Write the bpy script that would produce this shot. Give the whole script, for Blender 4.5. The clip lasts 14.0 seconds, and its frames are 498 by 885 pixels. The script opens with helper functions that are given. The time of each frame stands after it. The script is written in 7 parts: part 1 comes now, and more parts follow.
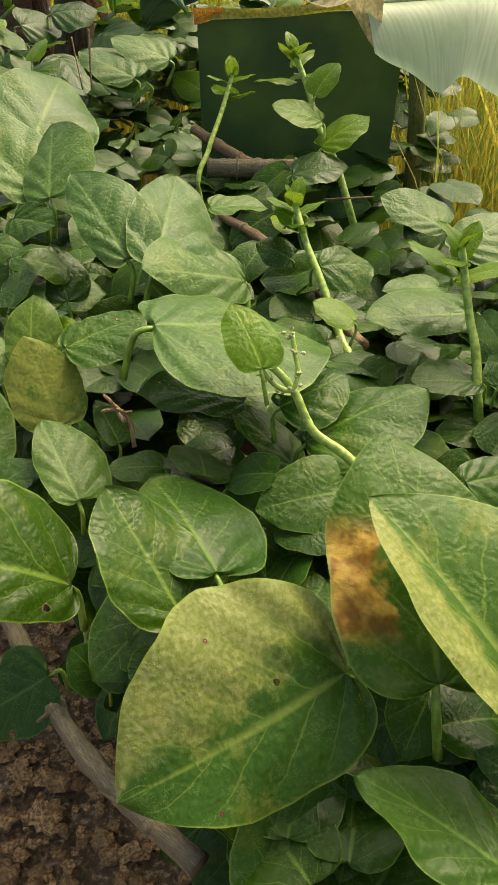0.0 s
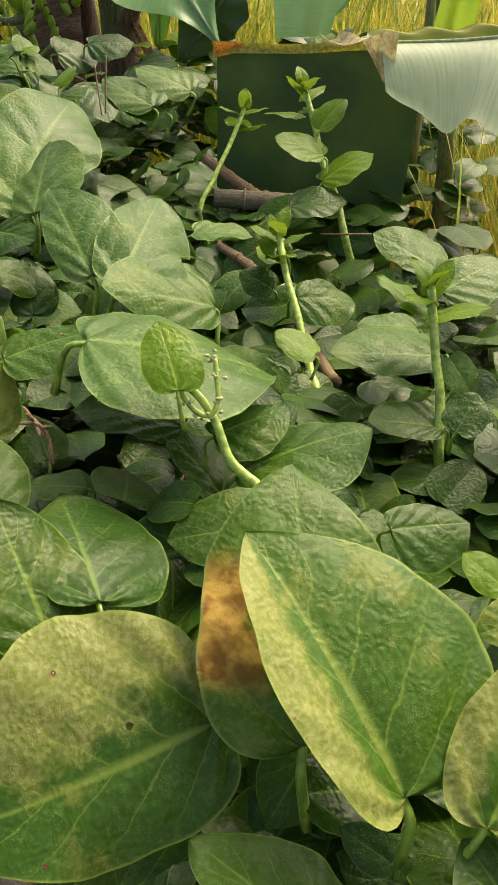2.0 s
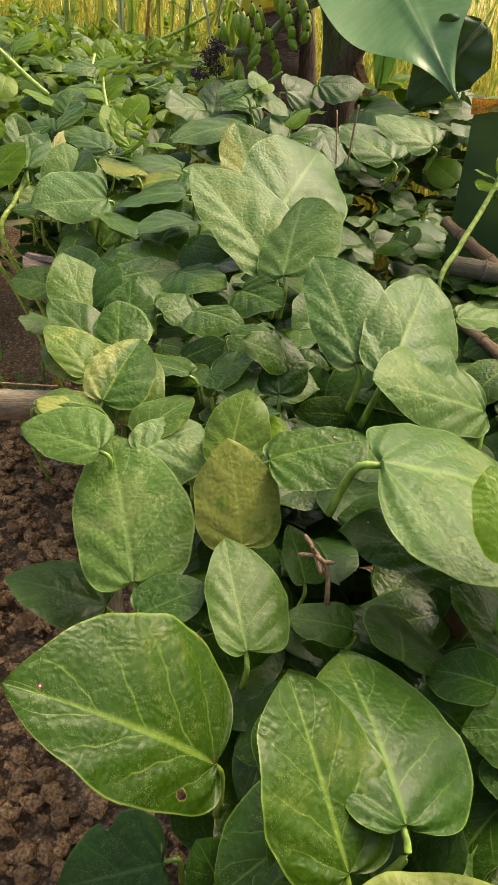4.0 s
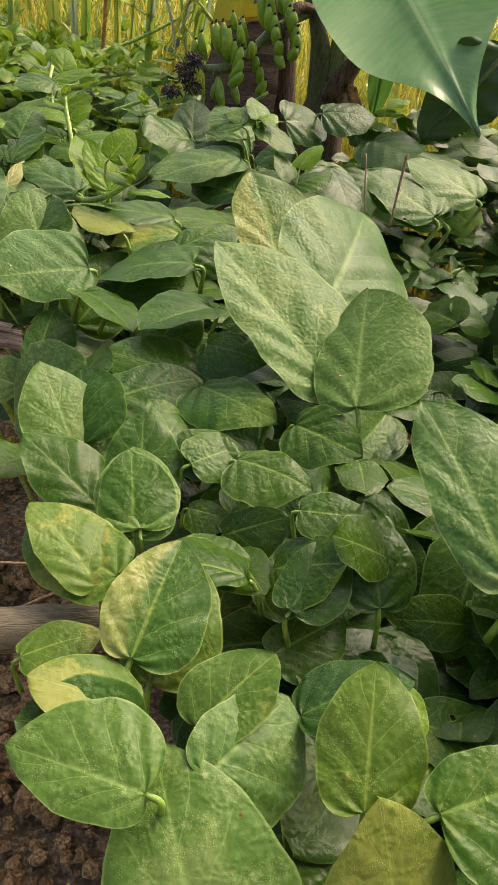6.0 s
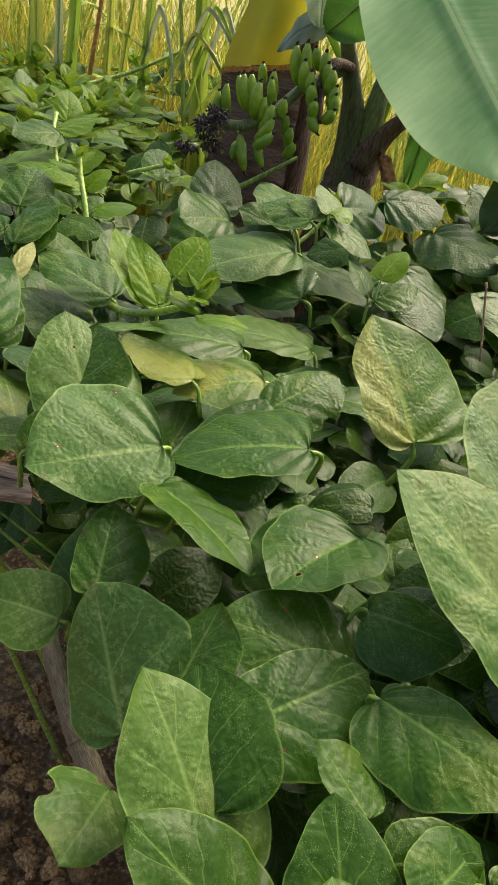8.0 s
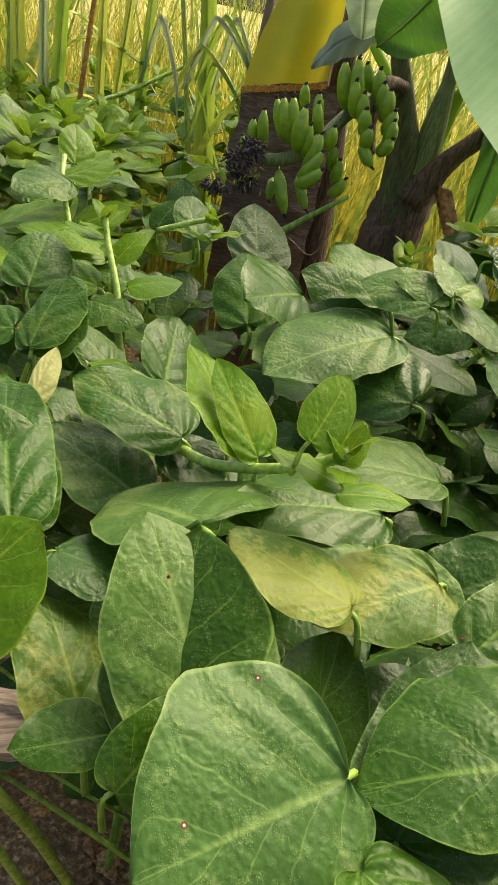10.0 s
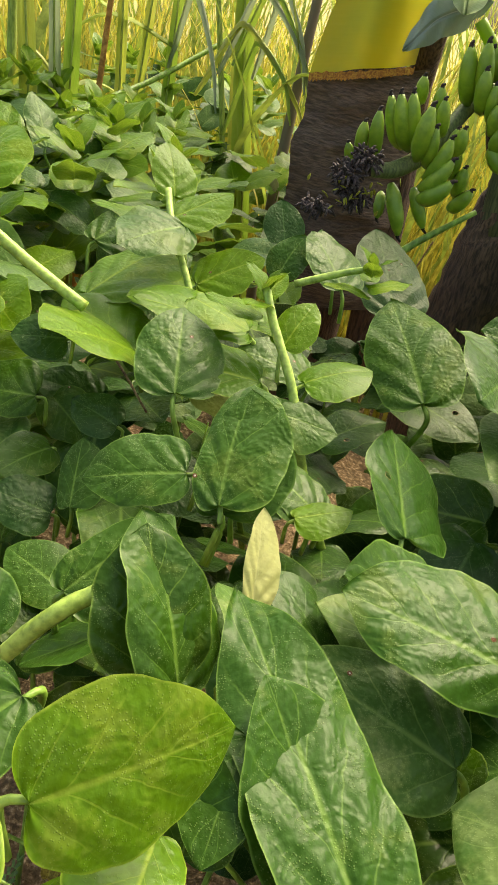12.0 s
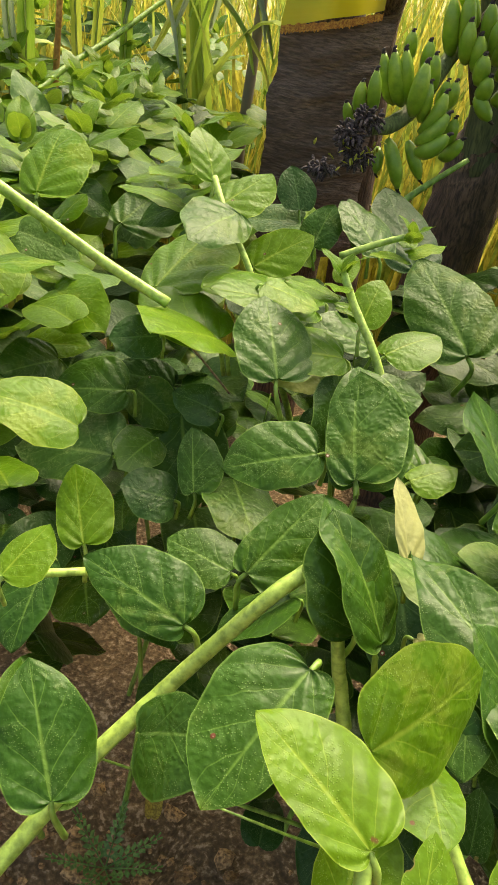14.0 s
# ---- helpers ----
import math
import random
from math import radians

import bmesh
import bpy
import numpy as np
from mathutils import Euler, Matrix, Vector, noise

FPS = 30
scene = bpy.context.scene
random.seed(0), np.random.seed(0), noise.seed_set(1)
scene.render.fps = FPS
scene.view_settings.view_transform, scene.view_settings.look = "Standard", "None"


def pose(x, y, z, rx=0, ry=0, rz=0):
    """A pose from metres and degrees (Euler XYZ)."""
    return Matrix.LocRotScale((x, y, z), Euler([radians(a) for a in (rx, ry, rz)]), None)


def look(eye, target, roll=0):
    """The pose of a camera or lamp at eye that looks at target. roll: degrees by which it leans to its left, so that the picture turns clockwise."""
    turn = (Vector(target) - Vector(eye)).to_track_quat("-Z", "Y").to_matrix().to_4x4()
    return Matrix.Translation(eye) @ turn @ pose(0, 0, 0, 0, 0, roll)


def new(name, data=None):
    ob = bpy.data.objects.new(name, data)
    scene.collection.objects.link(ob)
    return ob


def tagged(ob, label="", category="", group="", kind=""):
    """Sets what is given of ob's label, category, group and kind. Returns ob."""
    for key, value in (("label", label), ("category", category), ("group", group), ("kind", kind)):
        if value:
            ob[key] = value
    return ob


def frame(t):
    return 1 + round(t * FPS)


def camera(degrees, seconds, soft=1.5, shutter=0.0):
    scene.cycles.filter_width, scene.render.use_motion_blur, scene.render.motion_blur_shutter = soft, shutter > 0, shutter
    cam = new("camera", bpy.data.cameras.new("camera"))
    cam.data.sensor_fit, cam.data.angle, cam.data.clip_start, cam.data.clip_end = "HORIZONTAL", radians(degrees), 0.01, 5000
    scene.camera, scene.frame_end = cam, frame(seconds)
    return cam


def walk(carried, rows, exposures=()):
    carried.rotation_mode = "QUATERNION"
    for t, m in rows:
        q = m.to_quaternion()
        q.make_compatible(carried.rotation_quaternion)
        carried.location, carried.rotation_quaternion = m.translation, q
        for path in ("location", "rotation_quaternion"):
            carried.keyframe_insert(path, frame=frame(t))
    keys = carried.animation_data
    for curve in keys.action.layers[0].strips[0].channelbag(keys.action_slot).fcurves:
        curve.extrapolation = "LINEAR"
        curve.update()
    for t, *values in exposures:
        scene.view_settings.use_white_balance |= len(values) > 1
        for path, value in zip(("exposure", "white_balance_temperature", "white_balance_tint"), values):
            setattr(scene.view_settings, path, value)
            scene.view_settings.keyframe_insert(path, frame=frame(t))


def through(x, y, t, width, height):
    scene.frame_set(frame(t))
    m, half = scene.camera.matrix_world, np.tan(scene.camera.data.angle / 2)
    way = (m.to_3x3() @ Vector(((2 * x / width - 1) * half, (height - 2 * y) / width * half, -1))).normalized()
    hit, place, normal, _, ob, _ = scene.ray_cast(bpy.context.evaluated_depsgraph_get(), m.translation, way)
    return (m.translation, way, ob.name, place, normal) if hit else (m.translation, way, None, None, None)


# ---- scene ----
cam = camera(35.8, 14.0)
METRES, EYE, TILT, LEAN, TURN = 1.7, 0.88, -36.0, 0.0, 0.0
ROWS = [
    (0, -0.0005, 0.0001, -0, -0.07, -0, -0.07),
    (0.4, 0.0235, 0.0021, 0.0021, 1.11, 1.23, -2.47),
    (0.5, 0.0323, 0.0029, 0.002, 0.85, 1.48, -2.68),
    (1, 0.0613, 0.006, -0.0037, -1.09, 2.55, -1.84),
    (1.4, 0.0718, 0.008, -0.0087, -1.6, 2.57, -1.37),
    (1.5, 0.0703, 0.0089, -0.0098, -1.32, 2.76, -1.55),
    (2, 0.0481, 0.0181, -0.002, 3.2, 2.8, -4.65),
    (2.5, 0.0279, 0.0255, 0.0099, 7.14, 3.35, -8.29),
    (2.6, 0.0239, 0.027, 0.0117, 7.71, 3.49, -8.99),
    (3, 0.0112, 0.0307, 0.0167, 9.85, 3.97, -11.39),
    (3.5, -0.0031, 0.0401, 0.0216, 11.26, 3.76, -12.92),
    (3.8, -0.0175, 0.0486, 0.0278, 11.42, 3.32, -13.33),
    (4, -0.0298, 0.0546, 0.0316, 11.39, 3.1, -13.4),
    (4.2, -0.0418, 0.0622, 0.0368, 10.97, 3.09, -13.53),
    (6.3, -0.1335, 0.1809, 0.1188, 6.34, 4.72, -12.86),
    (6.5, -0.1413, 0.1934, 0.1279, 6.47, 5.24, -13.31),
    (6.9, -0.1601, 0.2065, 0.1392, 6.55, 6.15, -14.49),
    (7, -0.1652, 0.2094, 0.1415, 6.35, 6.27, -14.83),
    (7.5, -0.2009, 0.2373, 0.1646, 3.85, 6.25, -15.8),
    (7.9, -0.2364, 0.2594, 0.185, 0.93, 6.55, -15.37),
    (8, -0.2439, 0.2631, 0.1879, 0.44, 6.81, -14.94),
    (8.2, -0.2612, 0.2717, 0.1932, -0.16, 7.18, -14.76),
    (10.3, -0.346, 0.3963, 0.27, -2.02, 7.59, -11.97),
    (10.5, -0.3616, 0.4018, 0.2729, -3.3, 7.67, -11.65),
    (10.7, -0.383, 0.4076, 0.2744, -4.45, 7.48, -11.12),
    (11, -0.4069, 0.4203, 0.2801, -6.23, 7, -10.29),
    (11.5, -0.4361, 0.445, 0.2999, -6.06, 6.22, -9.63),
    (11.7, -0.4428, 0.4642, 0.3138, -5.65, 6.42, -9.86),
    (12, -0.4499, 0.4905, 0.3269, -4.14, 5.72, -9.55),
    (12.5, -0.4618, 0.5063, 0.3286, -1.23, 2.94, -8.94),
    (12.7, -0.4651, 0.4985, 0.3229, -0.27, 1.7, -8.45),
    (13, -0.4737, 0.483, 0.3194, -1.46, 0.29, -7.21),
    (13.5, -0.502, 0.4664, 0.3214, -4.8, 0.24, -4.93),
    (13.8, -0.5194, 0.4632, 0.3256, -7.09, 1.07, -3.56),
    (14, -0.5244, 0.466, 0.336, -8.81, 1.14, -2.77),
]
walk(cam, [(t, pose(0, 0, EYE, TILT, LEAN, TURN) @ pose(METRES * x, METRES * y, METRES * z, 90 + pitch, roll, yaw)) for t, x, y, z, yaw, pitch, roll in ROWS], [(0.0, 0.76, 7500, 2), (4.0, 0.93, 7200, 11), (6.5, 0.84, 7000, 11), (8.0, 0.76, 6800, 6), (11.0, 1.12, 7500, -2), (14.0, 1.28, 7500, 0)])
# ---- light ----
SUN_EL, SUN_AZ = radians(54.0), radians(34.0)   # azimuth clockwise from +y
world = bpy.data.worlds.new("sky")
scene.world = world
world.use_nodes = True
wn = world.node_tree
wbg = wn.nodes["Background"]
sky = wn.nodes.new("ShaderNodeTexSky")
sky.sky_type, sky.sun_disc = "NISHITA", False
sky.sun_elevation, sky.sun_rotation = SUN_EL, SUN_AZ
sky.air_density, sky.dust_density, sky.ozone_density = 0.7, 7.0, 0.2
wn.links.new(sky.outputs[0], wbg.inputs[0])
wbg.inputs[1].default_value = 0.20
sun = new("sun", bpy.data.lights.new("sun", "SUN"))
sun.data.energy, sun.data.angle, sun.data.color = 1.0, radians(34.0), (1.0, 0.87, 0.62)
sun_dir = Vector((math.sin(SUN_AZ) * math.cos(SUN_EL), math.cos(SUN_AZ) * math.cos(SUN_EL), math.sin(SUN_EL)))
sun.matrix_world = look(sun_dir * 20, (0, 0, 0))


# ---- materials ----
def nodes_of(name):
    m = bpy.data.materials.new(name)
    m.use_nodes = True
    nt = m.node_tree
    nt.nodes.clear()
    out = nt.nodes.new("ShaderNodeOutputMaterial")
    return m, nt, out


def nd(nt, kind, **vals):
    n = nt.nodes.new(kind)
    for k, v in vals.items():
        n.inputs[k.replace("_", " ")].default_value = v
    return n


def mth(nt, op, a, b=None, clamp=False):
    n = nt.nodes.new("ShaderNodeMath")
    n.operation, n.use_clamp = op, clamp
    for i, v in enumerate((a, b)):
        if v is None:
            continue
        if isinstance(v, (int, float)):
            n.inputs[i].default_value = v
        else:
            nt.links.new(v, n.inputs[i])
    return n.outputs[0]


def mixc(nt, fac, a, b):
    n = nt.nodes.new("ShaderNodeMix")
    n.data_type = "RGBA"
    for i, v in ((0, fac), (6, a), (7, b)):
        if isinstance(v, (int, float)):
            n.inputs[i].default_value = v
        elif isinstance(v, tuple):
            n.inputs[i].default_value = (*v[:3], 1)
        else:
            nt.links.new(v, n.inputs[i])
    return n.outputs[2]


def ramp(nt, fac, lo, hi):
    n = nt.nodes.new("ShaderNodeMapRange")
    n.interpolation_type = "SMOOTHSTEP"
    n.inputs[1].default_value, n.inputs[2].default_value = lo, hi
    nt.links.new(fac, n.inputs[0])
    return n.outputs[0]


def noise_of(nt, vec, scale, detail=3.0, rough=0.55):
    n = nd(nt, "ShaderNodeTexNoise", Scale=scale, Detail=detail, Roughness=rough)
    nt.links.new(vec, n.inputs["Vector"])
    return n.outputs["Fac"]


def leaf_material(name, base, vein, blotch, amount, dust_sheen, rough=0.36, through=0.35, half=0, rust=False):
    """Broad succulent leaf: veins, puckers, dew specks, dust with painted sky sheen, yellowed and painted sunlit
    blotches.
    """
    m, nt, out = nodes_of(name)
    tc = nt.nodes.new("ShaderNodeTexCoord")
    obi = nt.nodes.new("ShaderNodeObjectInfo")
    sep = nt.nodes.new("ShaderNodeSeparateXYZ")
    nt.links.new(tc.outputs["UV"], sep.inputs[0])
    u = mth(nt, "ABSOLUTE", mth(nt, "MULTIPLY", mth(nt, "SUBTRACT", sep.outputs[0], 0.5), 2.0))
    v = sep.outputs[1]
    off = nt.nodes.new("ShaderNodeVectorMath")
    off.operation = "ADD"
    nt.links.new(tc.outputs["Object"], off.inputs[0])
    cmb = nt.nodes.new("ShaderNodeCombineXYZ")
    shift = mth(nt, "MULTIPLY", obi.outputs["Random"], 37.0)
    nt.links.new(shift, cmb.inputs[0])
    nt.links.new(shift, cmb.inputs[2])
    nt.links.new(cmb.outputs[0], off.inputs[1])
    p = off.outputs[0]
    big, mid, fine = noise_of(nt, p, 16, 3), noise_of(nt, p, 95, 2.0, 0.45), noise_of(nt, p, 330, 2.5)
    # veins: a midrib and side veins that bend towards the tip
    wob = mth(nt, "MULTIPLY", mth(nt, "SUBTRACT", mid, 0.5), 0.07)
    rib = ramp(nt, mth(nt, "ADD", u, mth(nt, "MULTIPLY", v, 0.03)), 0.075, 0.015)
    s = mth(nt, "ADD", mth(nt, "SUBTRACT", v, mth(nt, "MULTIPLY", mth(nt, "POWER", u, 0.8), 0.42)), wob)
    side = mth(nt, "ABSOLUTE", mth(nt, "SUBTRACT", mth(nt, "FRACT", mth(nt, "MULTIPLY", s, 4.2)), 0.5))
    sidev = mth(nt, "MULTIPLY", ramp(nt, side, 0.045, 0.008), ramp(nt, u, 1.0, 0.45))
    veins = mth(nt, "MAXIMUM", rib, mth(nt, "MULTIPLY", sidev, 0.6))
    tone = mixc(nt, ramp(nt, big, 0.25, 0.75), tuple(c * 0.82 for c in base), tuple(min(1, c * 1.18) for c in base))
    tone = mixc(nt, mth(nt, "MULTIPLY", ramp(nt, fine, 0.4, 0.68), 0.4), tone, tuple(min(1, c * 1.45 + 0.012) for c in base))
    rnd = mixc(nt, obi.outputs["Random"], (0.82, 0.9, 0.95), (1.18, 1.1, 0.95))
    mul = nt.nodes.new("ShaderNodeMix")
    mul.data_type, mul.blend_type = "RGBA", "MULTIPLY"
    mul.inputs[0].default_value = 1.0
    nt.links.new(tone, mul.inputs[6])
    nt.links.new(rnd, mul.inputs[7])
    col = mul.outputs[2]
    # blotches: yellowing, and warm patches of sun painted into the colour
    if amount > 0:
        bl = mth(nt, "MULTIPLY", ramp(nt, mth(nt, "ADD", mth(nt, "ADD", big, mth(nt, "MULTIPLY", mid, 0.25)), mth(nt, "MULTIPLY", fine, 0.22)), 0.84 - 0.25 * amount, 0.94 - 0.22 * amount), amount, True)
        col = mixc(nt, bl, col, blotch)
    if half or rust:
        # one side yellowed, or a rusty patch on it
        across = mth(nt, "MULTIPLY", mth(nt, "SUBTRACT", sep.outputs[0], 0.5), 2.0 * (half or -1))
        rag = mth(nt, "ADD", mth(nt, "MULTIPLY", mth(nt, "SUBTRACT", big, 0.5), 0.9), mth(nt, "MULTIPLY", mth(nt, "SUBTRACT", mid, 0.5), 0.5))
        rag = mth(nt, "ADD", across, rag)
        if half:
            col = mixc(nt, mth(nt, "MULTIPLY", ramp(nt, rag, 0.16, 0.55), 0.55), col, mixc(nt, ramp(nt, fine, 0.35, 0.7), (0.25, 0.27, 0.06), (0.40, 0.39, 0.15)))
        if rust:
            zone = mth(nt, "MULTIPLY", ramp(nt, v, 0.12, 0.22), ramp(nt, v, 0.66, 0.5))
            spot = mth(nt, "MULTIPLY", ramp(nt, rag, 0.38, 0.52), zone)
            col = mixc(nt, mth(nt, "MULTIPLY", spot, 0.9), col, mixc(nt, ramp(nt, mid, 0.35, 0.65), (0.20, 0.085, 0.015), (0.50, 0.30, 0.06)))
    col = mixc(nt, mth(nt, "MULTIPLY", veins, 0.55), col, vein)
    col = mixc(nt, mth(nt, "MULTIPLY", ramp(nt, u, 0.955, 0.995), 0.6), col, vein)
    # pale film: dust, and the sheen of the sky painted as colour
    col = mixc(nt, mth(nt, "MULTIPLY", ramp(nt, mth(nt, "ADD", mth(nt, "MULTIPLY", fine, 0.6), mth(nt, "MULTIPLY", mid, 0.5)), 0.55, 0.78), dust_sheen * 0.8), col, (0.30, 0.40, 0.14))
    # brown specks with a reddish rim
    vor = nd(nt, "ShaderNodeTexVoronoi", Scale=52.0)
    nt.links.new(p, vor.inputs["Vector"])
    vsep = nt.nodes.new("ShaderNodeSeparateColor")
    nt.links.new(vor.outputs["Color"], vsep.inputs[0])
    here = ramp(nt, vsep.outputs[0], 0.76, 0.77)
    col = mixc(nt, mth(nt, "MULTIPLY", ramp(nt, vor.outputs["Distance"], 0.085, 0.06), here), col, (0.13, 0.035, 0.022))
    col = mixc(nt, mth(nt, "MULTIPLY", ramp(nt, vor.outputs["Distance"], 0.04, 0.025), here), col, (0.55, 0.50, 0.42))
    # small holes with a brown rim
    ragged = mth(nt, "ADD", vor.outputs["Distance"], mth(nt, "MULTIPLY", fine, 0.12))
    eaten = ramp(nt, vsep.outputs[1], 0.975, 0.98)
    col = mixc(nt, mth(nt, "MULTIPLY", ramp(nt, ragged, 0.23, 0.20), eaten), col, (0.20, 0.15, 0.05))
    hole = mth(nt, "MULTIPLY", ramp(nt, ragged, 0.195, 0.19), eaten)
    # dew specks
    dew = nd(nt, "ShaderNodeTexVoronoi", Scale=900.0)
    nt.links.new(p, dew.inputs["Vector"])
    drops = mth(nt, "MULTIPLY", ramp(nt, dew.outputs["Distance"], 0.34, 0.16), ramp(nt, mid, 0.42, 0.6))
    cell = nd(nt, "ShaderNodeTexVoronoi", Scale=80.0)
    cell.feature = "DISTANCE_TO_EDGE"
    warp = nt.nodes.new("ShaderNodeVectorMath")
    warp.operation = "ADD"
    wn3 = nd(nt, "ShaderNodeTexNoise", Scale=45.0, Detail=1.0)
    nt.links.new(p, wn3.inputs["Vector"])
    wsc = nt.nodes.new("ShaderNodeVectorMath")
    wsc.operation = "SCALE"
    wsc.inputs[3].default_value = 0.016
    nt.links.new(wn3.outputs["Color"], wsc.inputs[0])
    nt.links.new(p, warp.inputs[0])
    nt.links.new(wsc.outputs[0], warp.inputs[1])
    nt.links.new(warp.outputs[0], cell.inputs["Vector"])
    pill = mth(nt, "MULTIPLY", ramp(nt, cell.outputs["Distance"], 0.0, 0.40), mth(nt, "ADD", 0.3, ramp(nt, big, 0.35, 0.6)))
    h = mth(nt, "ADD", mth(nt, "MULTIPLY", mid, 0.10), mth(nt, "MULTIPLY", fine, 0.30))
    h = mth(nt, "ADD", h, mth(nt, "MULTIPLY", pill, 0.13))
    quilt = nd(nt, "ShaderNodeTexVoronoi", Scale=290.0)
    quilt.feature = "SMOOTH_F1"
    nt.links.new(warp.outputs[0], quilt.inputs["Vector"])
    h = mth(nt, "SUBTRACT", h, mth(nt, "MULTIPLY", mth(nt, "MULTIPLY", quilt.outputs["Distance"], 0.70), ramp(nt, big, 0.28, 0.5)))
    col = mixc(nt, mth(nt, "MULTIPLY", drops, 0.20), col, (0.36, 0.46, 0.15))
    h = mth(nt, "SUBTRACT", h, mth(nt, "MULTIPLY", veins, 0.10))
    h = mth(nt, "ADD", h, mth(nt, "MULTIPLY", drops, 0.18))
    bump = nd(nt, "ShaderNodeBump", Strength=1.0, Distance=0.0009)
    nt.links.new(h, bump.inputs["Height"])
    b = nd(nt, "ShaderNodeBsdfPrincipled", Roughness=rough)
    b.inputs["Specular IOR Level"].default_value = 0.19
    nt.links.new(col, b.inputs["Base Color"])
    nt.links.new(mth(nt, "ADD", rough - 0.13, mth(nt, "MULTIPLY", big, 0.20)), b.inputs["Roughness"])
    nt.links.new(bump.outputs[0], b.inputs["Normal"])
    tr = nt.nodes.new("ShaderNodeBsdfTranslucent")
    nt.links.new(mixc(nt, 0.35, col, tuple(min(1, c * 1.15) for c in vein)), tr.inputs[0])
    mx = nt.nodes.new("ShaderNodeMixShader")
    mx.inputs[0].default_value = through
    nt.links.new(b.outputs[0], mx.inputs[1])
    nt.links.new(tr.outputs[0], mx.inputs[2])
    gap = nt.nodes.new("ShaderNodeMixShader")
    nt.links.new(hole, gap.inputs[0])
    nt.links.new(mx.outputs[0], gap.inputs[1])
    nt.links.new(nt.nodes.new("ShaderNodeBsdfTransparent").outputs[0], gap.inputs[2])
    nt.links.new(gap.outputs[0], out.inputs[0])
    return m


def plain_material(name, a, b, scale, rough=0.7, bump=0.3, dist=0.004, stretch=(1, 1, 1), through=0.0, c=None, along=False, dark=0.55):
    """Two-tone surface with grain; stretch lengthens the grain along an axis."""
    m, nt, out = nodes_of(name)
    tc = nt.nodes.new("ShaderNodeTexCoord")
    obi = nt.nodes.new("ShaderNodeObjectInfo")
    mp = nt.nodes.new("ShaderNodeMapping")
    mp.inputs["Scale"].default_value = stretch
    nt.links.new(tc.outputs["UV" if along else "Object"], mp.inputs[0])
    cmb = nt.nodes.new("ShaderNodeCombineXYZ")
    nt.links.new(mth(nt, "MULTIPLY", obi.outputs["Random"], 23.0), cmb.inputs[0])
    nt.links.new(cmb.outputs[0], mp.inputs["Location"])
    p = mp.outputs[0]
    n1, n2 = noise_of(nt, p, scale, 4), noise_of(nt, p, scale * 6.5, 4)
    geo = nt.nodes.new("ShaderNodeNewGeometry")
    vary = mth(nt, "ADD", mth(nt, "MULTIPLY", geo.outputs["Random Per Island"], 0.35), mth(nt, "MULTIPLY", n1, 0.9))
    col = mixc(nt, ramp(nt, vary, 0.3, 0.95), a, b)
    if c:
        col = mixc(nt, ramp(nt, n2, 0.52, 0.68), col, c)
    col = mixc(nt, ramp(nt, n2, 0.7, 0.3), col, tuple(x * dark for x in a))
    bs = nd(nt, "ShaderNodeBsdfPrincipled", Roughness=rough)
    nt.links.new(col, bs.inputs["Base Color"])
    bp = nd(nt, "ShaderNodeBump", Strength=bump, Distance=dist)
    nt.links.new(mth(nt, "ADD", n1, mth(nt, "MULTIPLY", n2, 0.5)), bp.inputs["Height"])
    nt.links.new(bp.outputs[0], bs.inputs["Normal"])
    if through > 0:
        tr = nt.nodes.new("ShaderNodeBsdfTranslucent")
        nt.links.new(col, tr.inputs[0])
        mx = nt.nodes.new("ShaderNodeMixShader")
        mx.inputs[0].default_value = through
        nt.links.new(bs.outputs[0], mx.inputs[1])
        nt.links.new(tr.outputs[0], mx.inputs[2])
        nt.links.new(mx.outputs[0], out.inputs[0])
    else:
        nt.links.new(bs.outputs[0], out.inputs[0])
    return m


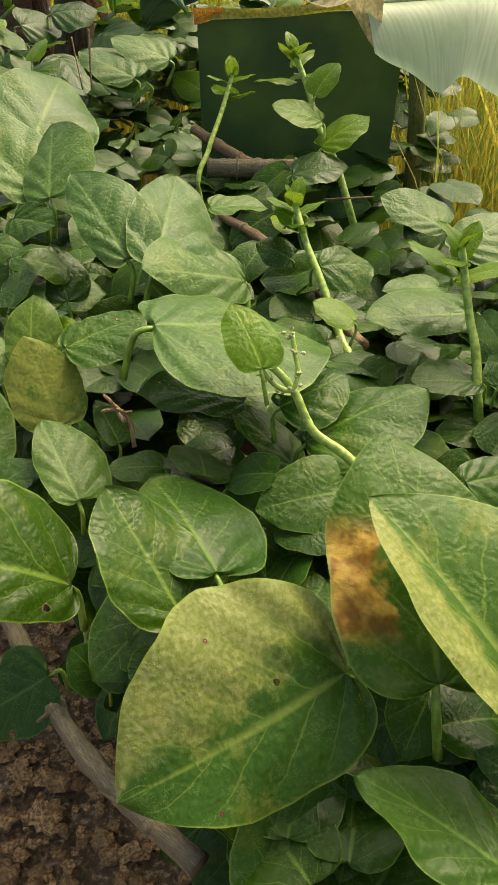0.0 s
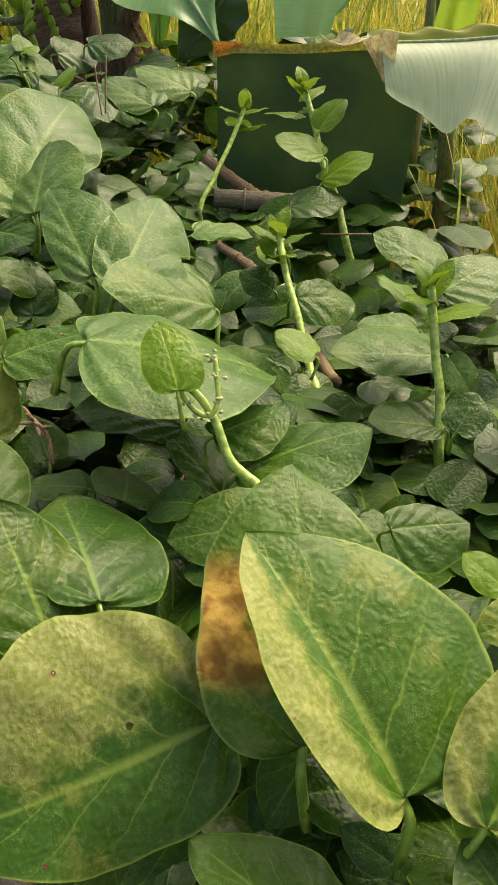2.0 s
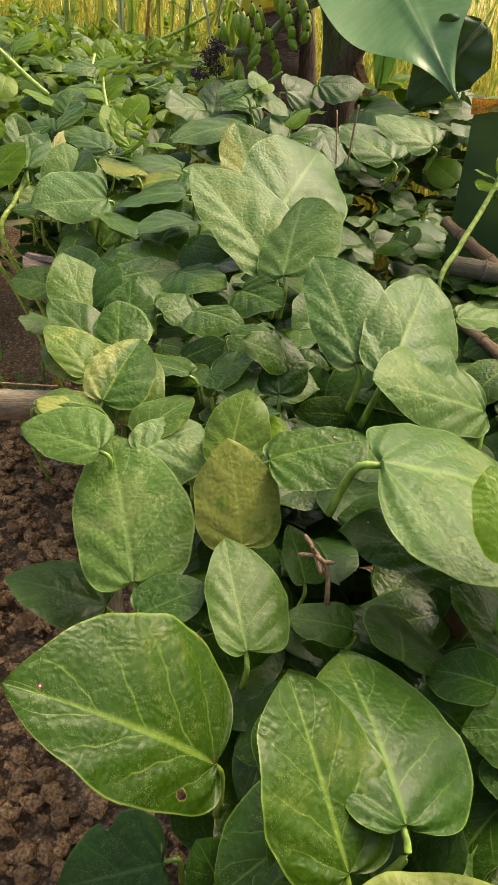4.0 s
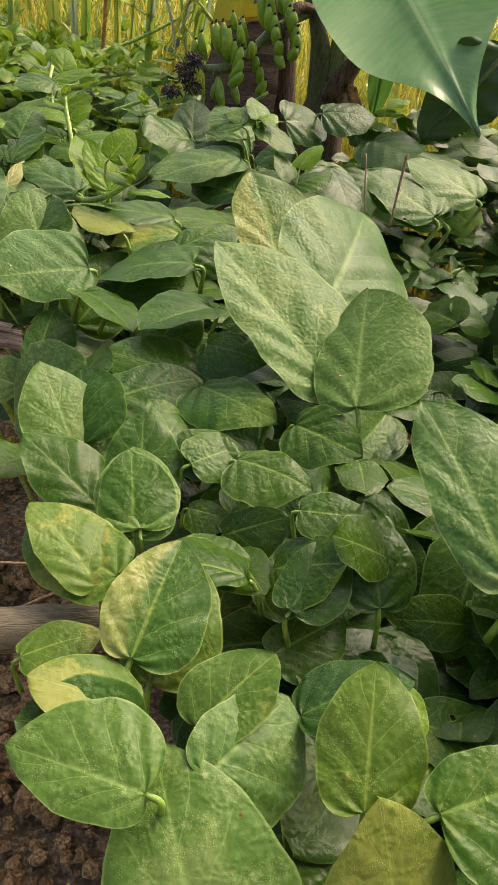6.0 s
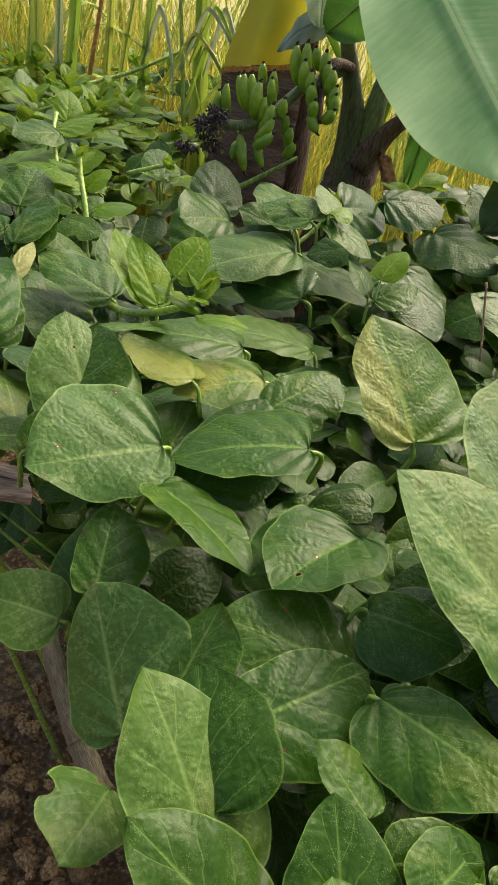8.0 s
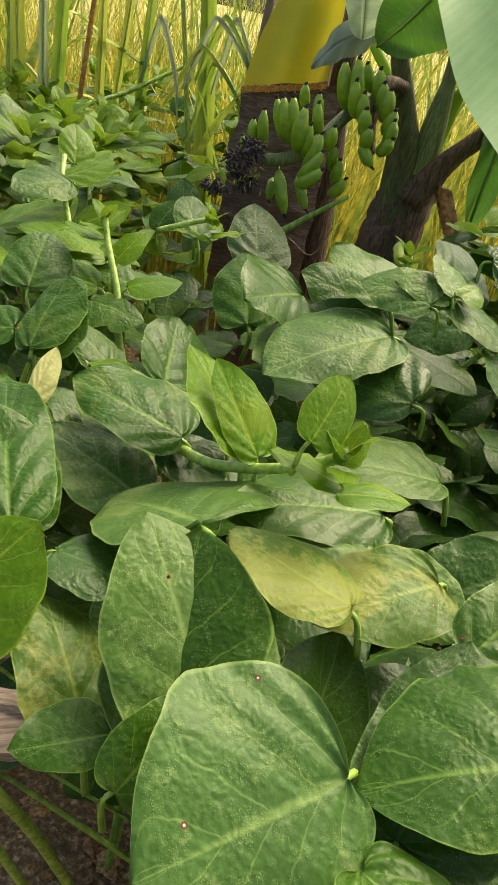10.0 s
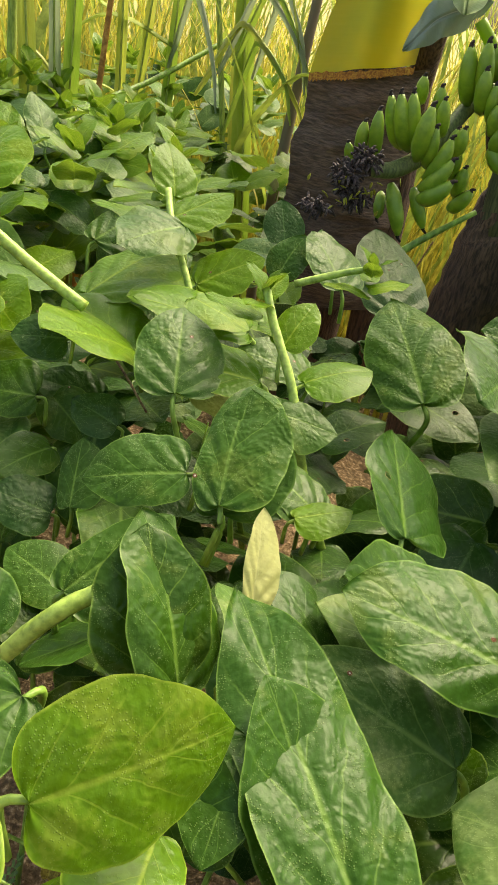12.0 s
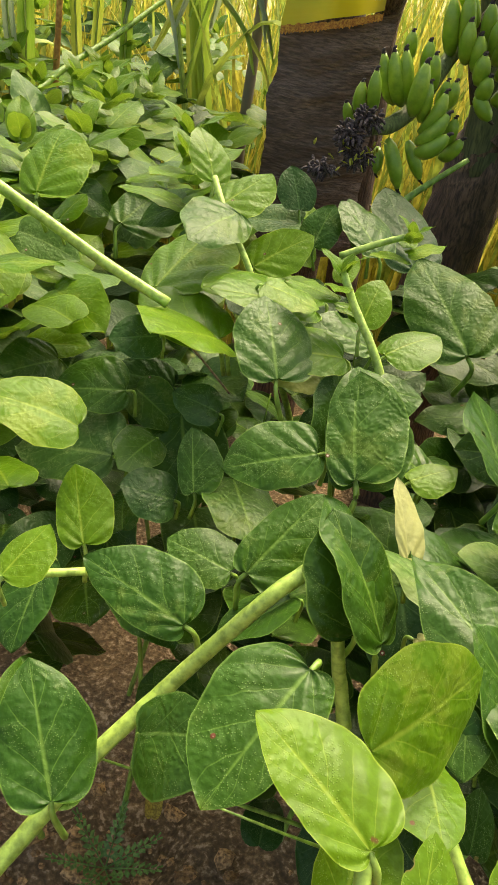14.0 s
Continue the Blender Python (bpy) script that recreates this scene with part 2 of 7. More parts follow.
def blade_material(name, a, b, rib, rough=0.45, through=0.3, wear=None, lines=0.08):
    """Banana blade: fine cross ribs beside a pale midrib, brown wear at the rim."""
    m, nt, out = nodes_of(name)
    tc = nt.nodes.new("ShaderNodeTexCoord")
    sep = nt.nodes.new("ShaderNodeSeparateXYZ")
    nt.links.new(tc.outputs["UV"], sep.inputs[0])
    u = mth(nt, "ABSOLUTE", mth(nt, "MULTIPLY", mth(nt, "SUBTRACT", sep.outputs[0], 0.5), 2.0))
    v = sep.outputs[1]
    n1 = noise_of(nt, tc.outputs["Object"], 9, 4)
    n2 = noise_of(nt, tc.outputs["Object"], 70, 3)
    st = mth(nt, "ADD", mth(nt, "ADD", v, mth(nt, "MULTIPLY", u, -0.08)), mth(nt, "MULTIPLY", n2, 0.006))
    ribs = mth(nt, "ABSOLUTE", mth(nt, "SUBTRACT", mth(nt, "FRACT", mth(nt, "MULTIPLY", st, 60.0)), 0.5))
    col = mixc(nt, ramp(nt, n1, 0.3, 0.7), a, b)
    cm = nt.nodes.new("ShaderNodeCombineXYZ")
    nt.links.new(mth(nt, "MULTIPLY", u, 1.5), cm.inputs[0])
    nt.links.new(mth(nt, "MULTIPLY", st, 48.0), cm.inputs[1])
    streak = noise_of(nt, cm.outputs[0], 1.6, 3.0)
    col = mixc(nt, mth(nt, "MULTIPLY", ramp(nt, streak, 0.35, 0.7), min(1.0, lines * 3)), col, rib)
    col = mixc(nt, ramp(nt, u, 0.035, 0.015), col, rib)
    if wear:
        col = mixc(nt, ramp(nt, mth(nt, "ADD", u, mth(nt, "MULTIPLY", mth(nt, "SUBTRACT", n1, 0.5), 0.4)), 0.9, 1.0), col, wear)
    bs = nd(nt, "ShaderNodeBsdfPrincipled", Roughness=rough)
    nt.links.new(col, bs.inputs["Base Color"])
    bp = nd(nt, "ShaderNodeBump", Strength=0.5, Distance=0.003)
    nt.links.new(mth(nt, "ADD", mth(nt, "MULTIPLY", ribs, lines), n1), bp.inputs["Height"])
    nt.links.new(bp.outputs[0], bs.inputs["Normal"])
    tr = nt.nodes.new("ShaderNodeBsdfTranslucent")
    nt.links.new(col, tr.inputs[0])
    mx = nt.nodes.new("ShaderNodeMixShader")
    mx.inputs[0].default_value = through
    nt.links.new(bs.outputs[0], mx.inputs[1])
    nt.links.new(tr.outputs[0], mx.inputs[2])
    nt.links.new(mx.outputs[0], out.inputs[0])
    return m


LEAF = {
    "d": leaf_material("dark_leaf", (0.020, 0.057, 0.006), (0.09, 0.16, 0.04), (0.2, 0.2, 0.05), 0.0, 0.04, 0.36, 0.12),
    "m": leaf_material("green_leaf", (0.028, 0.077, 0.005), (0.17, 0.28, 0.05), (0.26, 0.26, 0.04), 0.12, 0.08, 0.38, 0.18),
    "g": leaf_material("glossy_leaf", (0.024, 0.063, 0.003), (0.20, 0.30, 0.05), (0.26, 0.25, 0.04), 0.1, 0.05, 0.32, 0.15),
    # paler base and strong film: sky reflection painted in along with dust
    "l": leaf_material("dusty_sheen_leaf", (0.059, 0.123, 0.021), (0.22, 0.32, 0.09), (0.30, 0.31, 0.12), 0.22, 0.30, 0.42, 0.2),
    "b": leaf_material("young_leaf", (0.084, 0.175, 0.005), (0.32, 0.42, 0.05), (0.40, 0.40, 0.06), 0.2, 0.08, 0.36, 0.34),
    # large blotches here: yellowed tissue plus painted sunlit patches
    "y": leaf_material("yellowed_sunlit_leaf", (0.059, 0.117, 0.012), (0.25, 0.32, 0.06), (0.38, 0.33, 0.08), 0.36, 0.14, 0.42, 0.2),
    "h": leaf_material("side_yellowed_leaf", (0.041, 0.100, 0.009), (0.24, 0.32, 0.06), (0.36, 0.31, 0.07), 0.2, 0.10, 0.38, 0.2, -1),
    "k": leaf_material("rim_yellowed_leaf", (0.041, 0.100, 0.009), (0.24, 0.32, 0.06), (0.36, 0.31, 0.07), 0.2, 0.10, 0.38, 0.2, 1),
    "r": leaf_material("rusty_leaf", (0.041, 0.098, 0.011), (0.20, 0.29, 0.07), (0.30, 0.29, 0.07), 0.15, 0.14, 0.40, 0.2, 0, True),
    "p": leaf_material("withered_leaf", (0.34, 0.36, 0.15), (0.42, 0.42, 0.20), (0.34, 0.30, 0.12), 0.2, 0.1, 0.5, 0.4),
}
STEM = plain_material("stem_green", (0.20, 0.35, 0.04), (0.30, 0.45, 0.07), 30, 0.42, 0.25, 0.002, (1, 1, 0.3))
STEM_YOUNG = plain_material("stem_young", (0.33, 0.49, 0.07), (0.45, 0.58, 0.12), 30, 0.4, 0.2, 0.002)
SOIL = plain_material("soil", (0.19, 0.12, 0.058), (0.42, 0.27, 0.135), 22, 0.95, 0.9, 0.012, c=(0.44, 0.31, 0.20))
# brown clods; the orange of low sunlight is painted into the lighter tone
CLOD_SUNLIT = plain_material("sunlit_clod", (0.24, 0.13, 0.05), (0.68, 0.40, 0.17), 40, 0.95, 0.8, 0.006)
WOOD = plain_material("weathered_wood", (0.15, 0.125, 0.075), (0.34, 0.275, 0.165), 14, 0.8, 0.7, 0.002, (22, 1.3, 1), along=True)
PLANK = plain_material("broken_board", (0.40, 0.29, 0.23), (0.62, 0.48, 0.41), 10, 0.85, 0.7, 0.003, (0.6, 6, 6))
CANE = plain_material("dry_cane", (0.20, 0.12, 0.055), (0.38, 0.25, 0.12), 14, 0.7, 0.5, 0.002, (22, 1.3, 1), along=True)
DRY = plain_material("dry_twig", (0.20, 0.12, 0.06), (0.38, 0.26, 0.14), 60, 0.8, 0.4, 0.002)
TRUNK = plain_material("banana_trunk", (0.07, 0.040, 0.028), (0.22, 0.130, 0.080), 10, 0.75, 0.8, 0.008, (5, 5, 0.7))
REED = plain_material("reed_green", (0.30, 0.40, 0.06), (0.48, 0.54, 0.12), 12, 0.5, 0.3, 0.003, (5, 5, 0.7))
PETIOLE = plain_material("banana_petiole", (0.13, 0.17, 0.05), (0.25, 0.28, 0.10), 12, 0.5, 0.3, 0.003, (5, 5, 0.7))
FRUIT = plain_material("green_banana", (0.17, 0.29, 0.018), (0.29, 0.40, 0.035), 14, 0.42, 0.2, 0.002, dark=0.9)
PETIOLE_DARK = plain_material("old_petiole", (0.075, 0.085, 0.03), (0.15, 0.15, 0.055), 12, 0.55, 0.4, 0.003, (5, 5, 0.7))
FLOWER = plain_material("withered_flower", (0.035, 0.022, 0.022), (0.20, 0.15, 0.14), 90, 0.85, 0.5, 0.002)
PETAL = plain_material("yellow_petal", (0.42, 0.42, 0.03), (0.55, 0.50, 0.08), 60, 0.6, 0.2, 0.001, through=0.3)
FRUIT_END = plain_material("banana_end", (0.02, 0.014, 0.012), (0.06, 0.04, 0.03), 60, 0.9, 0.5, 0.002)
DEAD = plain_material("dead_sheath", (0.11, 0.070, 0.048), (0.26, 0.17, 0.115), 11, 0.75, 0.8, 0.006, (1, 1, 5), 0.10)
RIM = plain_material("olive_rim", (0.22, 0.24, 0.03), (0.40, 0.33, 0.05), 30, 0.7, 0.2, 0.002, through=0.3)
ORANGE = plain_material("rust_rim", (0.45, 0.16, 0.02), (0.60, 0.34, 0.03), 60, 0.7, 0.2, 0.002, through=0.3)
YELLOW = blade_material("yellow_blade", (0.44, 0.36, 0.012), (0.30, 0.32, 0.02), (0.45, 0.40, 0.04), 0.5, 0.5, None, 0.04)
# shade and fold shading of these leaves are painted into both dark greens
BLADE_SHADED = blade_material("blade_shaded", (0.018, 0.048, 0.012), (0.055, 0.105, 0.020), (0.06, 0.12, 0.04), 0.6, 0.12, None, 0.02)
BLADE_PALE = blade_material("blade_pale", (0.40, 0.50, 0.28), (0.50, 0.57, 0.38), (0.22, 0.33, 0.14), 0.36, 0.3, None, 0.14)
BLADE_RIB = plain_material("blade_rib", (0.36, 0.44, 0.22), (0.44, 0.52, 0.28), 20, 0.45, 0.2, 0.002)
BLADE = blade_material("blade_green", (0.13, 0.29, 0.085), (0.20, 0.36, 0.13), (0.30, 0.44, 0.18), 0.26, 0.25, None, 0.10)
BLADE_MID = blade_material("blade_mid", (0.06, 0.17, 0.02), (0.11, 0.24, 0.03), (0.20, 0.32, 0.08), 0.45, 0.35, None, 0.08)
# bright lime: on the backlit blades the glow is put into the colour
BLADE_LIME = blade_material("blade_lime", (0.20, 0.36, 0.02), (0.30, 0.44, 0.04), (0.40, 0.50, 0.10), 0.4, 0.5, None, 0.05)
BLADE_GREY = blade_material("blade_grey", (0.12, 0.17, 0.12), (0.22, 0.28, 0.22), (0.30, 0.35, 0.28), 0.35, 0.15, None, 0.05)
BLADE_OLIVE = blade_material("blade_olive", (0.17, 0.22, 0.02), (0.25, 0.28, 0.03), (0.30, 0.33, 0.06), 0.5, 0.35, None, 0.04)
GRASS = plain_material("straw_grass", (0.52, 0.47, 0.06), (0.80, 0.70, 0.14), 6, 0.6, 0.1, 0.002, through=0.4)
GRASS_GREEN = plain_material("green_grass", (0.26, 0.36, 0.05), (0.48, 0.52, 0.10), 6, 0.6, 0.1, 0.002, through=0.4)
STRAW = plain_material("field_straw", (0.30, 0.27, 0.07), (0.46, 0.40, 0.13), 5, 0.95, 0.5, 0.02)


# ---- builders ----
def mesh_of(name, verts, faces, mat, uvs=None, smooth=True):
    me = bpy.data.meshes.new(name)
    me.from_pydata([tuple(v) for v in verts], [], faces)
    if uvs is not None:
        lay = me.uv_layers.new(name="UVMap")
        idx = np.zeros(len(me.loops), dtype=np.int32)
        me.loops.foreach_get("vertex_index", idx)
        lay.data.foreach_set("uv", np.asarray(uvs, dtype=np.float32)[idx].ravel())
    if smooth:
        me.shade_smooth()
    me.materials.append(mat)
    return me


def thing(name, place, label, category, group="", kind=""):
    ob = new(name)
    ob.empty_display_size = 0.03
    ob.location = place
    return tagged(ob, label, category, group, kind)


def part(name, me, parent, label="", m=None):
    """One mesh, given in the world's axes (or posed by m), under a thing or a part."""
    ob = new(name, me)
    ob.parent = parent
    ob.matrix_parent_inverse = world_of(parent).inverted()
    ob.matrix_basis = m if m is not None else Matrix.Identity(4)
    if label:
        tagged(ob, label)
    return ob


def world_of(ob):
    m = ob.matrix_parent_inverse @ ob.matrix_basis
    if ob.parent is None:
        return ob.matrix_basis.copy()
    return world_of(ob.parent) @ m


def spline(pts, n):
    """Points along a smooth line through pts."""
    p = np.array(pts, dtype=float)
    if len(p) == 2:
        s = np.linspace(0, 1, n)[:, None]
        return p[0] * (1 - s) + p[1] * s
    p = np.vstack([2 * p[0] - p[1], p, 2 * p[-1] - p[-2]])
    out = []
    k = len(p) - 3
    for x in np.linspace(0, k, n):
        i = min(int(x), k - 1)
        t = x - i
        a, b, c, d = p[i:i + 4]
        out.append(0.5 * (2 * b + (c - a) * t + (2 * a - 5 * b + 4 * c - d) * t * t + (3 * b - a - 3 * c + d) * t ** 3))
    return np.array(out)


def tube_data(pts, radii, sides=8, n=14, wob=0.0, seed=0, joints=0, flat=1.0):
    rng = np.random.RandomState(seed)
    c = spline(pts, n)
    r = np.interp(np.linspace(0, 1, n), np.linspace(0, 1, len(radii)), radii)
    if joints:
        ph = np.linspace(0, joints, n) % 1.0
        r = r * (1 + 0.16 * np.exp(-((np.minimum(ph, 1 - ph)) / 0.06) ** 2))
    tang = np.gradient(c, axis=0)
    tang /= np.linalg.norm(tang, axis=1)[:, None] + 1e-12
    ref = np.array([0.13, 0.31, 0.94])
    v, f = [], []
    for i in range(n):
        a = np.cross(tang[i], ref)
        if np.linalg.norm(a) < 0.05:
            a = np.cross(tang[i], (1.0, 0.1, 0.0))
        a /= np.linalg.norm(a)
        b = np.cross(tang[i], a)
        for k in range(sides):
            w = 2 * math.pi * k / sides
            rr = r[i] * (1 + wob * (rng.rand() - 0.5))
            v.append(c[i] + a * math.cos(w) * rr + b * math.sin(w) * rr * flat)
    for i in range(n - 1):
        for k in range(sides):
            k2 = (k + 1) % sides
            f.append((i * sides + k, i * sides + k2, (i + 1) * sides + k2, (i + 1) * sides + k))
    f.append(tuple(range(sides))[::-1])
    f.append(tuple(range((n - 1) * sides, n * sides)))
    return v, f


def tube(name, pts, radii, mat, uv=False, **kw):
    """A tube along pts; uv lays its grain along the length, in metres."""
    v, f = tube_data(pts, radii, **kw)
    if not uv:
        return mesh_of(name, v, f, mat)
    k, n = kw.get("sides", 8), kw.get("n", 14)
    long = sum((Vector(b) - Vector(a)).length for a, b in zip(pts, pts[1:]))
    return mesh_of(name, v, f, mat, [(6.283 * max(radii) * (i % k) / k, long * (i // k) / n) for i in range(len(v))])


OUTLINE = ((0.02, 0.0), (0.17, -0.030), (0.39, -0.045), (0.62, -0.020), (0.82, 0.06), (0.95, 0.18), (1.0, 0.32), (0.985, 0.455), (0.92, 0.585), (0.80, 0.705), (0.62, 0.815), (0.40, 0.90), (0.17, 0.964), (0.0, 1.0))
MIDRIB = (0.0, 0.012, 0.03, 0.062, 0.115, 0.19, 0.29, 0.41, 0.545, 0.68, 0.80, 0.90, 0.965, 1.0)


def leaf_data(L, W, seed, fold, curl, wave, nu=9, nv=18, bite=0.0, fold2=None, skew=0.0):
    """Heart-shaped leaf: joint at the origin, tip along +y, upper face +z."""
    rng = np.random.RandomState(seed)
    ph, ph2, k1 = rng.rand(3) * 6.28
    twist = 0.4 * (rng.rand() - 0.5)
    bend = 0.10 * (rng.rand() - 0.5)
    sharp = 0.45 * rng.rand()
    us = np.linspace(-1, 1, 2 * nu + 1)
    edge = spline([(x, y, 0) for x, y in OUTLINE], nv + 1)
    cs = np.interp(np.linspace(0, 1, nv + 1), np.linspace(0, 1, len(MIDRIB)), MIDRIB)
    V, U = [], []
    for j in range(nv + 1):
        c = cs[j]
        for u in us:
            a = abs(u)
            side = 1.7 if u > 0 else 0.0
            rim = 1 + 0.030 * math.sin(c * 14 + ph + side) * a + 0.007 * math.sin(c * 41 + ph2 + side) * a
            if bite and u > 0:
                rim *= 1 - bite * max(0.0, 1 - ((c - 0.42) / 0.10) ** 2) * a
            hx = edge[j][0] * W / 2 * (1 - sharp * max(0.0, edge[j][1] - 0.45) ** 1.5) * (1 + math.copysign(skew, u))
            x = u * hx * rim
            y = L * (c + (edge[j][1] - c) * a ** 1.35)
            v = y / L
            th = (fold if u < 0 or fold2 is None else fold2) * (1 - 0.25 * c)
            r = abs(x)
            x *= math.cos(th)
            z = math.sin(th) * r * (0.55 + 0.45 * min(1, 2.5 * a))
            z -= 0.16 * r * r / (W / 2)                      # rims roll over
            z -= curl * L * (v - 0.25) ** 2
            z += wave * L * a ** 2.5 * math.sin(c * 10 + ph + side)
            z += 0.011 * L * math.sin((v - 0.42 * a ** 0.8) * 4.2 * 6.283 + 1.57) * min(1, 4 * a) * (1 - c)
            z -= 0.010 * L * math.exp(-(a / 0.09) ** 2) * (1 - c)
            z += 0.013 * L * noise.noise((x / L * 4.5 + seed, v * 4.5, seed * 0.7)) * min(1, 0.3 + a)
            z += 0.006 * L * noise.noise((x / L * 11 + seed, v * 11, 5)) * (1 - c)
            z += twist * x * (v - 0.3)
            x += bend * L * v * v
            V.append((x, y, z))
            U.append((u * 0.5 + 0.5, v))
    n = 2 * nu + 1
    F = []
    for j in range(nv):
        for i in range(n - 1):
            q = j * n + i
            F.append((q, q + 1, q + n + 1, q + n))
    return V, F, U


def leaf_frame(base, tip, normal):
    b, t, n = Vector(base), Vector(tip), Vector(normal)
    y = (t - b).normalized()
    x = y.cross(n).normalized()
    z = x.cross(y)
    m = Matrix((x, y, z)).transposed().to_4x4()
    m.translation = b
    return m


leaf_count = [0]


def leaf(plant, base, tip, normal, width, tone, fold=None, fold2=None, root=None, stalk=True, skew=0.0):
    """A leaf under a plant, from its joint to its tip, with its stalk as a piece of its own."""
    leaf_count[0] += 1
    k = leaf_count[0]
    rng = np.random.RandomState(k * 7 + 3)
    L = (Vector(tip) - Vector(base)).length
    fine = L > 0.055
    f0 = 0.04 + 0.26 * rng.rand()
    fold = f0 if fold is None else fold
    curl = 0.04 + 0.22 * rng.rand()
    wave = 0.006 + 0.03 * rng.rand()
    if tone == "b":
        wave *= 0.5
    # the chord from joint to tip is kept: the droop is added back along it
    V, F, U = leaf_data(L, width, k, fold, curl, wave, 11 if fine else 6, 40 if fine else 16, 0.22 if rng.rand() < 0.07 and tone in "mdl" else 0.0, fold2, skew)
    V = np.array(V)
    z0, z1 = -curl * L * 0.0625, -curl * L * 0.5625
    V[:, 2] -= z0 + (z1 - z0) * np.clip(V[:, 1] / L, -0.2, 1)
    ob = part("leaf", mesh_of("leaf", V, F, LEAF[tone], U), plant, "", leaf_frame(base, tip, normal))
    if not stalk:
        return ob
    b = np.array(base)
    ax = (np.array(tip) - b) / L
    r = np.array(root) if root is not None else np.array(plant.location) + np.array((0, 0, max(0.1, b[2] - 0.13)))
    d = r - b
    d = d / (np.linalg.norm(d) + 1e-9)
    nn = np.array(normal)
    mid = b - nn * (0.003 + 0.06 * L) - ax * (0.002 + 0.07 * L)
    end = mid + np.array((0.45 * d[0], 0.45 * d[1], -0.8)) * (0.012 + 0.22 * L)
    rad = 0.0008 + 0.013 * L
    part("petiole", tube("petiole", [b + ax * 0.02 * L - nn * (0.0012 + 0.016 * L), mid, end], [rad * 0.8, rad, rad * 1.15], STEM_YOUNG if tone == "b" else STEM, sides=6, n=8), ob)
    return ob


def stem(plant, pts, r0, r1, young=False, name="stem"):
    return part(name, tube(name, pts, [r0, r1], STEM_YOUNG if young else STEM, sides=9, n=max(8, 5 * len(pts)), wob=0.08, seed=len(pts)), plant)
# ---- ground ----
def bed_edge(y):
    """The bed's edge towards the path of bare soil."""
    return float(np.interp(y, (0.0, 0.2, 0.55, 0.95, 1.25, 1.4, 1.6, 2.0), (0.02, -0.10, -0.30, -0.52, -0.80, -1.05, -1.6, -3.0)))


def build_ground():
    xs = np.concatenate([np.linspace(-2000, -3, 12), np.linspace(-2.6, 1.6, 106), np.linspace(2.2, 2000, 12)])
    ys = np.concatenate([np.linspace(-2000, -2, 10), np.linspace(-1.0, 3.2, 106), np.linspace(4.0, 3000, 12)])
    V, F = [], []
    for y in ys:
        for x in xs:
            z = 0.0
            if -2.7 < x < 1.7 and -1.1 < y < 3.3:
                fade = min(1.0, 3 * min(x + 2.7, 1.7 - x, y + 1.1, 3.3 - y))
                z = fade * 0.030 * noise.noise((x * 5, y * 5, 0)) + fade * 0.022 * noise.noise((x * 17, y * 17, 3)) + fade * 0.008 * noise.noise((x * 47, y * 47, 5))
            V.append((x, y, z))
    n = len(xs)
    for j in range(len(ys) - 1):
        for i in range(n - 1):
            a = j * n + i
            F.append((a, a + 1, a + n + 1, a + n))
    ob = new("ground", mesh_of("ground", V, F, SOIL))
    tagged(ob, "bare dark brown crumbly garden soil", "soil", kind="structure")


def blob(c, r, rng, rows=4, cols=6):
    V, F = [], []
    s = rng.rand(3) * 40
    for i in range(rows + 1):
        th = math.pi * i / rows
        for k in range(cols):
            w = 6.2832 * k / cols
            d = Vector((math.sin(th) * math.cos(w), math.sin(th) * math.sin(w), math.cos(th)))
            q = r * (0.75 + 0.7 * noise.noise(d * 1.4 + Vector(s)))
            V.append((c[0] + d.x * q, c[1] + d.y * q * 0.9, c[2] + d.z * q * 0.62))
    for i in range(rows):
        for k in range(cols):
            k2 = (k + 1) % cols
            F.append((i * cols + k, (i + 1) * cols + k, (i + 1) * cols + k2, i * cols + k2))
    return V, F


def join(chunks):
    V, F, o = [], [], 0
    for v, f in chunks:
        V.extend(v)
        F.extend(tuple(i + o for i in q) for q in f)
        o += len(v)
    return V, F


def build_clods():
    rng = np.random.RandomState(11)
    ch = []
    for i in range(5600):
        y = rng.uniform(-0.2, 1.75)
        x = bed_edge(y) + rng.normal(-0.12, 0.22)
        if x < -1.6:
            continue
        r = 0.004 + 0.017 * rng.rand() ** 2.2
        ch.append(blob((x, y, 0.012 + r * 0.3), r, rng))
    V, F = join(ch)
    ob = new("soil_clods", mesh_of("soil_clods", V, F, CLOD_SUNLIT, smooth=False))
    tagged(ob, "loose brown clods and crumbs of dry soil", "soil", kind="stuff")


build_ground()
build_clods()
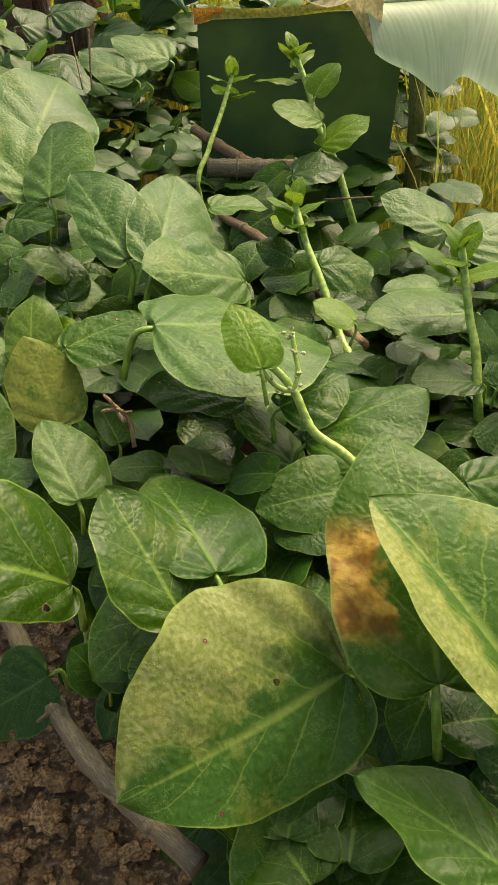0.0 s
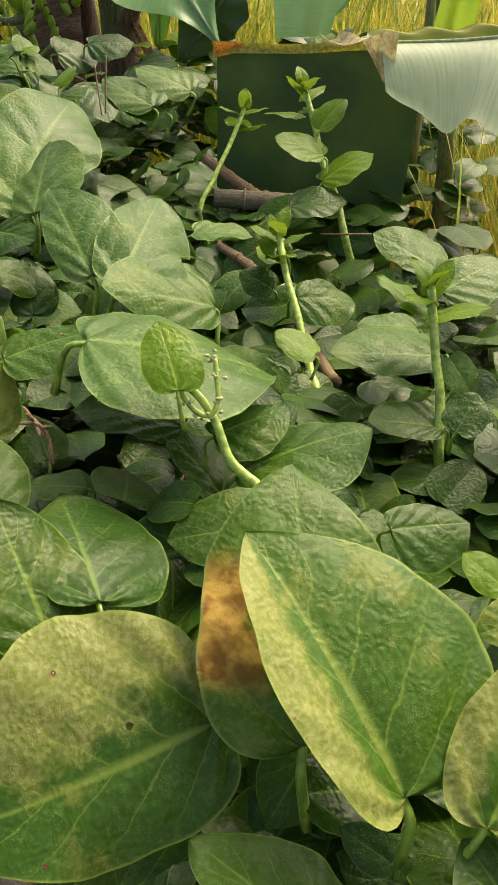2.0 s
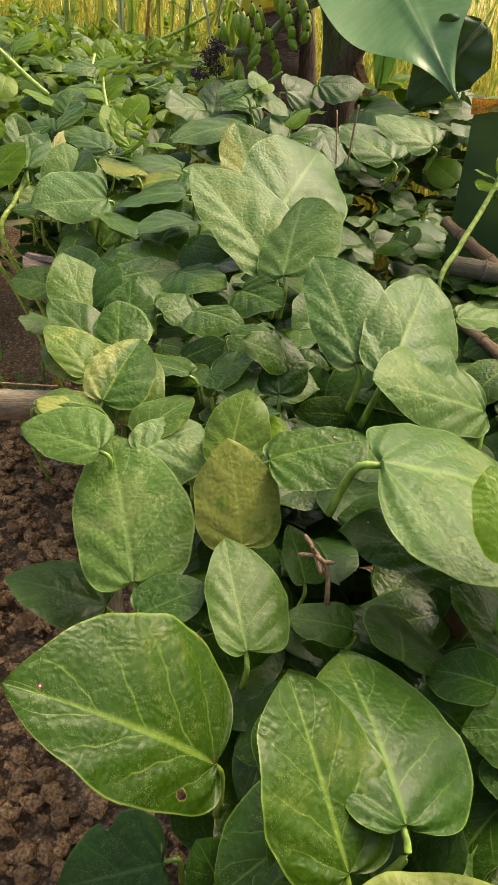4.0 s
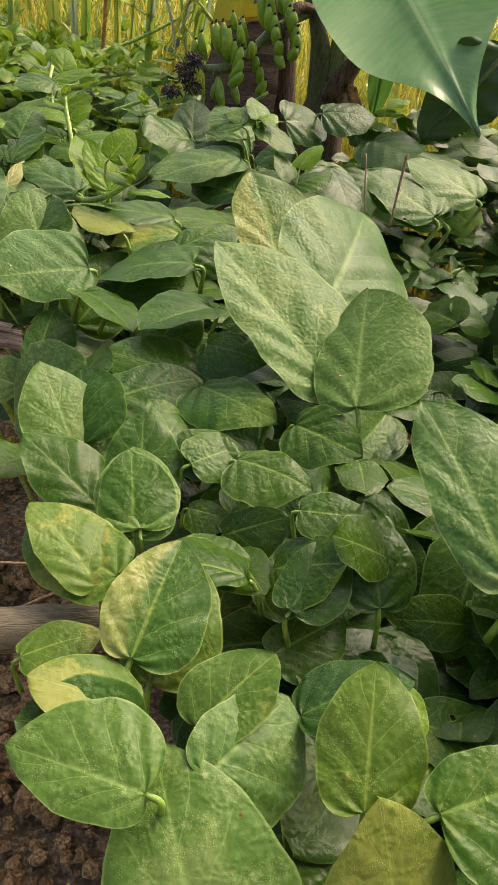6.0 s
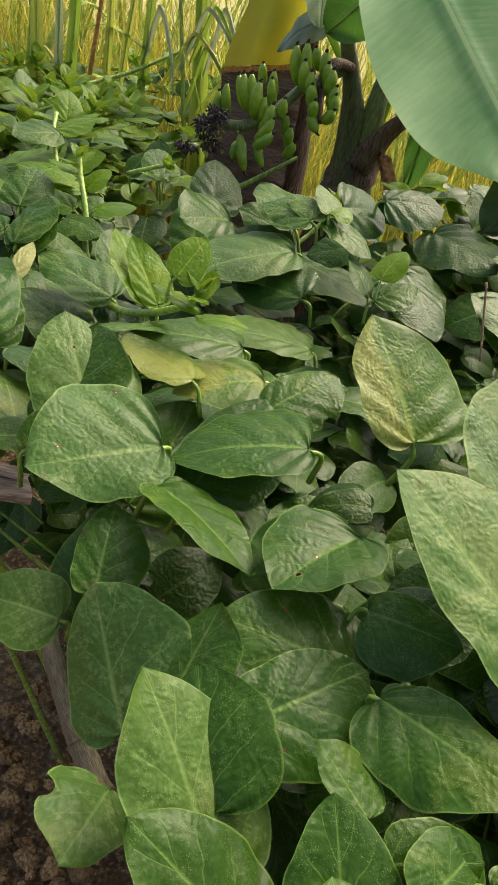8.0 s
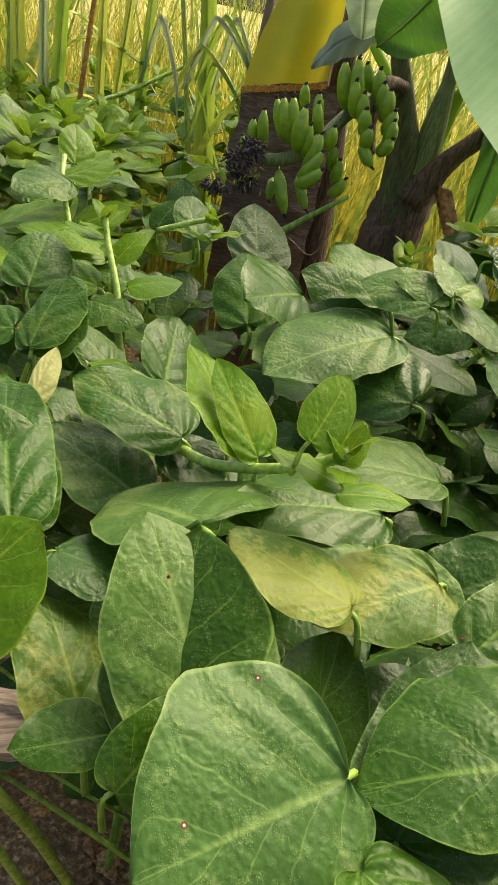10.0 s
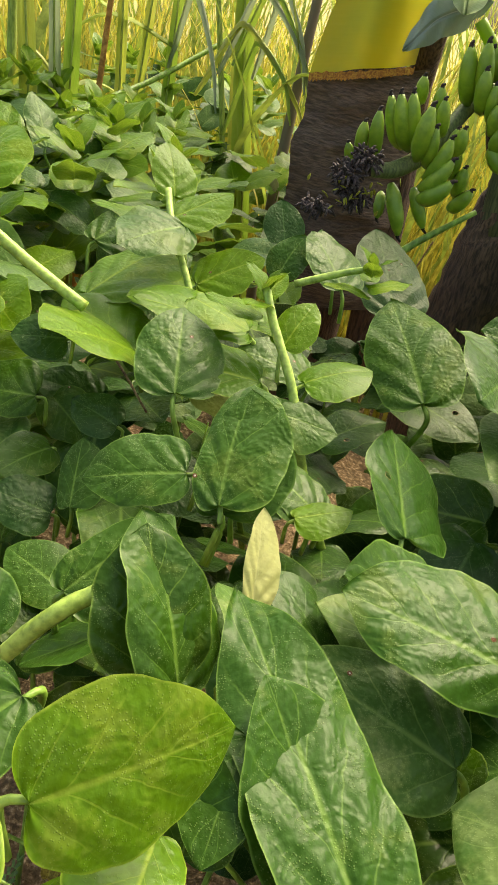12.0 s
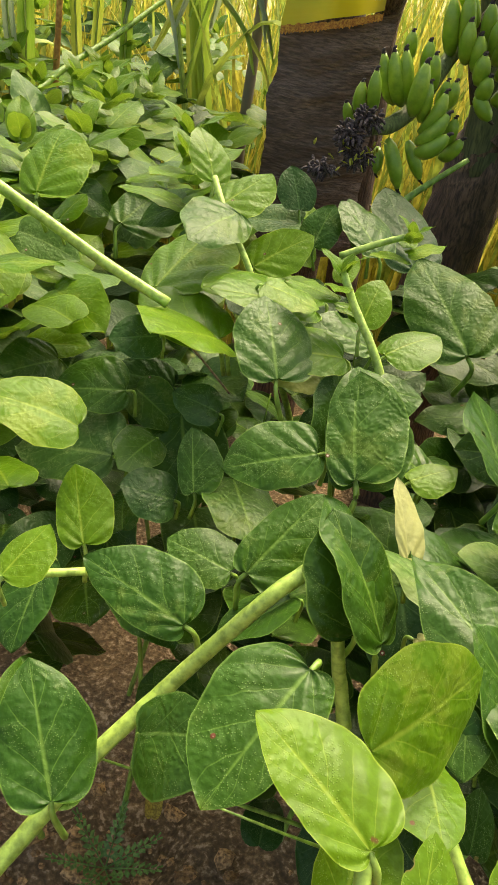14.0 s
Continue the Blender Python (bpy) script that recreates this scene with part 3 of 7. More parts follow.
# ---- banana clump ----
def blade_data(mid, half, nu=10, nv=40, droop=0.15, wave=0.01, side=(0, 0, 1), seed=0, tip=0.25, root=0.25, notch=0.0, profile=None):
    """Banana blade along the line mid; half is its half width; side points to its right."""
    rng = np.random.RandomState(seed)
    c = spline(mid, nv + 1)
    t = np.gradient(c, axis=0)
    t /= np.linalg.norm(t, axis=1)[:, None]
    V, U, F = [], [], []
    tears = [(rng.rand(), rng.choice((-1, 1))) for _ in range(5)]
    for j in range(nv + 1):
        v = j / nv
        x = np.array(side) - t[j] * np.dot(side, t[j])
        x /= np.linalg.norm(x)
        z = np.cross(x, t[j])
        w = half * min(1.0, math.sqrt(max(0.0, v) / root + 0.02)) * min(1.0, math.sqrt(max(0.0, 1 - v) / tip))
        if profile:
            w = half * sum(np.interp(v + d, *profile) for d in (-0.04, -0.02, 0, 0.02, 0.04)) / 5
        for i in range(-nu, nu + 1):
            u = i / nu
            a = abs(u)
            ww = w * (1 - notch * a * sum(max(0.0, 1 - abs(v - q) / 0.012) for q, s in tears if s * u > 0))
            q = c[j] + x * u * ww - z * (droop * w * a ** 2) + z * wave * a * math.sin(v * 23 + u * 4 + seed) - z * 0.006 * math.exp(-(a / 0.06) ** 2)
            V.append(q)
            U.append((u * 0.5 + 0.5, v))
    n = 2 * nu + 1
    for j in range(nv):
        for i in range(n - 1):
            a = j * n + i
            F.append((a, a + 1, a + n + 1, a + n))
    return V, F, U


def blade(parent, name, mid, half, mat, label, rib=0.006, **kw):
    V, F, U = blade_data(mid, half, **kw)
    ob = part(name, mesh_of(name, V, F, mat, U), parent, label)
    if rib:
        off = np.array((0, 0, -rib * 0.6))
        part("midrib", tube("midrib", [np.array(p) + off for p in mid], [rib * 1.3, rib * 0.4], PETIOLE, sides=7, n=24), ob)
    return ob


def hanging(parent, name, corners, mat, label, seed=0, nu=16, nv=16, amp=0.012, dome=0.0):
    """A sheet that hangs between four corners (top left, top right, bottom right, bottom left), with soft folds."""
    tl, tr_, br, bl = (np.array(c, dtype=float) for c in corners)
    nrm = np.cross(tr_ - tl, bl - tl)
    nrm /= np.linalg.norm(nrm)
    V, U, F = [], [], []
    for j in range(nv + 1):
        v = j / nv
        for i in range(nu + 1):
            u = i / nu
            p = (tl * (1 - u) + tr_ * u) * (1 - v) + (bl * (1 - u) + br * u) * v
            if dome:
                q = (1 - v) ** 2.2 * dome
                p = p + (tr_ - tl) * (1 - math.sqrt(max(0.0, 1 - q))) * (0.75 - u)
            w = noise.noise((u * 3.1 + seed, v * 1.3, seed)) + 0.5 * math.sin(u * 7 + seed)
            e = 0.5 * noise.noise((v * 9, seed, 2)) * (abs(u - 0.5) * 2) ** 3 * amp
            V.append(p + nrm * w * amp + (tr_ - tl) * e)
            U.append((0.53 + 0.47 * u, v))
    n = nu + 1
    for j in range(nv):
        for i in range(nu):
            a = j * n + i
            F.append((a, a + 1, a + n + 1, a + n))
    return part(name, mesh_of(name, V, F, mat, U), parent, label)


def loft(parent, name, a, b, mat, bulge, seed, nu=18, nv=44):
    """A sheet from the line a (its midrib) to the line b (its rim), bulging and softly pleated."""
    ca, cb = spline(a, nv + 1), spline(b, nv + 1)
    V, U, F = [], [], []
    for j in range(nv + 1):
        v = j / nv
        for i in range(nu + 1):
            u = i / nu
            p = ca[j] * (1 - u) + cb[j] * u
            p = p + np.array((0, 0, bulge * math.sin(math.pi * min(1, u * 1.05)) + 0.0035 * u * math.sin(v * 31 + seed + 2 * u)))
            V.append(p)
            U.append((0.54 + 0.46 * u, v))
    n = nu + 1
    for j in range(nv):
        for i in range(nu):
            q = j * n + i
            F.append((q, q + 1, q + n + 1, q + n))
    return part(name, mesh_of(name, V, F, mat, U), parent)


def finger(parent, base, tip, r):
    """One plump ribbed banana from its neck to its tip, bowed outwards, with a dark withered end."""
    b, e = np.array(base), np.array(tip)
    size = np.linalg.norm(e - b)
    d = (e - b) / size
    out = np.array((0.25 * np.sign(d[0]), -0.7, -0.55))
    out = out - d * np.dot(out, d)
    out = out / np.linalg.norm(out)
    pts = [b, b + d * size * 0.30 + out * size * 0.12, b + d * size * 0.64 + out * size * 0.11, e]
    ob = part("banana", tube("banana", pts, [r * 0.45, r * 0.86, r * 1.02, r * 1.05, r * 1.0, r * 0.84, r * 0.34], FRUIT, sides=7, n=16), parent)
    d = (e - np.array(pts[2])) / np.linalg.norm(e - np.array(pts[2]))
    part("banana_tip", tube("banana_tip", [e - d * size * 0.02, e + d * size * 0.06, e + d * size * 0.11 + np.array((0.003, 0, -0.001))], [r * 0.38, r * 0.24, r * 0.16], FRUIT_END, sides=5, n=5), ob, "black withered tip")


def flower_clump(place, spread, count, seed):
    """A tuft of shrivelled banana flowers."""
    rng = np.random.RandomState(seed)
    ch = []
    for i in range(count):
        d = rng.normal(0, 1, 3)
        d /= np.linalg.norm(d)
        o = np.array(place) + d * np.array(spread) * rng.rand() ** 0.4
        k = d * 0.5 + rng.normal(0, 0.6, 3)
        k /= np.linalg.norm(k)
        ch.append(tube_data([o, o + k * 0.004, o + k * 0.009 + np.array((0, 0, -0.002))], [0.0008, 0.0019, 0.0011], sides=5, n=5, wob=0.5, seed=i))
    g = new("dried_flower", mesh_of("dried_flower", *join(ch), FLOWER))
    tagged(g, "tuft of shrivelled black banana flowers", "dried flowers", kind="stuff")


def dead_sheath(parent):
    """Dry brown leaf base, wrinkled across, with an uneven side edge."""
    V, U, F, nu, nv = [], [], [], 26, 70
    for j in range(nv + 1):
        v = j / nv
        for i in range(nu + 1):
            u = i / nu
            z = (0.742 + 0.040 * u) * (1 - v) + 0.42 * v
            left = np.interp(z, (0.42, 0.55, 0.60, 0.655, 0.69, 0.75), (-0.716, -0.712, -0.710, -0.718, -0.706, -0.711)) + 0.002 * noise.noise((v * 40, 3, 1))
            right = -0.545 + 0.004 * noise.noise((v * 9, 7, 1))
            y = 2.205 - 0.030 * math.sin(math.pi * u) + 0.006 * noise.noise((u * 2.5, v * 13, 2)) + 0.0035 * noise.noise((u * 6, v * 38, 5))
            V.append((left + (right - left) * u, y, z))
            U.append((u, v))
    n = nu + 1
    for j in range(nv):
        for i in range(nu):
            a = j * n + i
            F.append((a, a + 1, a + n + 1, a + n))
    part("dead_leaf_base", mesh_of("dead_leaf_base", V, F, DEAD, U), parent, "dry brown dead banana leaf base wrinkled across")
    # the ragged rust edge where the yellow leaf dies back
    V, F = [], []
    for i in range(61):
        u = i / 60
        x, y, z = -0.711 + 0.140 * u, 2.200 - 0.030 * math.sin(math.pi * u * 0.85), 0.742 + 0.034 * u
        V.extend(((x, y - 0.003, z + 0.006 + 0.004 * noise.noise((u * 22, 1, 1))), (x, y - 0.006, z - 0.003 - 0.006 * abs(noise.noise((u * 30, 4, 1))))))
    F = [(2 * i, 2 * i + 1, 2 * i + 3, 2 * i + 2) for i in range(60)]
    part("rust_edge", mesh_of("rust_edge", V, F, ORANGE), parent, "ragged rust orange withering edge")


def build_banana():
    g = thing("banana_plant", (-0.43, 2.08, 0), "banana plant with a dark brown trunk and broad green leaves", "banana plant", "banana clump")
    part("trunk", tube("trunk", [(-0.40, 2.10, -0.02), (-0.425, 2.09, 0.40), (-0.418, 2.08, 0.58), (-0.405, 2.075, 0.68), (-0.402, 2.07, 0.73)], [0.066, 0.060, 0.052, 0.046, 0.040, 0.022], TRUNK, sides=22, n=40, wob=0.14, seed=3), g)
    for pts, r, mat, lab in (
        ([(-0.425, 2.055, 0.60), (-0.436, 2.055, 0.72), (-0.456, 2.055, 0.79), (-0.482, 2.05, 0.855), (-0.52, 2.04, 0.95)], (0.028, 0.027, 0.020, 0.015, 0.012), PETIOLE_DARK, "dark olive leaf stalk"),
        ([(-0.405, 2.05, 0.66), (-0.401, 2.05, 0.768), (-0.399, 2.05, 0.826), (-0.404, 2.05, 0.915), (-0.42, 2.05, 1.05)], (0.026, 0.018, 0.011, 0.009, 0.007), PETIOLE, "pale olive leaf stalk"),
        ([(-0.405, 2.045, 0.65), (-0.370, 2.04, 0.717), (-0.333, 2.04, 0.761), (-0.26, 2.03, 0.84), (-0.14, 2.02, 0.98)], (0.030, 0.021, 0.018, 0.014, 0.011), TRUNK, "brown leaf stalk"),
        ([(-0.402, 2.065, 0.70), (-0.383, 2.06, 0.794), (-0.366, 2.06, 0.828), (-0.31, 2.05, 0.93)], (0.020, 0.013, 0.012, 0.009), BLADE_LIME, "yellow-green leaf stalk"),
    ):
        part("leaf_stalk", tube("leaf_stalk", pts, r, mat, sides=12, n=22, flat=0.7, wob=0.06, seed=1), g, lab)
    hanging(g, "dry_flap", ((-0.385, 2.030, 0.690), (-0.352, 2.020, 0.684), (-0.306, 2.020, 0.600), (-0.336, 2.028, 0.606)), DRYLEAF_BROWN, "curled dry brown sheath flap", seed=6, amp=0.007)
    blade(g, "leaf_blade", [(-0.497, 1.955, 1.074), (-0.400, 1.881, 0.977), (-0.304, 1.807, 0.878), (-0.211, 1.737, 0.782), (-0.118, 1.664, 0.682)], 0.143, BLADE, "broad smooth light green banana leaf", droop=0.12, wave=0.006, side=(0.95, 0.2, 0.25), seed=1, profile=((0.0, 0.1, 0.2, 0.35, 0.47, 0.56, 0.62, 0.69, 0.75, 0.78, 0.82, 0.86, 0.91, 0.95, 1.0, 1.1), (0.1, 0.4, 0.64, 0.88, 0.98, 1.01, 1.0, 0.92, 0.74, 0.58, 0.38, 0.27, 0.15, 0.06, 0.01, 0.0)))
    blade(g, "leaf_blade", [(-0.10, 1.75, 0.80), (-0.133, 1.744, 0.754), (-0.164, 1.752, 0.711), (-0.207, 1.736, 0.65)], 0.065, BLADE_SHADED, "shaded drooping banana leaf", droop=0.2, side=(0.8, -0.2, -0.5), seed=4, tip=0.5)
    blade(g, "leaf_blade", [(-0.10, 2.05, 1.08), (-0.02, 1.95, 0.98), (0.05, 1.82, 0.86), (0.09, 1.72, 0.74)], 0.11, BLADE, "broad green banana leaf", droop=0.15, side=(0.9, 0.3, 0.3), seed=5, tip=0.4)
    blade(g, "leaf_blade", [(-0.38, 2.04, 1.10), (-0.42, 2.02, 0.99), (-0.47, 2.01, 0.905), (-0.515, 2.01, 0.850)], 0.075, BLADE_MID, "green banana leaf hanging over the stalks", rib=0.004, droop=0.3, wave=0.006, side=(0.85, 0.1, 0.4), seed=11, tip=0.5, root=0.3)
    blade(g, "leaf_blade", [(-0.27, 2.08, 0.98), (-0.285, 2.05, 0.86), (-0.305, 2.03, 0.74), (-0.31, 2.03, 0.63)], 0.034, BLADE_MID, "narrow torn green banana leaf", rib=0.003, droop=0.3, wave=0.006, side=(1, 0.2, 0), seed=12, tip=0.4, root=0.3)
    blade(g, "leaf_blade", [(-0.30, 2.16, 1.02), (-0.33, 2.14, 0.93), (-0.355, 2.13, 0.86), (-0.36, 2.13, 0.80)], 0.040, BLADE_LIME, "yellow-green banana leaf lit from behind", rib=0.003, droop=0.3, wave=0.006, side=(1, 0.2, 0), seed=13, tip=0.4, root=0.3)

    g = thing("banana_plant", (-0.60, 2.30, 0), "banana plant with a brown trunk and a dying yellow leaf", "banana plant", "banana clump")
    part("trunk", tube("trunk", [(-0.63, 2.32, -0.02), (-0.62, 2.32, 0.6), (-0.60, 2.32, 1.5)], [0.070, 0.058, 0.045], TRUNK, sides=18, n=26, wob=0.12, seed=8), g)
    part("leaf_stalk", tube("leaf_stalk", [(-0.525, 2.27, 0.30), (-0.535, 2.27, 0.60), (-0.548, 2.25, 0.75), (-0.552, 2.19, 0.86), (-0.555, 2.18, 1.2)], [0.030, 0.026, 0.020, 0.016, 0.014], TRUNK, sides=12, n=24, wob=0.10, seed=9), g, "reddish brown dry leaf stalk")
    part("leaf_stalk", tube("leaf_stalk", [(-0.440, 2.11, 0.72), (-0.452, 2.11, 0.765), (-0.478, 2.11, 0.808), (-0.515, 2.12, 0.850)], [0.010, 0.009, 0.008], BLADE_LIME, sides=9, n=16), g, "yellow-green arching leaf stalk")
    dead_sheath(g)
    hanging(g, "yellow_leaf", ((-0.690, 2.235, 0.960), (-0.565, 2.20, 0.975), (-0.571, 2.182, 0.784), (-0.711, 2.202, 0.744)), YELLOW, "yellowing banana leaf", seed=2, amp=0.010, dome=0.85)
    blade(g, "folded_leaf", [(-0.500, 2.15, 0.875), (-0.530, 2.135, 0.862), (-0.570, 2.125, 0.840), (-0.602, 2.125, 0.800)], 0.026, BLADE_GREY, "grey-green folded leaf lobe", rib=0, droop=0.5, wave=0.004, side=(0.3, 0.2, 0.9), seed=3, tip=0.5, root=0.4)
    blade(g, "folded_leaf", [(-0.555, 2.15, 0.99), (-0.548, 2.14, 0.93), (-0.540, 2.13, 0.885), (-0.535, 2.13, 0.852)], 0.034, BLADE_PALE, "pale glossy folded leaf", rib=0, droop=0.6, wave=0.004, side=(1, 0.2, 0), seed=5, tip=0.4, root=0.2)

    g = thing("banana_bunch", (-0.593, 1.94, 0.69), "bunch of small plump green bananas with black tips", "bananas", "bunches on the banana clump")
    part("stalk", tube("stalk", [(-0.635, 1.895, 0.688), (-0.605, 1.915, 0.691), (-0.570, 1.945, 0.712), (-0.526, 1.99, 0.765), (-0.470, 2.045, 0.800)], [0.008, 0.010, 0.010, 0.009, 0.009], PETIOLE, sides=9, n=18), g, "thick green fruit stalk")
    finger(g, (-0.603, 1.937, 0.710), (-0.631, 1.921, 0.763), 0.0085)
    finger(g, (-0.596, 1.927, 0.711), (-0.622, 1.911, 0.767), 0.0093)
    finger(g, (-0.588, 1.927, 0.714), (-0.609, 1.911, 0.770), 0.0093)
    finger(g, (-0.589, 1.902, 0.706), (-0.590, 1.886, 0.763), 0.0100)
    finger(g, (-0.575, 1.907, 0.700), (-0.579, 1.891, 0.743), 0.0084)
    finger(g, (-0.565, 1.922, 0.733), (-0.575, 1.906, 0.770), 0.0079)
    finger(g, (-0.650, 1.912, 0.701), (-0.655, 1.896, 0.735), 0.0074)
    finger(g, (-0.634, 1.907, 0.703), (-0.643, 1.891, 0.749), 0.0079)
    finger(g, (-0.576, 1.897, 0.689), (-0.562, 1.881, 0.736), 0.0088)
    finger(g, (-0.580, 1.890, 0.679), (-0.556, 1.874, 0.716), 0.0088)
    finger(g, (-0.580, 1.884, 0.669), (-0.552, 1.868, 0.695), 0.0093)
    finger(g, (-0.550, 1.912, 0.717), (-0.548, 1.896, 0.747), 0.0079)
    finger(g, (-0.609, 1.907, 0.675), (-0.589, 1.891, 0.624), 0.0089)
    finger(g, (-0.615, 1.922, 0.661), (-0.615, 1.906, 0.635), 0.0068)
    finger(g, (-0.581, 1.917, 0.673), (-0.561, 1.901, 0.635), 0.0077)
    finger(g, (-0.653, 1.922, 0.687), (-0.667, 1.906, 0.710), 0.0063)
    finger(g, (-0.549, 1.937, 0.712), (-0.549, 1.921, 0.743), 0.0077)
    finger(g, (-0.538, 1.937, 0.689), (-0.541, 1.921, 0.721), 0.0078)
    finger(g, (-0.530, 1.932, 0.672), (-0.530, 1.916, 0.705), 0.0082)
    finger(g, (-0.533, 1.927, 0.657), (-0.517, 1.911, 0.683), 0.0084)
    finger(g, (-0.592, 1.952, 0.759), (-0.598, 1.936, 0.787), 0.0075)
    finger(g, (-0.569, 1.947, 0.744), (-0.577, 1.931, 0.780), 0.0081)
    g = thing("banana_bunch", (-0.50, 1.975, 0.764), "bunch of green bananas hanging in shade", "bananas", "bunches on the banana clump")
    part("stalk", tube("stalk", [(-0.490, 1.965, 0.715), (-0.500, 1.978, 0.764), (-0.490, 2.00, 0.806), (-0.458, 2.045, 0.806)], [0.008, 0.010, 0.010, 0.009], TRUNK, sides=9, n=16), g, "dark fruit stalk")
    finger(g, (-0.534, 1.977, 0.765), (-0.552, 1.961, 0.823), 0.0103)
    finger(g, (-0.519, 1.972, 0.769), (-0.535, 1.956, 0.830), 0.0102)
    finger(g, (-0.506, 1.997, 0.794), (-0.522, 1.981, 0.826), 0.0088)
    finger(g, (-0.521, 1.957, 0.760), (-0.532, 1.941, 0.804), 0.0096)
    finger(g, (-0.507, 1.952, 0.753), (-0.518, 1.936, 0.792), 0.0096)
    finger(g, (-0.489, 1.982, 0.778), (-0.503, 1.966, 0.823), 0.0103)
    finger(g, (-0.483, 1.967, 0.769), (-0.494, 1.951, 0.808), 0.0102)
    finger(g, (-0.503, 1.942, 0.742), (-0.511, 1.926, 0.774), 0.0101)
    finger(g, (-0.486, 1.957, 0.763), (-0.484, 1.941, 0.802), 0.0102)
    finger(g, (-0.479, 1.952, 0.748), (-0.472, 1.936, 0.779), 0.0102)
    finger(g, (-0.499, 1.937, 0.726), (-0.500, 1.921, 0.753), 0.0096)
    finger(g, (-0.470, 1.947, 0.734), (-0.470, 1.931, 0.767), 0.0097)
    finger(g, (-0.481, 1.942, 0.724), (-0.467, 1.926, 0.745), 0.0097)
    finger(g, (-0.503, 1.937, 0.729), (-0.486, 1.921, 0.706), 0.0092)

    for place, spread, count, seed in (((-0.648, 1.872, 0.702), (0.017, 0.010, 0.011), 90, 5), ((-0.664, 1.872, 0.682), (0.017, 0.011, 0.016), 120, 6), ((-0.650, 1.874, 0.660), (0.016, 0.010, 0.013), 90, 7), ((-0.690, 1.874, 0.643), (0.017, 0.010, 0.009), 70, 8)):
        flower_clump(place, spread, count, seed)
    rng = np.random.RandomState(12)
    ch = []
    for i in range(26):
        o = np.array((-0.655, 1.862, 0.668)) + rng.normal(0, 1, 3) * (0.016, 0.003, 0.010)
        k = rng.normal(0, 1, 3) * (0.5, 0.4, 1.0)
        k /= np.linalg.norm(k)
        ch.append(tube_data([o, o + k * 0.004, o + k * 0.008], [0.0010, 0.0018, 0.0006], sides=5, n=5, flat=0.5))
    tagged(new("flower_petals", mesh_of("flower_petals", *join(ch), PETAL)), "yellow petals among withered banana flowers", "petals", kind="stuff")
    ob = new("green_shoot", tube("green_shoot", [(-0.600, 1.89, 0.592), (-0.582, 1.895, 0.603), (-0.555, 1.90, 0.625), (-0.507, 1.90, 0.664)], [0.005, 0.0048, 0.004, 0.003], STEM, sides=8, n=12))
    tagged(ob, "thin green stalk lying over the leaves", "stalk")


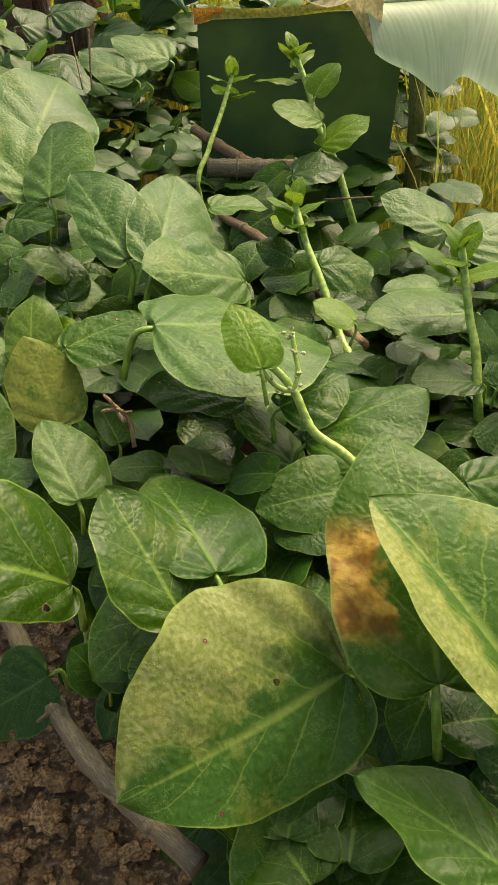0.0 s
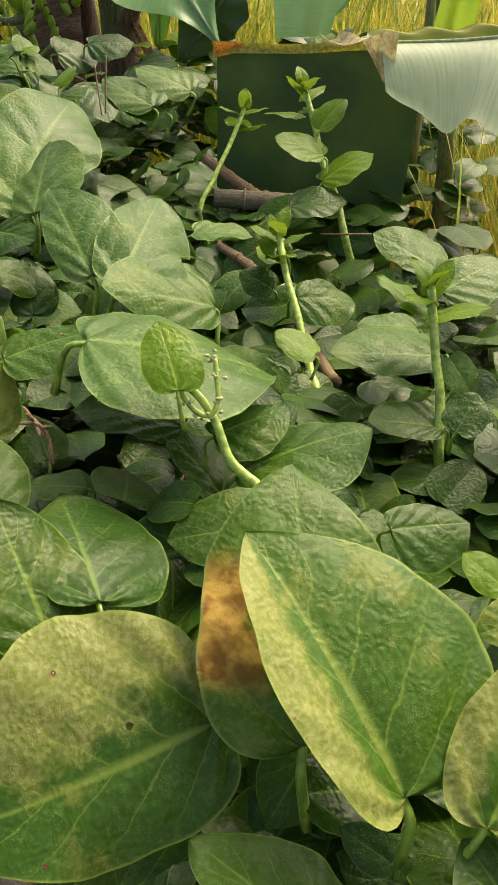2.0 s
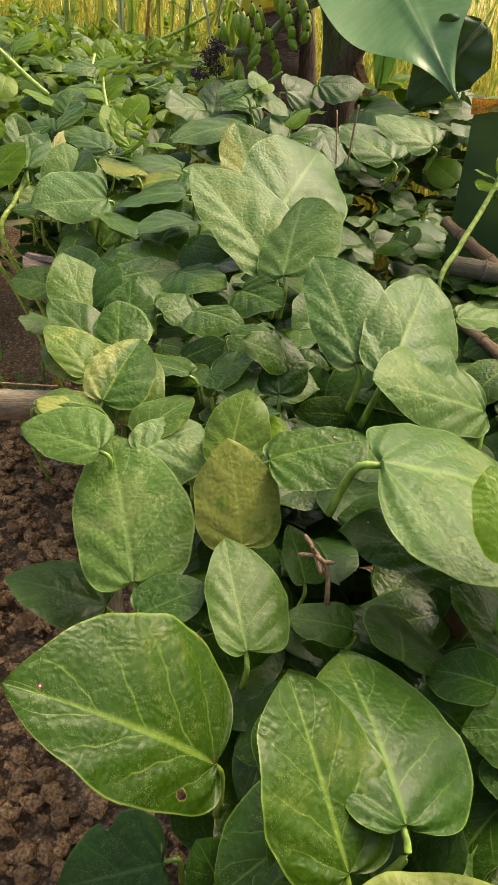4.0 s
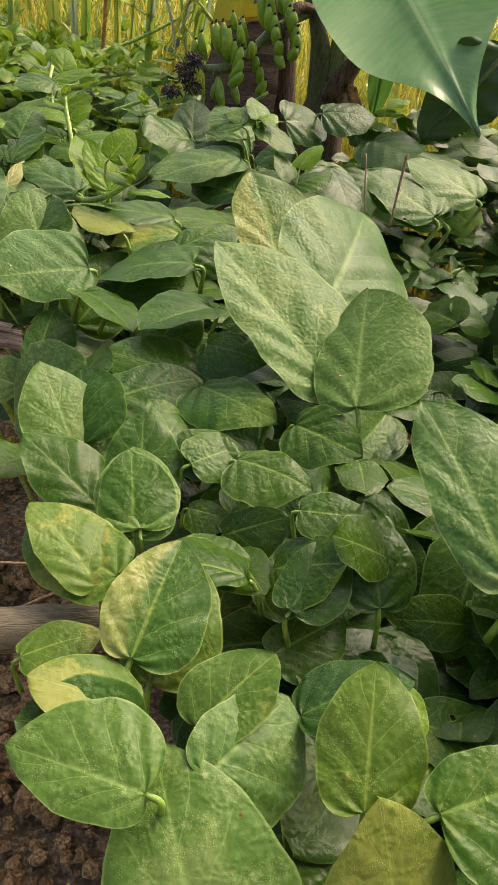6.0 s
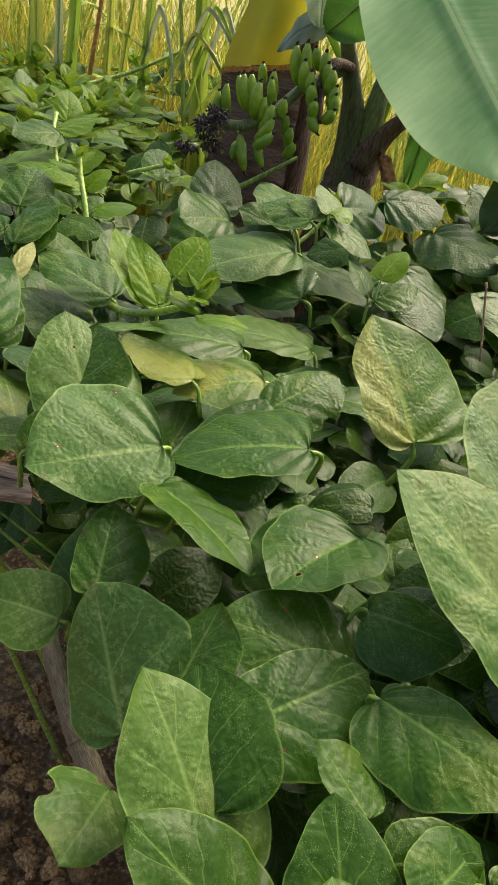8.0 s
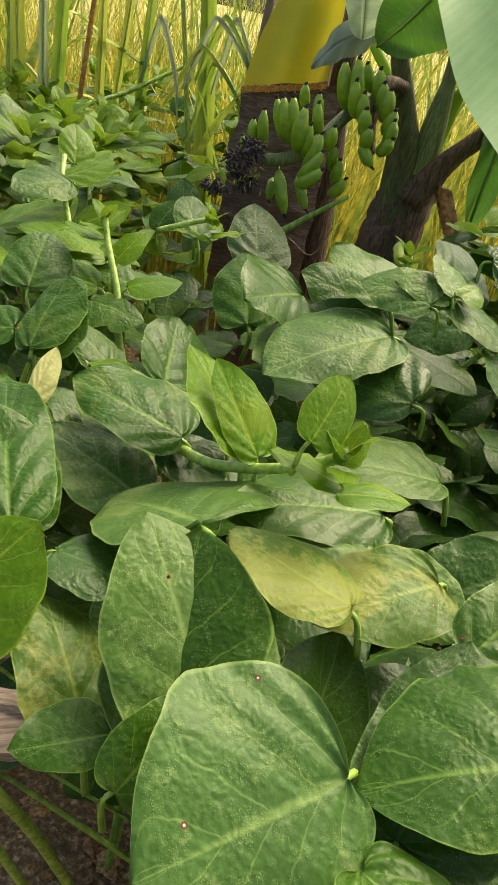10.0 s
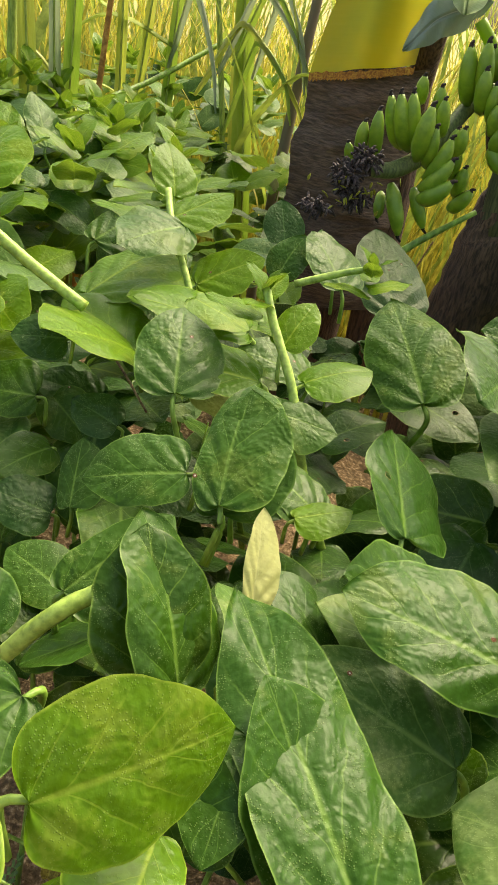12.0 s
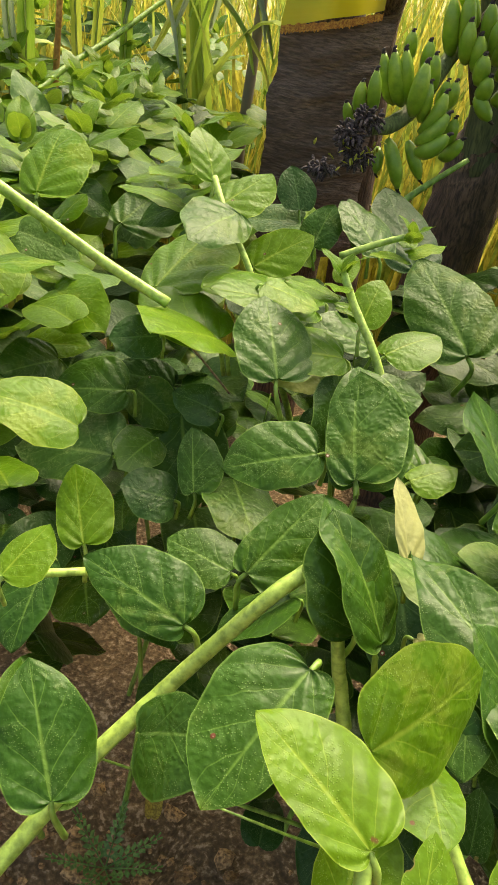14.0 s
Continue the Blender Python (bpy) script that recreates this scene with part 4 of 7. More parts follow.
def build_fallen_blades():
    g = thing("banana_leaf", (0.10, 1.25, 0), "large banana leaf hanging upright, shaded dark green with an orange-brown rim", "banana leaf", "banana leaves at the bed")
    hanging(g, "blade", ((-0.075, 1.255, 0.722), (0.222, 1.22, 0.738), (0.205, 1.205, 0.36), (-0.075, 1.27, 0.36)), BLADE_SHADED, "", seed=9, amp=0.014)
    hanging(g, "withered_rim", ((-0.078, 1.252, 0.733), (0.222, 1.217, 0.748), (0.222, 1.218, 0.737), (-0.077, 1.253, 0.721)), RIM, "withered yellow-brown rim", seed=9, nv=2, amp=0.014)
    hanging(g, "rust_spot", ((-0.081, 1.249, 0.735), (-0.035, 1.2445, 0.737), (-0.045, 1.2455, 0.722), (-0.079, 1.2495, 0.714)), ORANGE, "rust orange spot", seed=9, nu=8, nv=3, amp=0.004)
    part("stalk", tube("stalk", [(0.105, 1.262, 0.0), (0.10, 1.262, 0.45), (0.095, 1.256, 0.74)], [0.012, 0.010, 0.006], PETIOLE, sides=8, n=12), g)
    g = thing("banana_leaf", (0.75, 1.35, 0), "large pale silvery green banana leaf arching over the bed", "banana leaf", "banana leaves at the bed")
    part("stalk", tube("stalk", [(0.80, 1.45, 0.0), (0.78, 1.42, 0.5), (0.66, 1.28, 0.83)], [0.022, 0.018, 0.011], PETIOLE, sides=9, n=16), g)
    mid = [(0.144, 1.177, 0.748), (0.241, 1.132, 0.759), (0.333, 1.078, 0.771), (0.392, 1.021, 0.751), (0.429, 0.964, 0.712), (0.455, 0.905, 0.673)]
    loft(g, "blade", mid, [(0.161, 1.091, 0.706), (0.229, 1.032, 0.673), (0.263, 0.983, 0.694), (0.317, 0.916, 0.658), (0.363, 0.855, 0.661), (0.417, 0.789, 0.676)], BLADE_PALE, 0.018, 2)
    loft(g, "blade", [np.array(p) + np.array((0, 0.004, 0.001)) for p in mid[2:]], [(0.345, 1.102, 0.780), (0.425, 1.080, 0.790), (0.525, 1.010, 0.755), (0.586, 0.930, 0.697)], BLADE_PALE, 0.012, 3)
    loft(g, "folded_rim", [np.array(p) + np.array((0, 0.004, 0.001)) for p in mid[:4]], [np.array(p) + np.array((-0.01, 0.028, 0.012)) for p in mid[:4]], BLADE_OLIVE, 0.004, 4)
    part("midrib", tube("midrib", [np.array(p) + np.array((0, 0.002, 0.001)) for p in mid], [0.002, 0.0035, 0.006], BLADE_RIB, sides=8, n=30), g)
    part("dry_flap", mesh_of("dry_flap", *hang_flap()), g, "dry yellow flap of the rim")
    g = thing("banana_leaf", (0.30, 1.60, 0), "upright light green banana leaf with a yellow stalk", "banana leaf", "banana leaves at the bed")
    part("stalk", tube("stalk", [(0.34, 1.62, 0.0), (0.33, 1.60, 0.5), (0.24, 1.50, 0.86), (0.10, 1.42, 1.05)], [0.022, 0.017, 0.012, 0.008], PETIOLE, sides=9, n=16), g)
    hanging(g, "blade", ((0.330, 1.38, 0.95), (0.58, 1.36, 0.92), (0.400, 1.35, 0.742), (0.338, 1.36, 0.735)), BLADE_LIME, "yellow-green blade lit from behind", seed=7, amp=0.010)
    part("midrib", tube("midrib", [(0.385, 1.345, 0.735), (0.465, 1.35, 0.798), (0.56, 1.36, 0.87)], [0.007, 0.006, 0.005], PETIOLE, sides=8, n=12), g)
    hanging(g, "blade", ((0.250, 1.39, 0.86), (0.315, 1.385, 0.85), (0.300, 1.375, 0.742), (0.243, 1.385, 0.735)), BLADE_LIME, "rounded lime green blade", seed=3, amp=0.012, dome=0.5)
    part("leaf_stalk", tube("leaf_stalk", [(0.242, 1.40, 0.55), (0.238, 1.40, 0.75), (0.232, 1.40, 0.90)], [0.009, 0.008, 0.007], PETIOLE, sides=8, n=10), g)
    hanging(g, "blade", ((-0.03, 1.45, 0.89), (0.13, 1.45, 0.89), (0.085, 1.42, 0.735), (0.00, 1.42, 0.725)), BLADE, "broad green blade", seed=9, amp=0.012, dome=0.3)


def hang_flap():
    V, F = [], []
    for j in range(7):
        v = j / 6
        for i in range(5):
            u = i / 4
            V.append((0.070 + 0.10 * v + 0.030 * u * (1 - v), 1.20 - 0.085 * v, 0.757 - 0.050 * v * u - 0.012 * math.sin(v * 5 + u * 3) + 0.004 * u))
    for j in range(6):
        for i in range(4):
            a = j * 5 + i
            F.append((a, a + 1, a + 6, a + 5))
    return V, F, DRYLEAF


DRYLEAF_BROWN = plain_material("dry_sheath", (0.20, 0.11, 0.05), (0.40, 0.24, 0.12), 20, 0.75, 0.6, 0.004, through=0.1)
DRYLEAF = plain_material("dry_leaf", (0.40, 0.34, 0.16), (0.58, 0.52, 0.30), 20, 0.7, 0.4, 0.003, through=0.3)


# ---- grass behind the bed ----
def grass_stuff(name, label, mat, count, region, height, width, seed, bend=0.35, heads=False):
    rng = np.random.RandomState(seed)
    V, F = [], []
    for i in range(count):
        x, y = region(rng)
        h = height * (0.55 + 0.6 * rng.rand())
        w = width * (0.6 + 0.8 * rng.rand())
        a = rng.rand() * 6.283
        d = np.array((math.cos(a), math.sin(a), 0)) * bend * h * (0.2 + rng.rand())
        s = np.array((-math.sin(a + rng.normal(0, 0.7)), math.cos(a), 0.0)) * w
        o = len(V)
        for k in range(5):
            t = k / 4
            c = np.array((x, y, 0)) + np.array((0, 0, h * (t - 0.25 * t * t * bend))) + d * t * t
            ww = s * (1 - t ** 1.5) + s * 0.06
            V.extend((c - ww, c + ww))
        F.extend((o + 2 * k, o + 2 * k + 1, o + 2 * k + 3, o + 2 * k + 2) for k in range(4))
    ob = new(name, mesh_of(name, V, F, mat))
    tagged(ob, label, "grass", kind="stuff")


def build_grass():
    right = lambda r: (r.uniform(0.30, 1.5) + abs(r.normal(0, 0.15)), r.uniform(1.38, 2.4) + abs(r.normal(0, 0.1)))
    def back(r):
        x = r.uniform(-2.8, 1.6) + r.normal(0, 0.15)
        return x, r.uniform(3.0 if x < -0.72 else 2.5, 4.2)

    grass_stuff("straw_grass", "tall yellow straw-like grass behind the bed", GRASS, 1500, right, 0.72, 0.0035, 1)
    grass_stuff("rice_grass", "green and yellow grass stems behind the bed", GRASS_GREEN, 700, right, 0.78, 0.004, 2)
    grass_stuff("yellow_grass", "sunlit yellow grass beyond the banana clump", GRASS, 5200, back, 0.95, 0.005, 3)
    grass_stuff("green_grass", "green reeds beyond the bed", GRASS_GREEN, 1500, back, 1.15, 0.007, 4)
    field = new("field", mesh_of("field", [(-900, 4.0, 0.05), (900, 4.0, 0.05), (900, 2500, 0.05), (-900, 2500, 0.05)], [(0, 1, 2, 3)], STRAW))
    tagged(field, "pale yellow field beyond the grass", "field", kind="structure")


def reed(x, y, h, r, mat, label, lean=(0.02, 0.0), leaves=3, seed=0):
    g = thing("reed_stalk", (x, y, 0), label, "reed", "tall reeds behind the bed")
    part("stem", tube("stem", [(x, y, -0.01), (x + lean[0] * 0.4, y + lean[1] * 0.4, h * 0.5), (x + lean[0], y + lean[1], h)], [r, r * 0.9, r * 0.6], mat, sides=8, n=20, joints=5), g)
    rng = np.random.RandomState(seed)
    for i in range(leaves):
        a = rng.rand() * 6.283
        z = h * (0.25 + 0.5 * rng.rand())
        o = np.array((x + lean[0] * z / h, y, z))
        d = np.array((math.cos(a), math.sin(a), 0))
        V, F, U = blade_data([o, o + d * 0.05 + np.array((0, 0, 0.16)), o + d * 0.15 + np.array((0, 0, 0.27)), o + d * 0.28 + np.array((0, 0, 0.24))], 0.012, nu=2, nv=14, droop=0.3, wave=0.002, side=(-d[1], d[0], 0.05), seed=i, tip=0.6, root=0.1)
        part("blade", mesh_of("blade", V, F, GRASS_GREEN, U), g)


def broad_blade(x, y, h, w, lean, mat, label, seed=0):
    """An upright folded reed blade, broad and striped."""
    g = thing("reed", (x, y, 0), label, "reed", "tall reeds behind the bed")
    V, F, U = blade_data([(x, y, -0.01), (x + 0.4 * lean, y, h * 0.4), (x + 0.75 * lean, y - 0.01, h * 0.75), (x + lean, y - 0.03, h)], w, nu=4, nv=24, droop=-0.5, wave=0.003, side=(1, 0.15, 0), seed=seed, tip=0.5, root=0.1)
    part("blade", mesh_of("blade", V, F, mat, U), g)
    part("midrib", tube("midrib", [(x, y - 0.002, 0.0), (x + 0.4 * lean, y - 0.003, h * 0.4), (x + 0.75 * lean, y - 0.013, h * 0.75)], [0.003, 0.0015], REED, sides=6, n=12), g)


def arching_blade(a, b, w, mat, seed):
    """A long thin reed leaf that arches over from a to b."""
    a, b = np.array(a), np.array(b)
    g = thing("reed_leaf", tuple(a), "long thin pale green reed leaf", "reed", "arching reed leaves")
    up = np.array((0, 0, 0.03))
    V, F, U = blade_data([a - (b - a) * 0.9 - up * 6, a - (b - a) * 0.35 - up, a + up * 0.3, b, b + (b - a) * 0.4 - up * 1.5], w, nu=2, nv=18, droop=-0.4, wave=0.001, side=(0.6, 0.4, 0.6), seed=seed, tip=0.6, root=0.1)
    part("blade", mesh_of("blade", V, F, mat, U), g)


def build_reeds():
    green = REED
    striped = blade_material("reed_blade", (0.22, 0.36, 0.03), (0.36, 0.46, 0.06), (0.40, 0.46, 0.12), 0.5, 0.35, None, 0.12)
    yellowish = blade_material("reed_blade_yellow", (0.34, 0.40, 0.04), (0.46, 0.46, 0.08), (0.50, 0.50, 0.16), 0.5, 0.4, None, 0.12)
    greyish = blade_material("reed_blade_grey", (0.30, 0.36, 0.20), (0.40, 0.44, 0.26), (0.44, 0.48, 0.30), 0.5, 0.35, None, 0.10)
    pale = plain_material("pale_reed", (0.48, 0.20, 0.03), (0.60, 0.32, 0.08), 20, 0.6, 0.2, 0.002)
    broad_blade(-1.105, 2.35, 1.15, 0.014, -0.07, yellowish, "broad yellow-green reed blade", 1)
    broad_blade(-1.085, 2.40, 1.1, 0.010, -0.05, greyish, "pale grey-green reed blade", 2)
    broad_blade(-1.105, 2.42, 1.1, 0.014, 0.02, striped, "broad striped green reed blade", 3)
    reed(-1.075, 2.40, 1.2, 0.006, pale, "thin orange-red dry reed stalk", (0.075, 0.0), 0, 2)
    broad_blade(-1.035, 2.45, 1.15, 0.008, 0.09, yellowish, "slim yellow-green reed blade", 4)
    broad_blade(-0.945, 2.45, 1.15, 0.010, 0.02, striped, "striped green blade of a reed", 5)
    broad_blade(-0.99, 2.44, 1.1, 0.009, -0.04, yellowish, "slim yellow-green blade of a reed", 6)
    reed(-0.750, 2.47, 1.1, 0.006, green, "slim pale green reed stem", (-0.18, 0.0), 1, 6)
    broad_blade(-0.720, 2.50, 1.15, 0.018, -0.15, striped, "broad striped green reed blade", 7)
    broad_blade(-0.700, 2.48, 1.10, 0.012, -0.17, striped, "broad striped green reed blade", 8)
    broad_blade(-0.745, 2.51, 1.15, 0.016, -0.12, yellowish, "broad yellow-green reed blade", 9)
    reed(-0.735, 2.42, 1.1, 0.011, WOOD, "grey dry cane with joints", (0.035, 0), 0, 5)
    reed(-1.36, 2.50, 1.2, 0.009, green, "slim green reed stalk", (0.03, 0), 4, 7)
    reed(-1.20, 2.44, 1.2, 0.009, green, "thick green reed stalk", (0.0, 0.0), 4, 1)
    for i, (a, b) in enumerate((((-0.789, 2.42, 0.821), (-0.721, 2.40, 0.758)), ((-0.773, 2.42, 0.824), (-0.712, 2.40, 0.745)), ((-0.804, 2.42, 0.765), (-0.715, 2.40, 0.684)), ((-0.758, 2.42, 0.827), (-0.720, 2.40, 0.767)), ((-0.785, 2.42, 0.748), (-0.737, 2.40, 0.708)), ((-1.154, 2.42, 0.669), (-1.080, 2.40, 0.605)), ((-0.90, 2.42, 0.80), (-0.86, 2.40, 0.72)))):
        arching_blade(a, b, 0.006, (greyish, striped, yellowish)[i % 3], i)


# ---- sticks and canes that hold up the bed ----
def stick(name, pts, radii, mat, label, category, joints=0, seed=0):
    if not joints:
        return tagged(new(name, tube(name, pts, radii, mat, sides=8, n=20, wob=0.16, seed=seed, uv=True)), label, category)
    ob = thing(name, tuple(pts[0]), label, category)
    part("shaft", tube("shaft", pts, radii, mat, sides=14, n=40, wob=0.12, seed=seed, joints=joints, uv=True), ob)
    c = spline(pts, 60)
    r = max(radii)
    rng = np.random.RandomState(seed)
    for j in range(joints):
        k = int(60 * (j + 0.5 + 0.2 * rng.rand()) / joints)
        k = min(max(k, 2), 56)
        part("knot", tube("knot", [c[k - 1], c[k], c[k + 1]], [r * 0.9, r * 1.16, r * 1.2, r * 0.9], mat, sides=12, n=7, wob=0.14, seed=j, uv=True), ob)
        d = np.array((rng.normal(0, 1), rng.normal(0, 1), 0.6)) * r
        if name == "wooden_stake":
            part("spur", tube("spur", [c[k], c[k] + d * 1.0, c[k] + d * 2.0], [r * 0.35, r * 0.25, r * 0.15], mat, sides=6, n=6, wob=0.2, seed=j, uv=True), ob)
    return ob


def plank(place, turn, size, label):
    """A short broken board with chipped ends."""
    rng = np.random.RandomState(17)
    V, F, n = [], [], 9
    for i in range(n):
        t = i / (n - 1) - 0.5
        for y, z in ((-0.5, 0), (-0.5, 1), (-0.1, 1.08), (0.3, 1.04), (0.5, 1), (0.5, 0)):
            e = (rng.rand() - 0.5) * (0.16 if i in (0, n - 1) else 0.0)
            V.append(((t + e) * size[0], (y + 0.05 * (rng.rand() - 0.5)) * size[1], z * size[2]))
    for i in range(n - 1):
        for k in range(6):
            a, b = i * 6 + k, i * 6 + (k + 1) % 6
            F.append((a, b, b + 6, a + 6))
    F += [tuple(range(6))[::-1], tuple(range((n - 1) * 6, n * 6))]
    ob = new("plank", mesh_of("plank", V, F, PLANK, smooth=False))
    ob.matrix_basis = pose(*place, *turn)
    tagged(ob, label, "board")


def build_sticks():
    stick("wooden_stake", [(-0.256, 0.519, 0.450), (-0.164, 0.363, 0.440), (-0.098, 0.272, 0.435), (-0.028, 0.212, 0.430)], [0.0062, 0.0066, 0.007], WOOD, "grey-brown weathered stake with knots", "stick", 3, 1)
    stick("cane", [(-0.026, 0.588, 0.470), (0.012, 0.559, 0.460), (0.068, 0.469, 0.450), (0.034, 0.513, 0.440)], [0.009, 0.01, 0.01, 0.009], CANE, "brown dry cane under the leaves", "cane", 3, 2)
    stick("bamboo_pole", [(-0.060, 1.125, 0.549), (0.012, 1.127, 0.547), (0.101, 1.124, 0.549)], [0.013, 0.0135, 0.013], WOOD, "weathered grey bamboo pole", "pole", 2, 3)
    stick("split_bamboo", [(-0.470, 0.573, 0.530), (-0.359, 0.618, 0.530), (-0.272, 0.658, 0.525)], [0.0125, 0.0135, 0.013], WOOD, "split weathered bamboo rail", "pole", 1, 4)
    stick("bamboo_pole", [(-0.553, 0.977, 0.430), (-0.508, 0.914, 0.420), (-0.469, 0.867, 0.410)], [0.0075, 0.0085, 0.0085], WOOD, "thin silvery weathered pole", "pole", 1, 6)
    plank((-0.658, 1.116, 0.440), (8, 12, 30), (0.055, 0.034, 0.009), 'pale broken board lying on the soil edge')
    plank((-0.666, 1.126, 0.452), (-6, 5, 10), (0.042, 0.014, 0.006), 'thin splintered pale board')
    stick("cane", [(-0.033, 0.979, 0.530), (0.030, 0.893, 0.520), (0.116, 0.689, 0.500)], [0.006, 0.0065, 0.006], CANE, "reddish brown dry cane", "cane", 3, 8)
    stick("cane", [(0.332, 0.778, 0.500), (0.368, 0.739, 0.490), (0.417, 0.692, 0.480)], [0.009, 0.01, 0.01], CANE, "brown dry cane at the bed edge", "cane", 2, 9)
    stick("bamboo_pole", [(-0.082, 1.193, 0.586), (-0.044, 1.166, 0.569), (0.001, 1.141, 0.550)], [0.007, 0.008, 0.008], CANE, "old brown pole leaning under the leaves", "pole", 2, 10)
    stick("twig", [(-0.876, 1.588, 0.580), (-0.844, 1.550, 0.570), (-0.813, 1.514, 0.550)], [0.0012, 0.0009599999999999999], DRY, "thin dry brown twig", "twig", 0, 11)
    stick("twig", [(-0.011, 0.448, 0.500), (0.029, 0.447, 0.490), (0.071, 0.440, 0.490)], [0.0016, 0.00128], DRY, "thin dry brown twig", "twig", 0, 11)
    stick("twig", [(-0.265, 1.285, 0.693), (-0.251, 1.254, 0.627)], [0.0012, 0.0009599999999999999], DRY, "thin dry brown twig", "twig", 0, 11)
    stick("twig", [(0.092, 0.950, 0.562), (0.154, 0.945, 0.567)], [0.0015, 0.0012000000000000001], DRY, "thin dry brown twig", "twig", 0, 11)
    stick("twig", [(-0.217, 1.170, 0.720), (-0.219, 1.157, 0.648)], [0.0015, 0.0012000000000000001], DRY, "thin dry brown twig", "twig", 0, 11)
    stick("twig", [(-0.406, 0.668, 0.480), (-0.382, 0.685, 0.490), (-0.360, 0.708, 0.490)], [0.0012, 0.0009599999999999999], DRY, "thin dry brown twig", "twig", 0, 11)
    stick("twig", [(-0.455, 0.681, 0.500), (-0.399, 0.699, 0.500)], [0.0012, 0.0009599999999999999], DRY, "thin dry brown twig", "twig", 0, 11)
    stick("twig", [(0.326, 0.575, 0.620), (0.303, 0.623, 0.580), (0.254, 0.629, 0.620)], [0.0013, 0.00104], DRY, "thin dry brown twig", "twig", 0, 11)
    stick("twig", [(0.014, 0.447, 0.500), (0.044, 0.435, 0.500), (0.073, 0.430, 0.500)], [0.0014, 0.0011200000000000001], DRY, "thin dry brown twig", "twig", 0, 11)
    stick("twig", [(-0.577, 2.029, 0.559), (-0.536, 2.024, 0.542), (-0.512, 2.034, 0.590)], [0.0014, 0.0011200000000000001], DRY, "thin dry brown twig", "twig", 0, 11)


build_banana()
build_fallen_blades()
build_grass()
build_reeds()
build_sticks()
# ---- spinach bed ----
VINES = []
TOPS = []


def vine(x, y, top, label):
    g = thing("spinach_plant", (x, y, 0), label, "spinach plant", "spinach plants in the bed")
    k = len(VINES)
    rng = np.random.RandomState(k + 50)
    VINES.append(g)
    a, b = rng.normal(0, 0.02, 2), rng.normal(0, 0.02, 2)
    e = max(0.0, bed_edge(y) + 0.28 - x)          # rooted inside the bed
    part("stem", tube("stem", [(x + e, y, -0.02), (x + a[0] + 0.85 * e, y + a[1], top * 0.5), (x + b[0], y + b[1], top)], [0.0034, 0.003, 0.0022, 0.0006], STEM, sides=9, n=16, wob=0.1, seed=k), g)
    return g


_leaf_placed = leaf


def leaf(plant, base, tip, normal, width, tone, fold=None, fold2=None, stalk=True, skew=0.0):
    TOPS.append(((base[0] + tip[0]) / 2, (base[1] + tip[1]) / 2, min(base[2], tip[2])))
    return _leaf_placed(plant, base, tip, normal, width, tone, fold, fold2, None, stalk, skew)


SMALL, SIZE = {}, 0.065


def small_mesh(tone, k):
    """Leaf of a middling size, shared by leaves that look alike."""
    if (tone, k) not in SMALL:
        rng = np.random.RandomState(900 + k)
        V, F, U = leaf_data(SIZE, SIZE * (0.76 + 0.16 * rng.rand()), 300 + k, 0.05 + 0.3 * rng.rand(), 0.08 + 0.3 * rng.rand(), 0.01 + 0.03 * rng.rand(), 5, 13)
        SMALL[(tone, k)] = mesh_of("leaf", V, F, LEAF[tone], U)
    return SMALL[(tone, k)]


def small_leaf(plant, base, tip, normal, tone, k, slim=1.0):
    m = leaf_frame(base, tip, normal)
    s = (Vector(tip) - Vector(base)).length / SIZE
    return part("leaf", small_mesh(tone, k % 6), plant, "", m @ Matrix.Diagonal((s * slim, s, s, 1)))


def bud(plant, tip, size):
    """A growing tip: pairs of small leaves that close round the end of a shoot."""
    rng = np.random.RandomState(int(abs(tip[0] * 1000)) + 7)
    p, size = np.array(tip), size * 1.3
    a = rng.rand() * 6.283
    for i, (rise, s, drop) in enumerate(((0.2, 1.3, 0.8), (0.3, 1.2, 0.6), (0.5, 1.05, 0.35), (0.6, 0.95, 0.25), (1.0, 0.8, 0.05), (1.3, 0.7, 0.0), (2.5, 0.5, 0.0))):
        a += 3.0 if i % 2 else 1.4
        d = np.array((math.cos(a), math.sin(a), rise + 0.2 * rng.normal()))
        d /= np.linalg.norm(d)
        n = np.cross(np.cross(d, (0, 0, 1)), d)
        n = n / np.linalg.norm(n)
        b = p - np.array((0, 0, size * drop))
        small_leaf(plant, b, b + d * s * size * (0.9 + 0.25 * rng.rand()), n * (1 if n[2] > 0 else -1), "b", i, 0.74)


# ---- spinach plants: each leaf from its joint to its tip ----
v = vine(-0.762, 1.113, 0.513, "climbing spinach plant with bright yellow-green young leaves")
leaf(v, (-0.804, 1.106, 0.563), (-0.784, 1.145, 0.581), (-0.55, -0.10, 0.83), 0.041, "b", -0.26, -0.10)
leaf(v, (-0.724, 1.009, 0.578), (-0.695, 1.043, 0.568), (0.37, -0.05, 0.93), 0.044, "b")
leaf(v, (-0.798, 1.092, 0.569), (-0.767, 1.097, 0.575), (-0.21, 0.23, 0.95), 0.028, "b")
leaf(v, (-0.727, 1.122, 0.571), (-0.715, 1.099, 0.571), (-0.34, -0.17, 0.93), 0.025, "b")
leaf(v, (-0.755, 1.089, 0.602), (-0.748, 1.109, 0.610), (0.36, -0.49, 0.79), 0.019, "b")
stem(v, [(-0.689, 1.152, -0.010), (-0.779, 1.062, 0.414), (-0.828, 1.020, 0.564), (-0.819, 1.062, 0.610), (-0.814, 1.082, 0.622), (-0.810, 1.098, 0.635)], 0.0034, 0.0028, True)
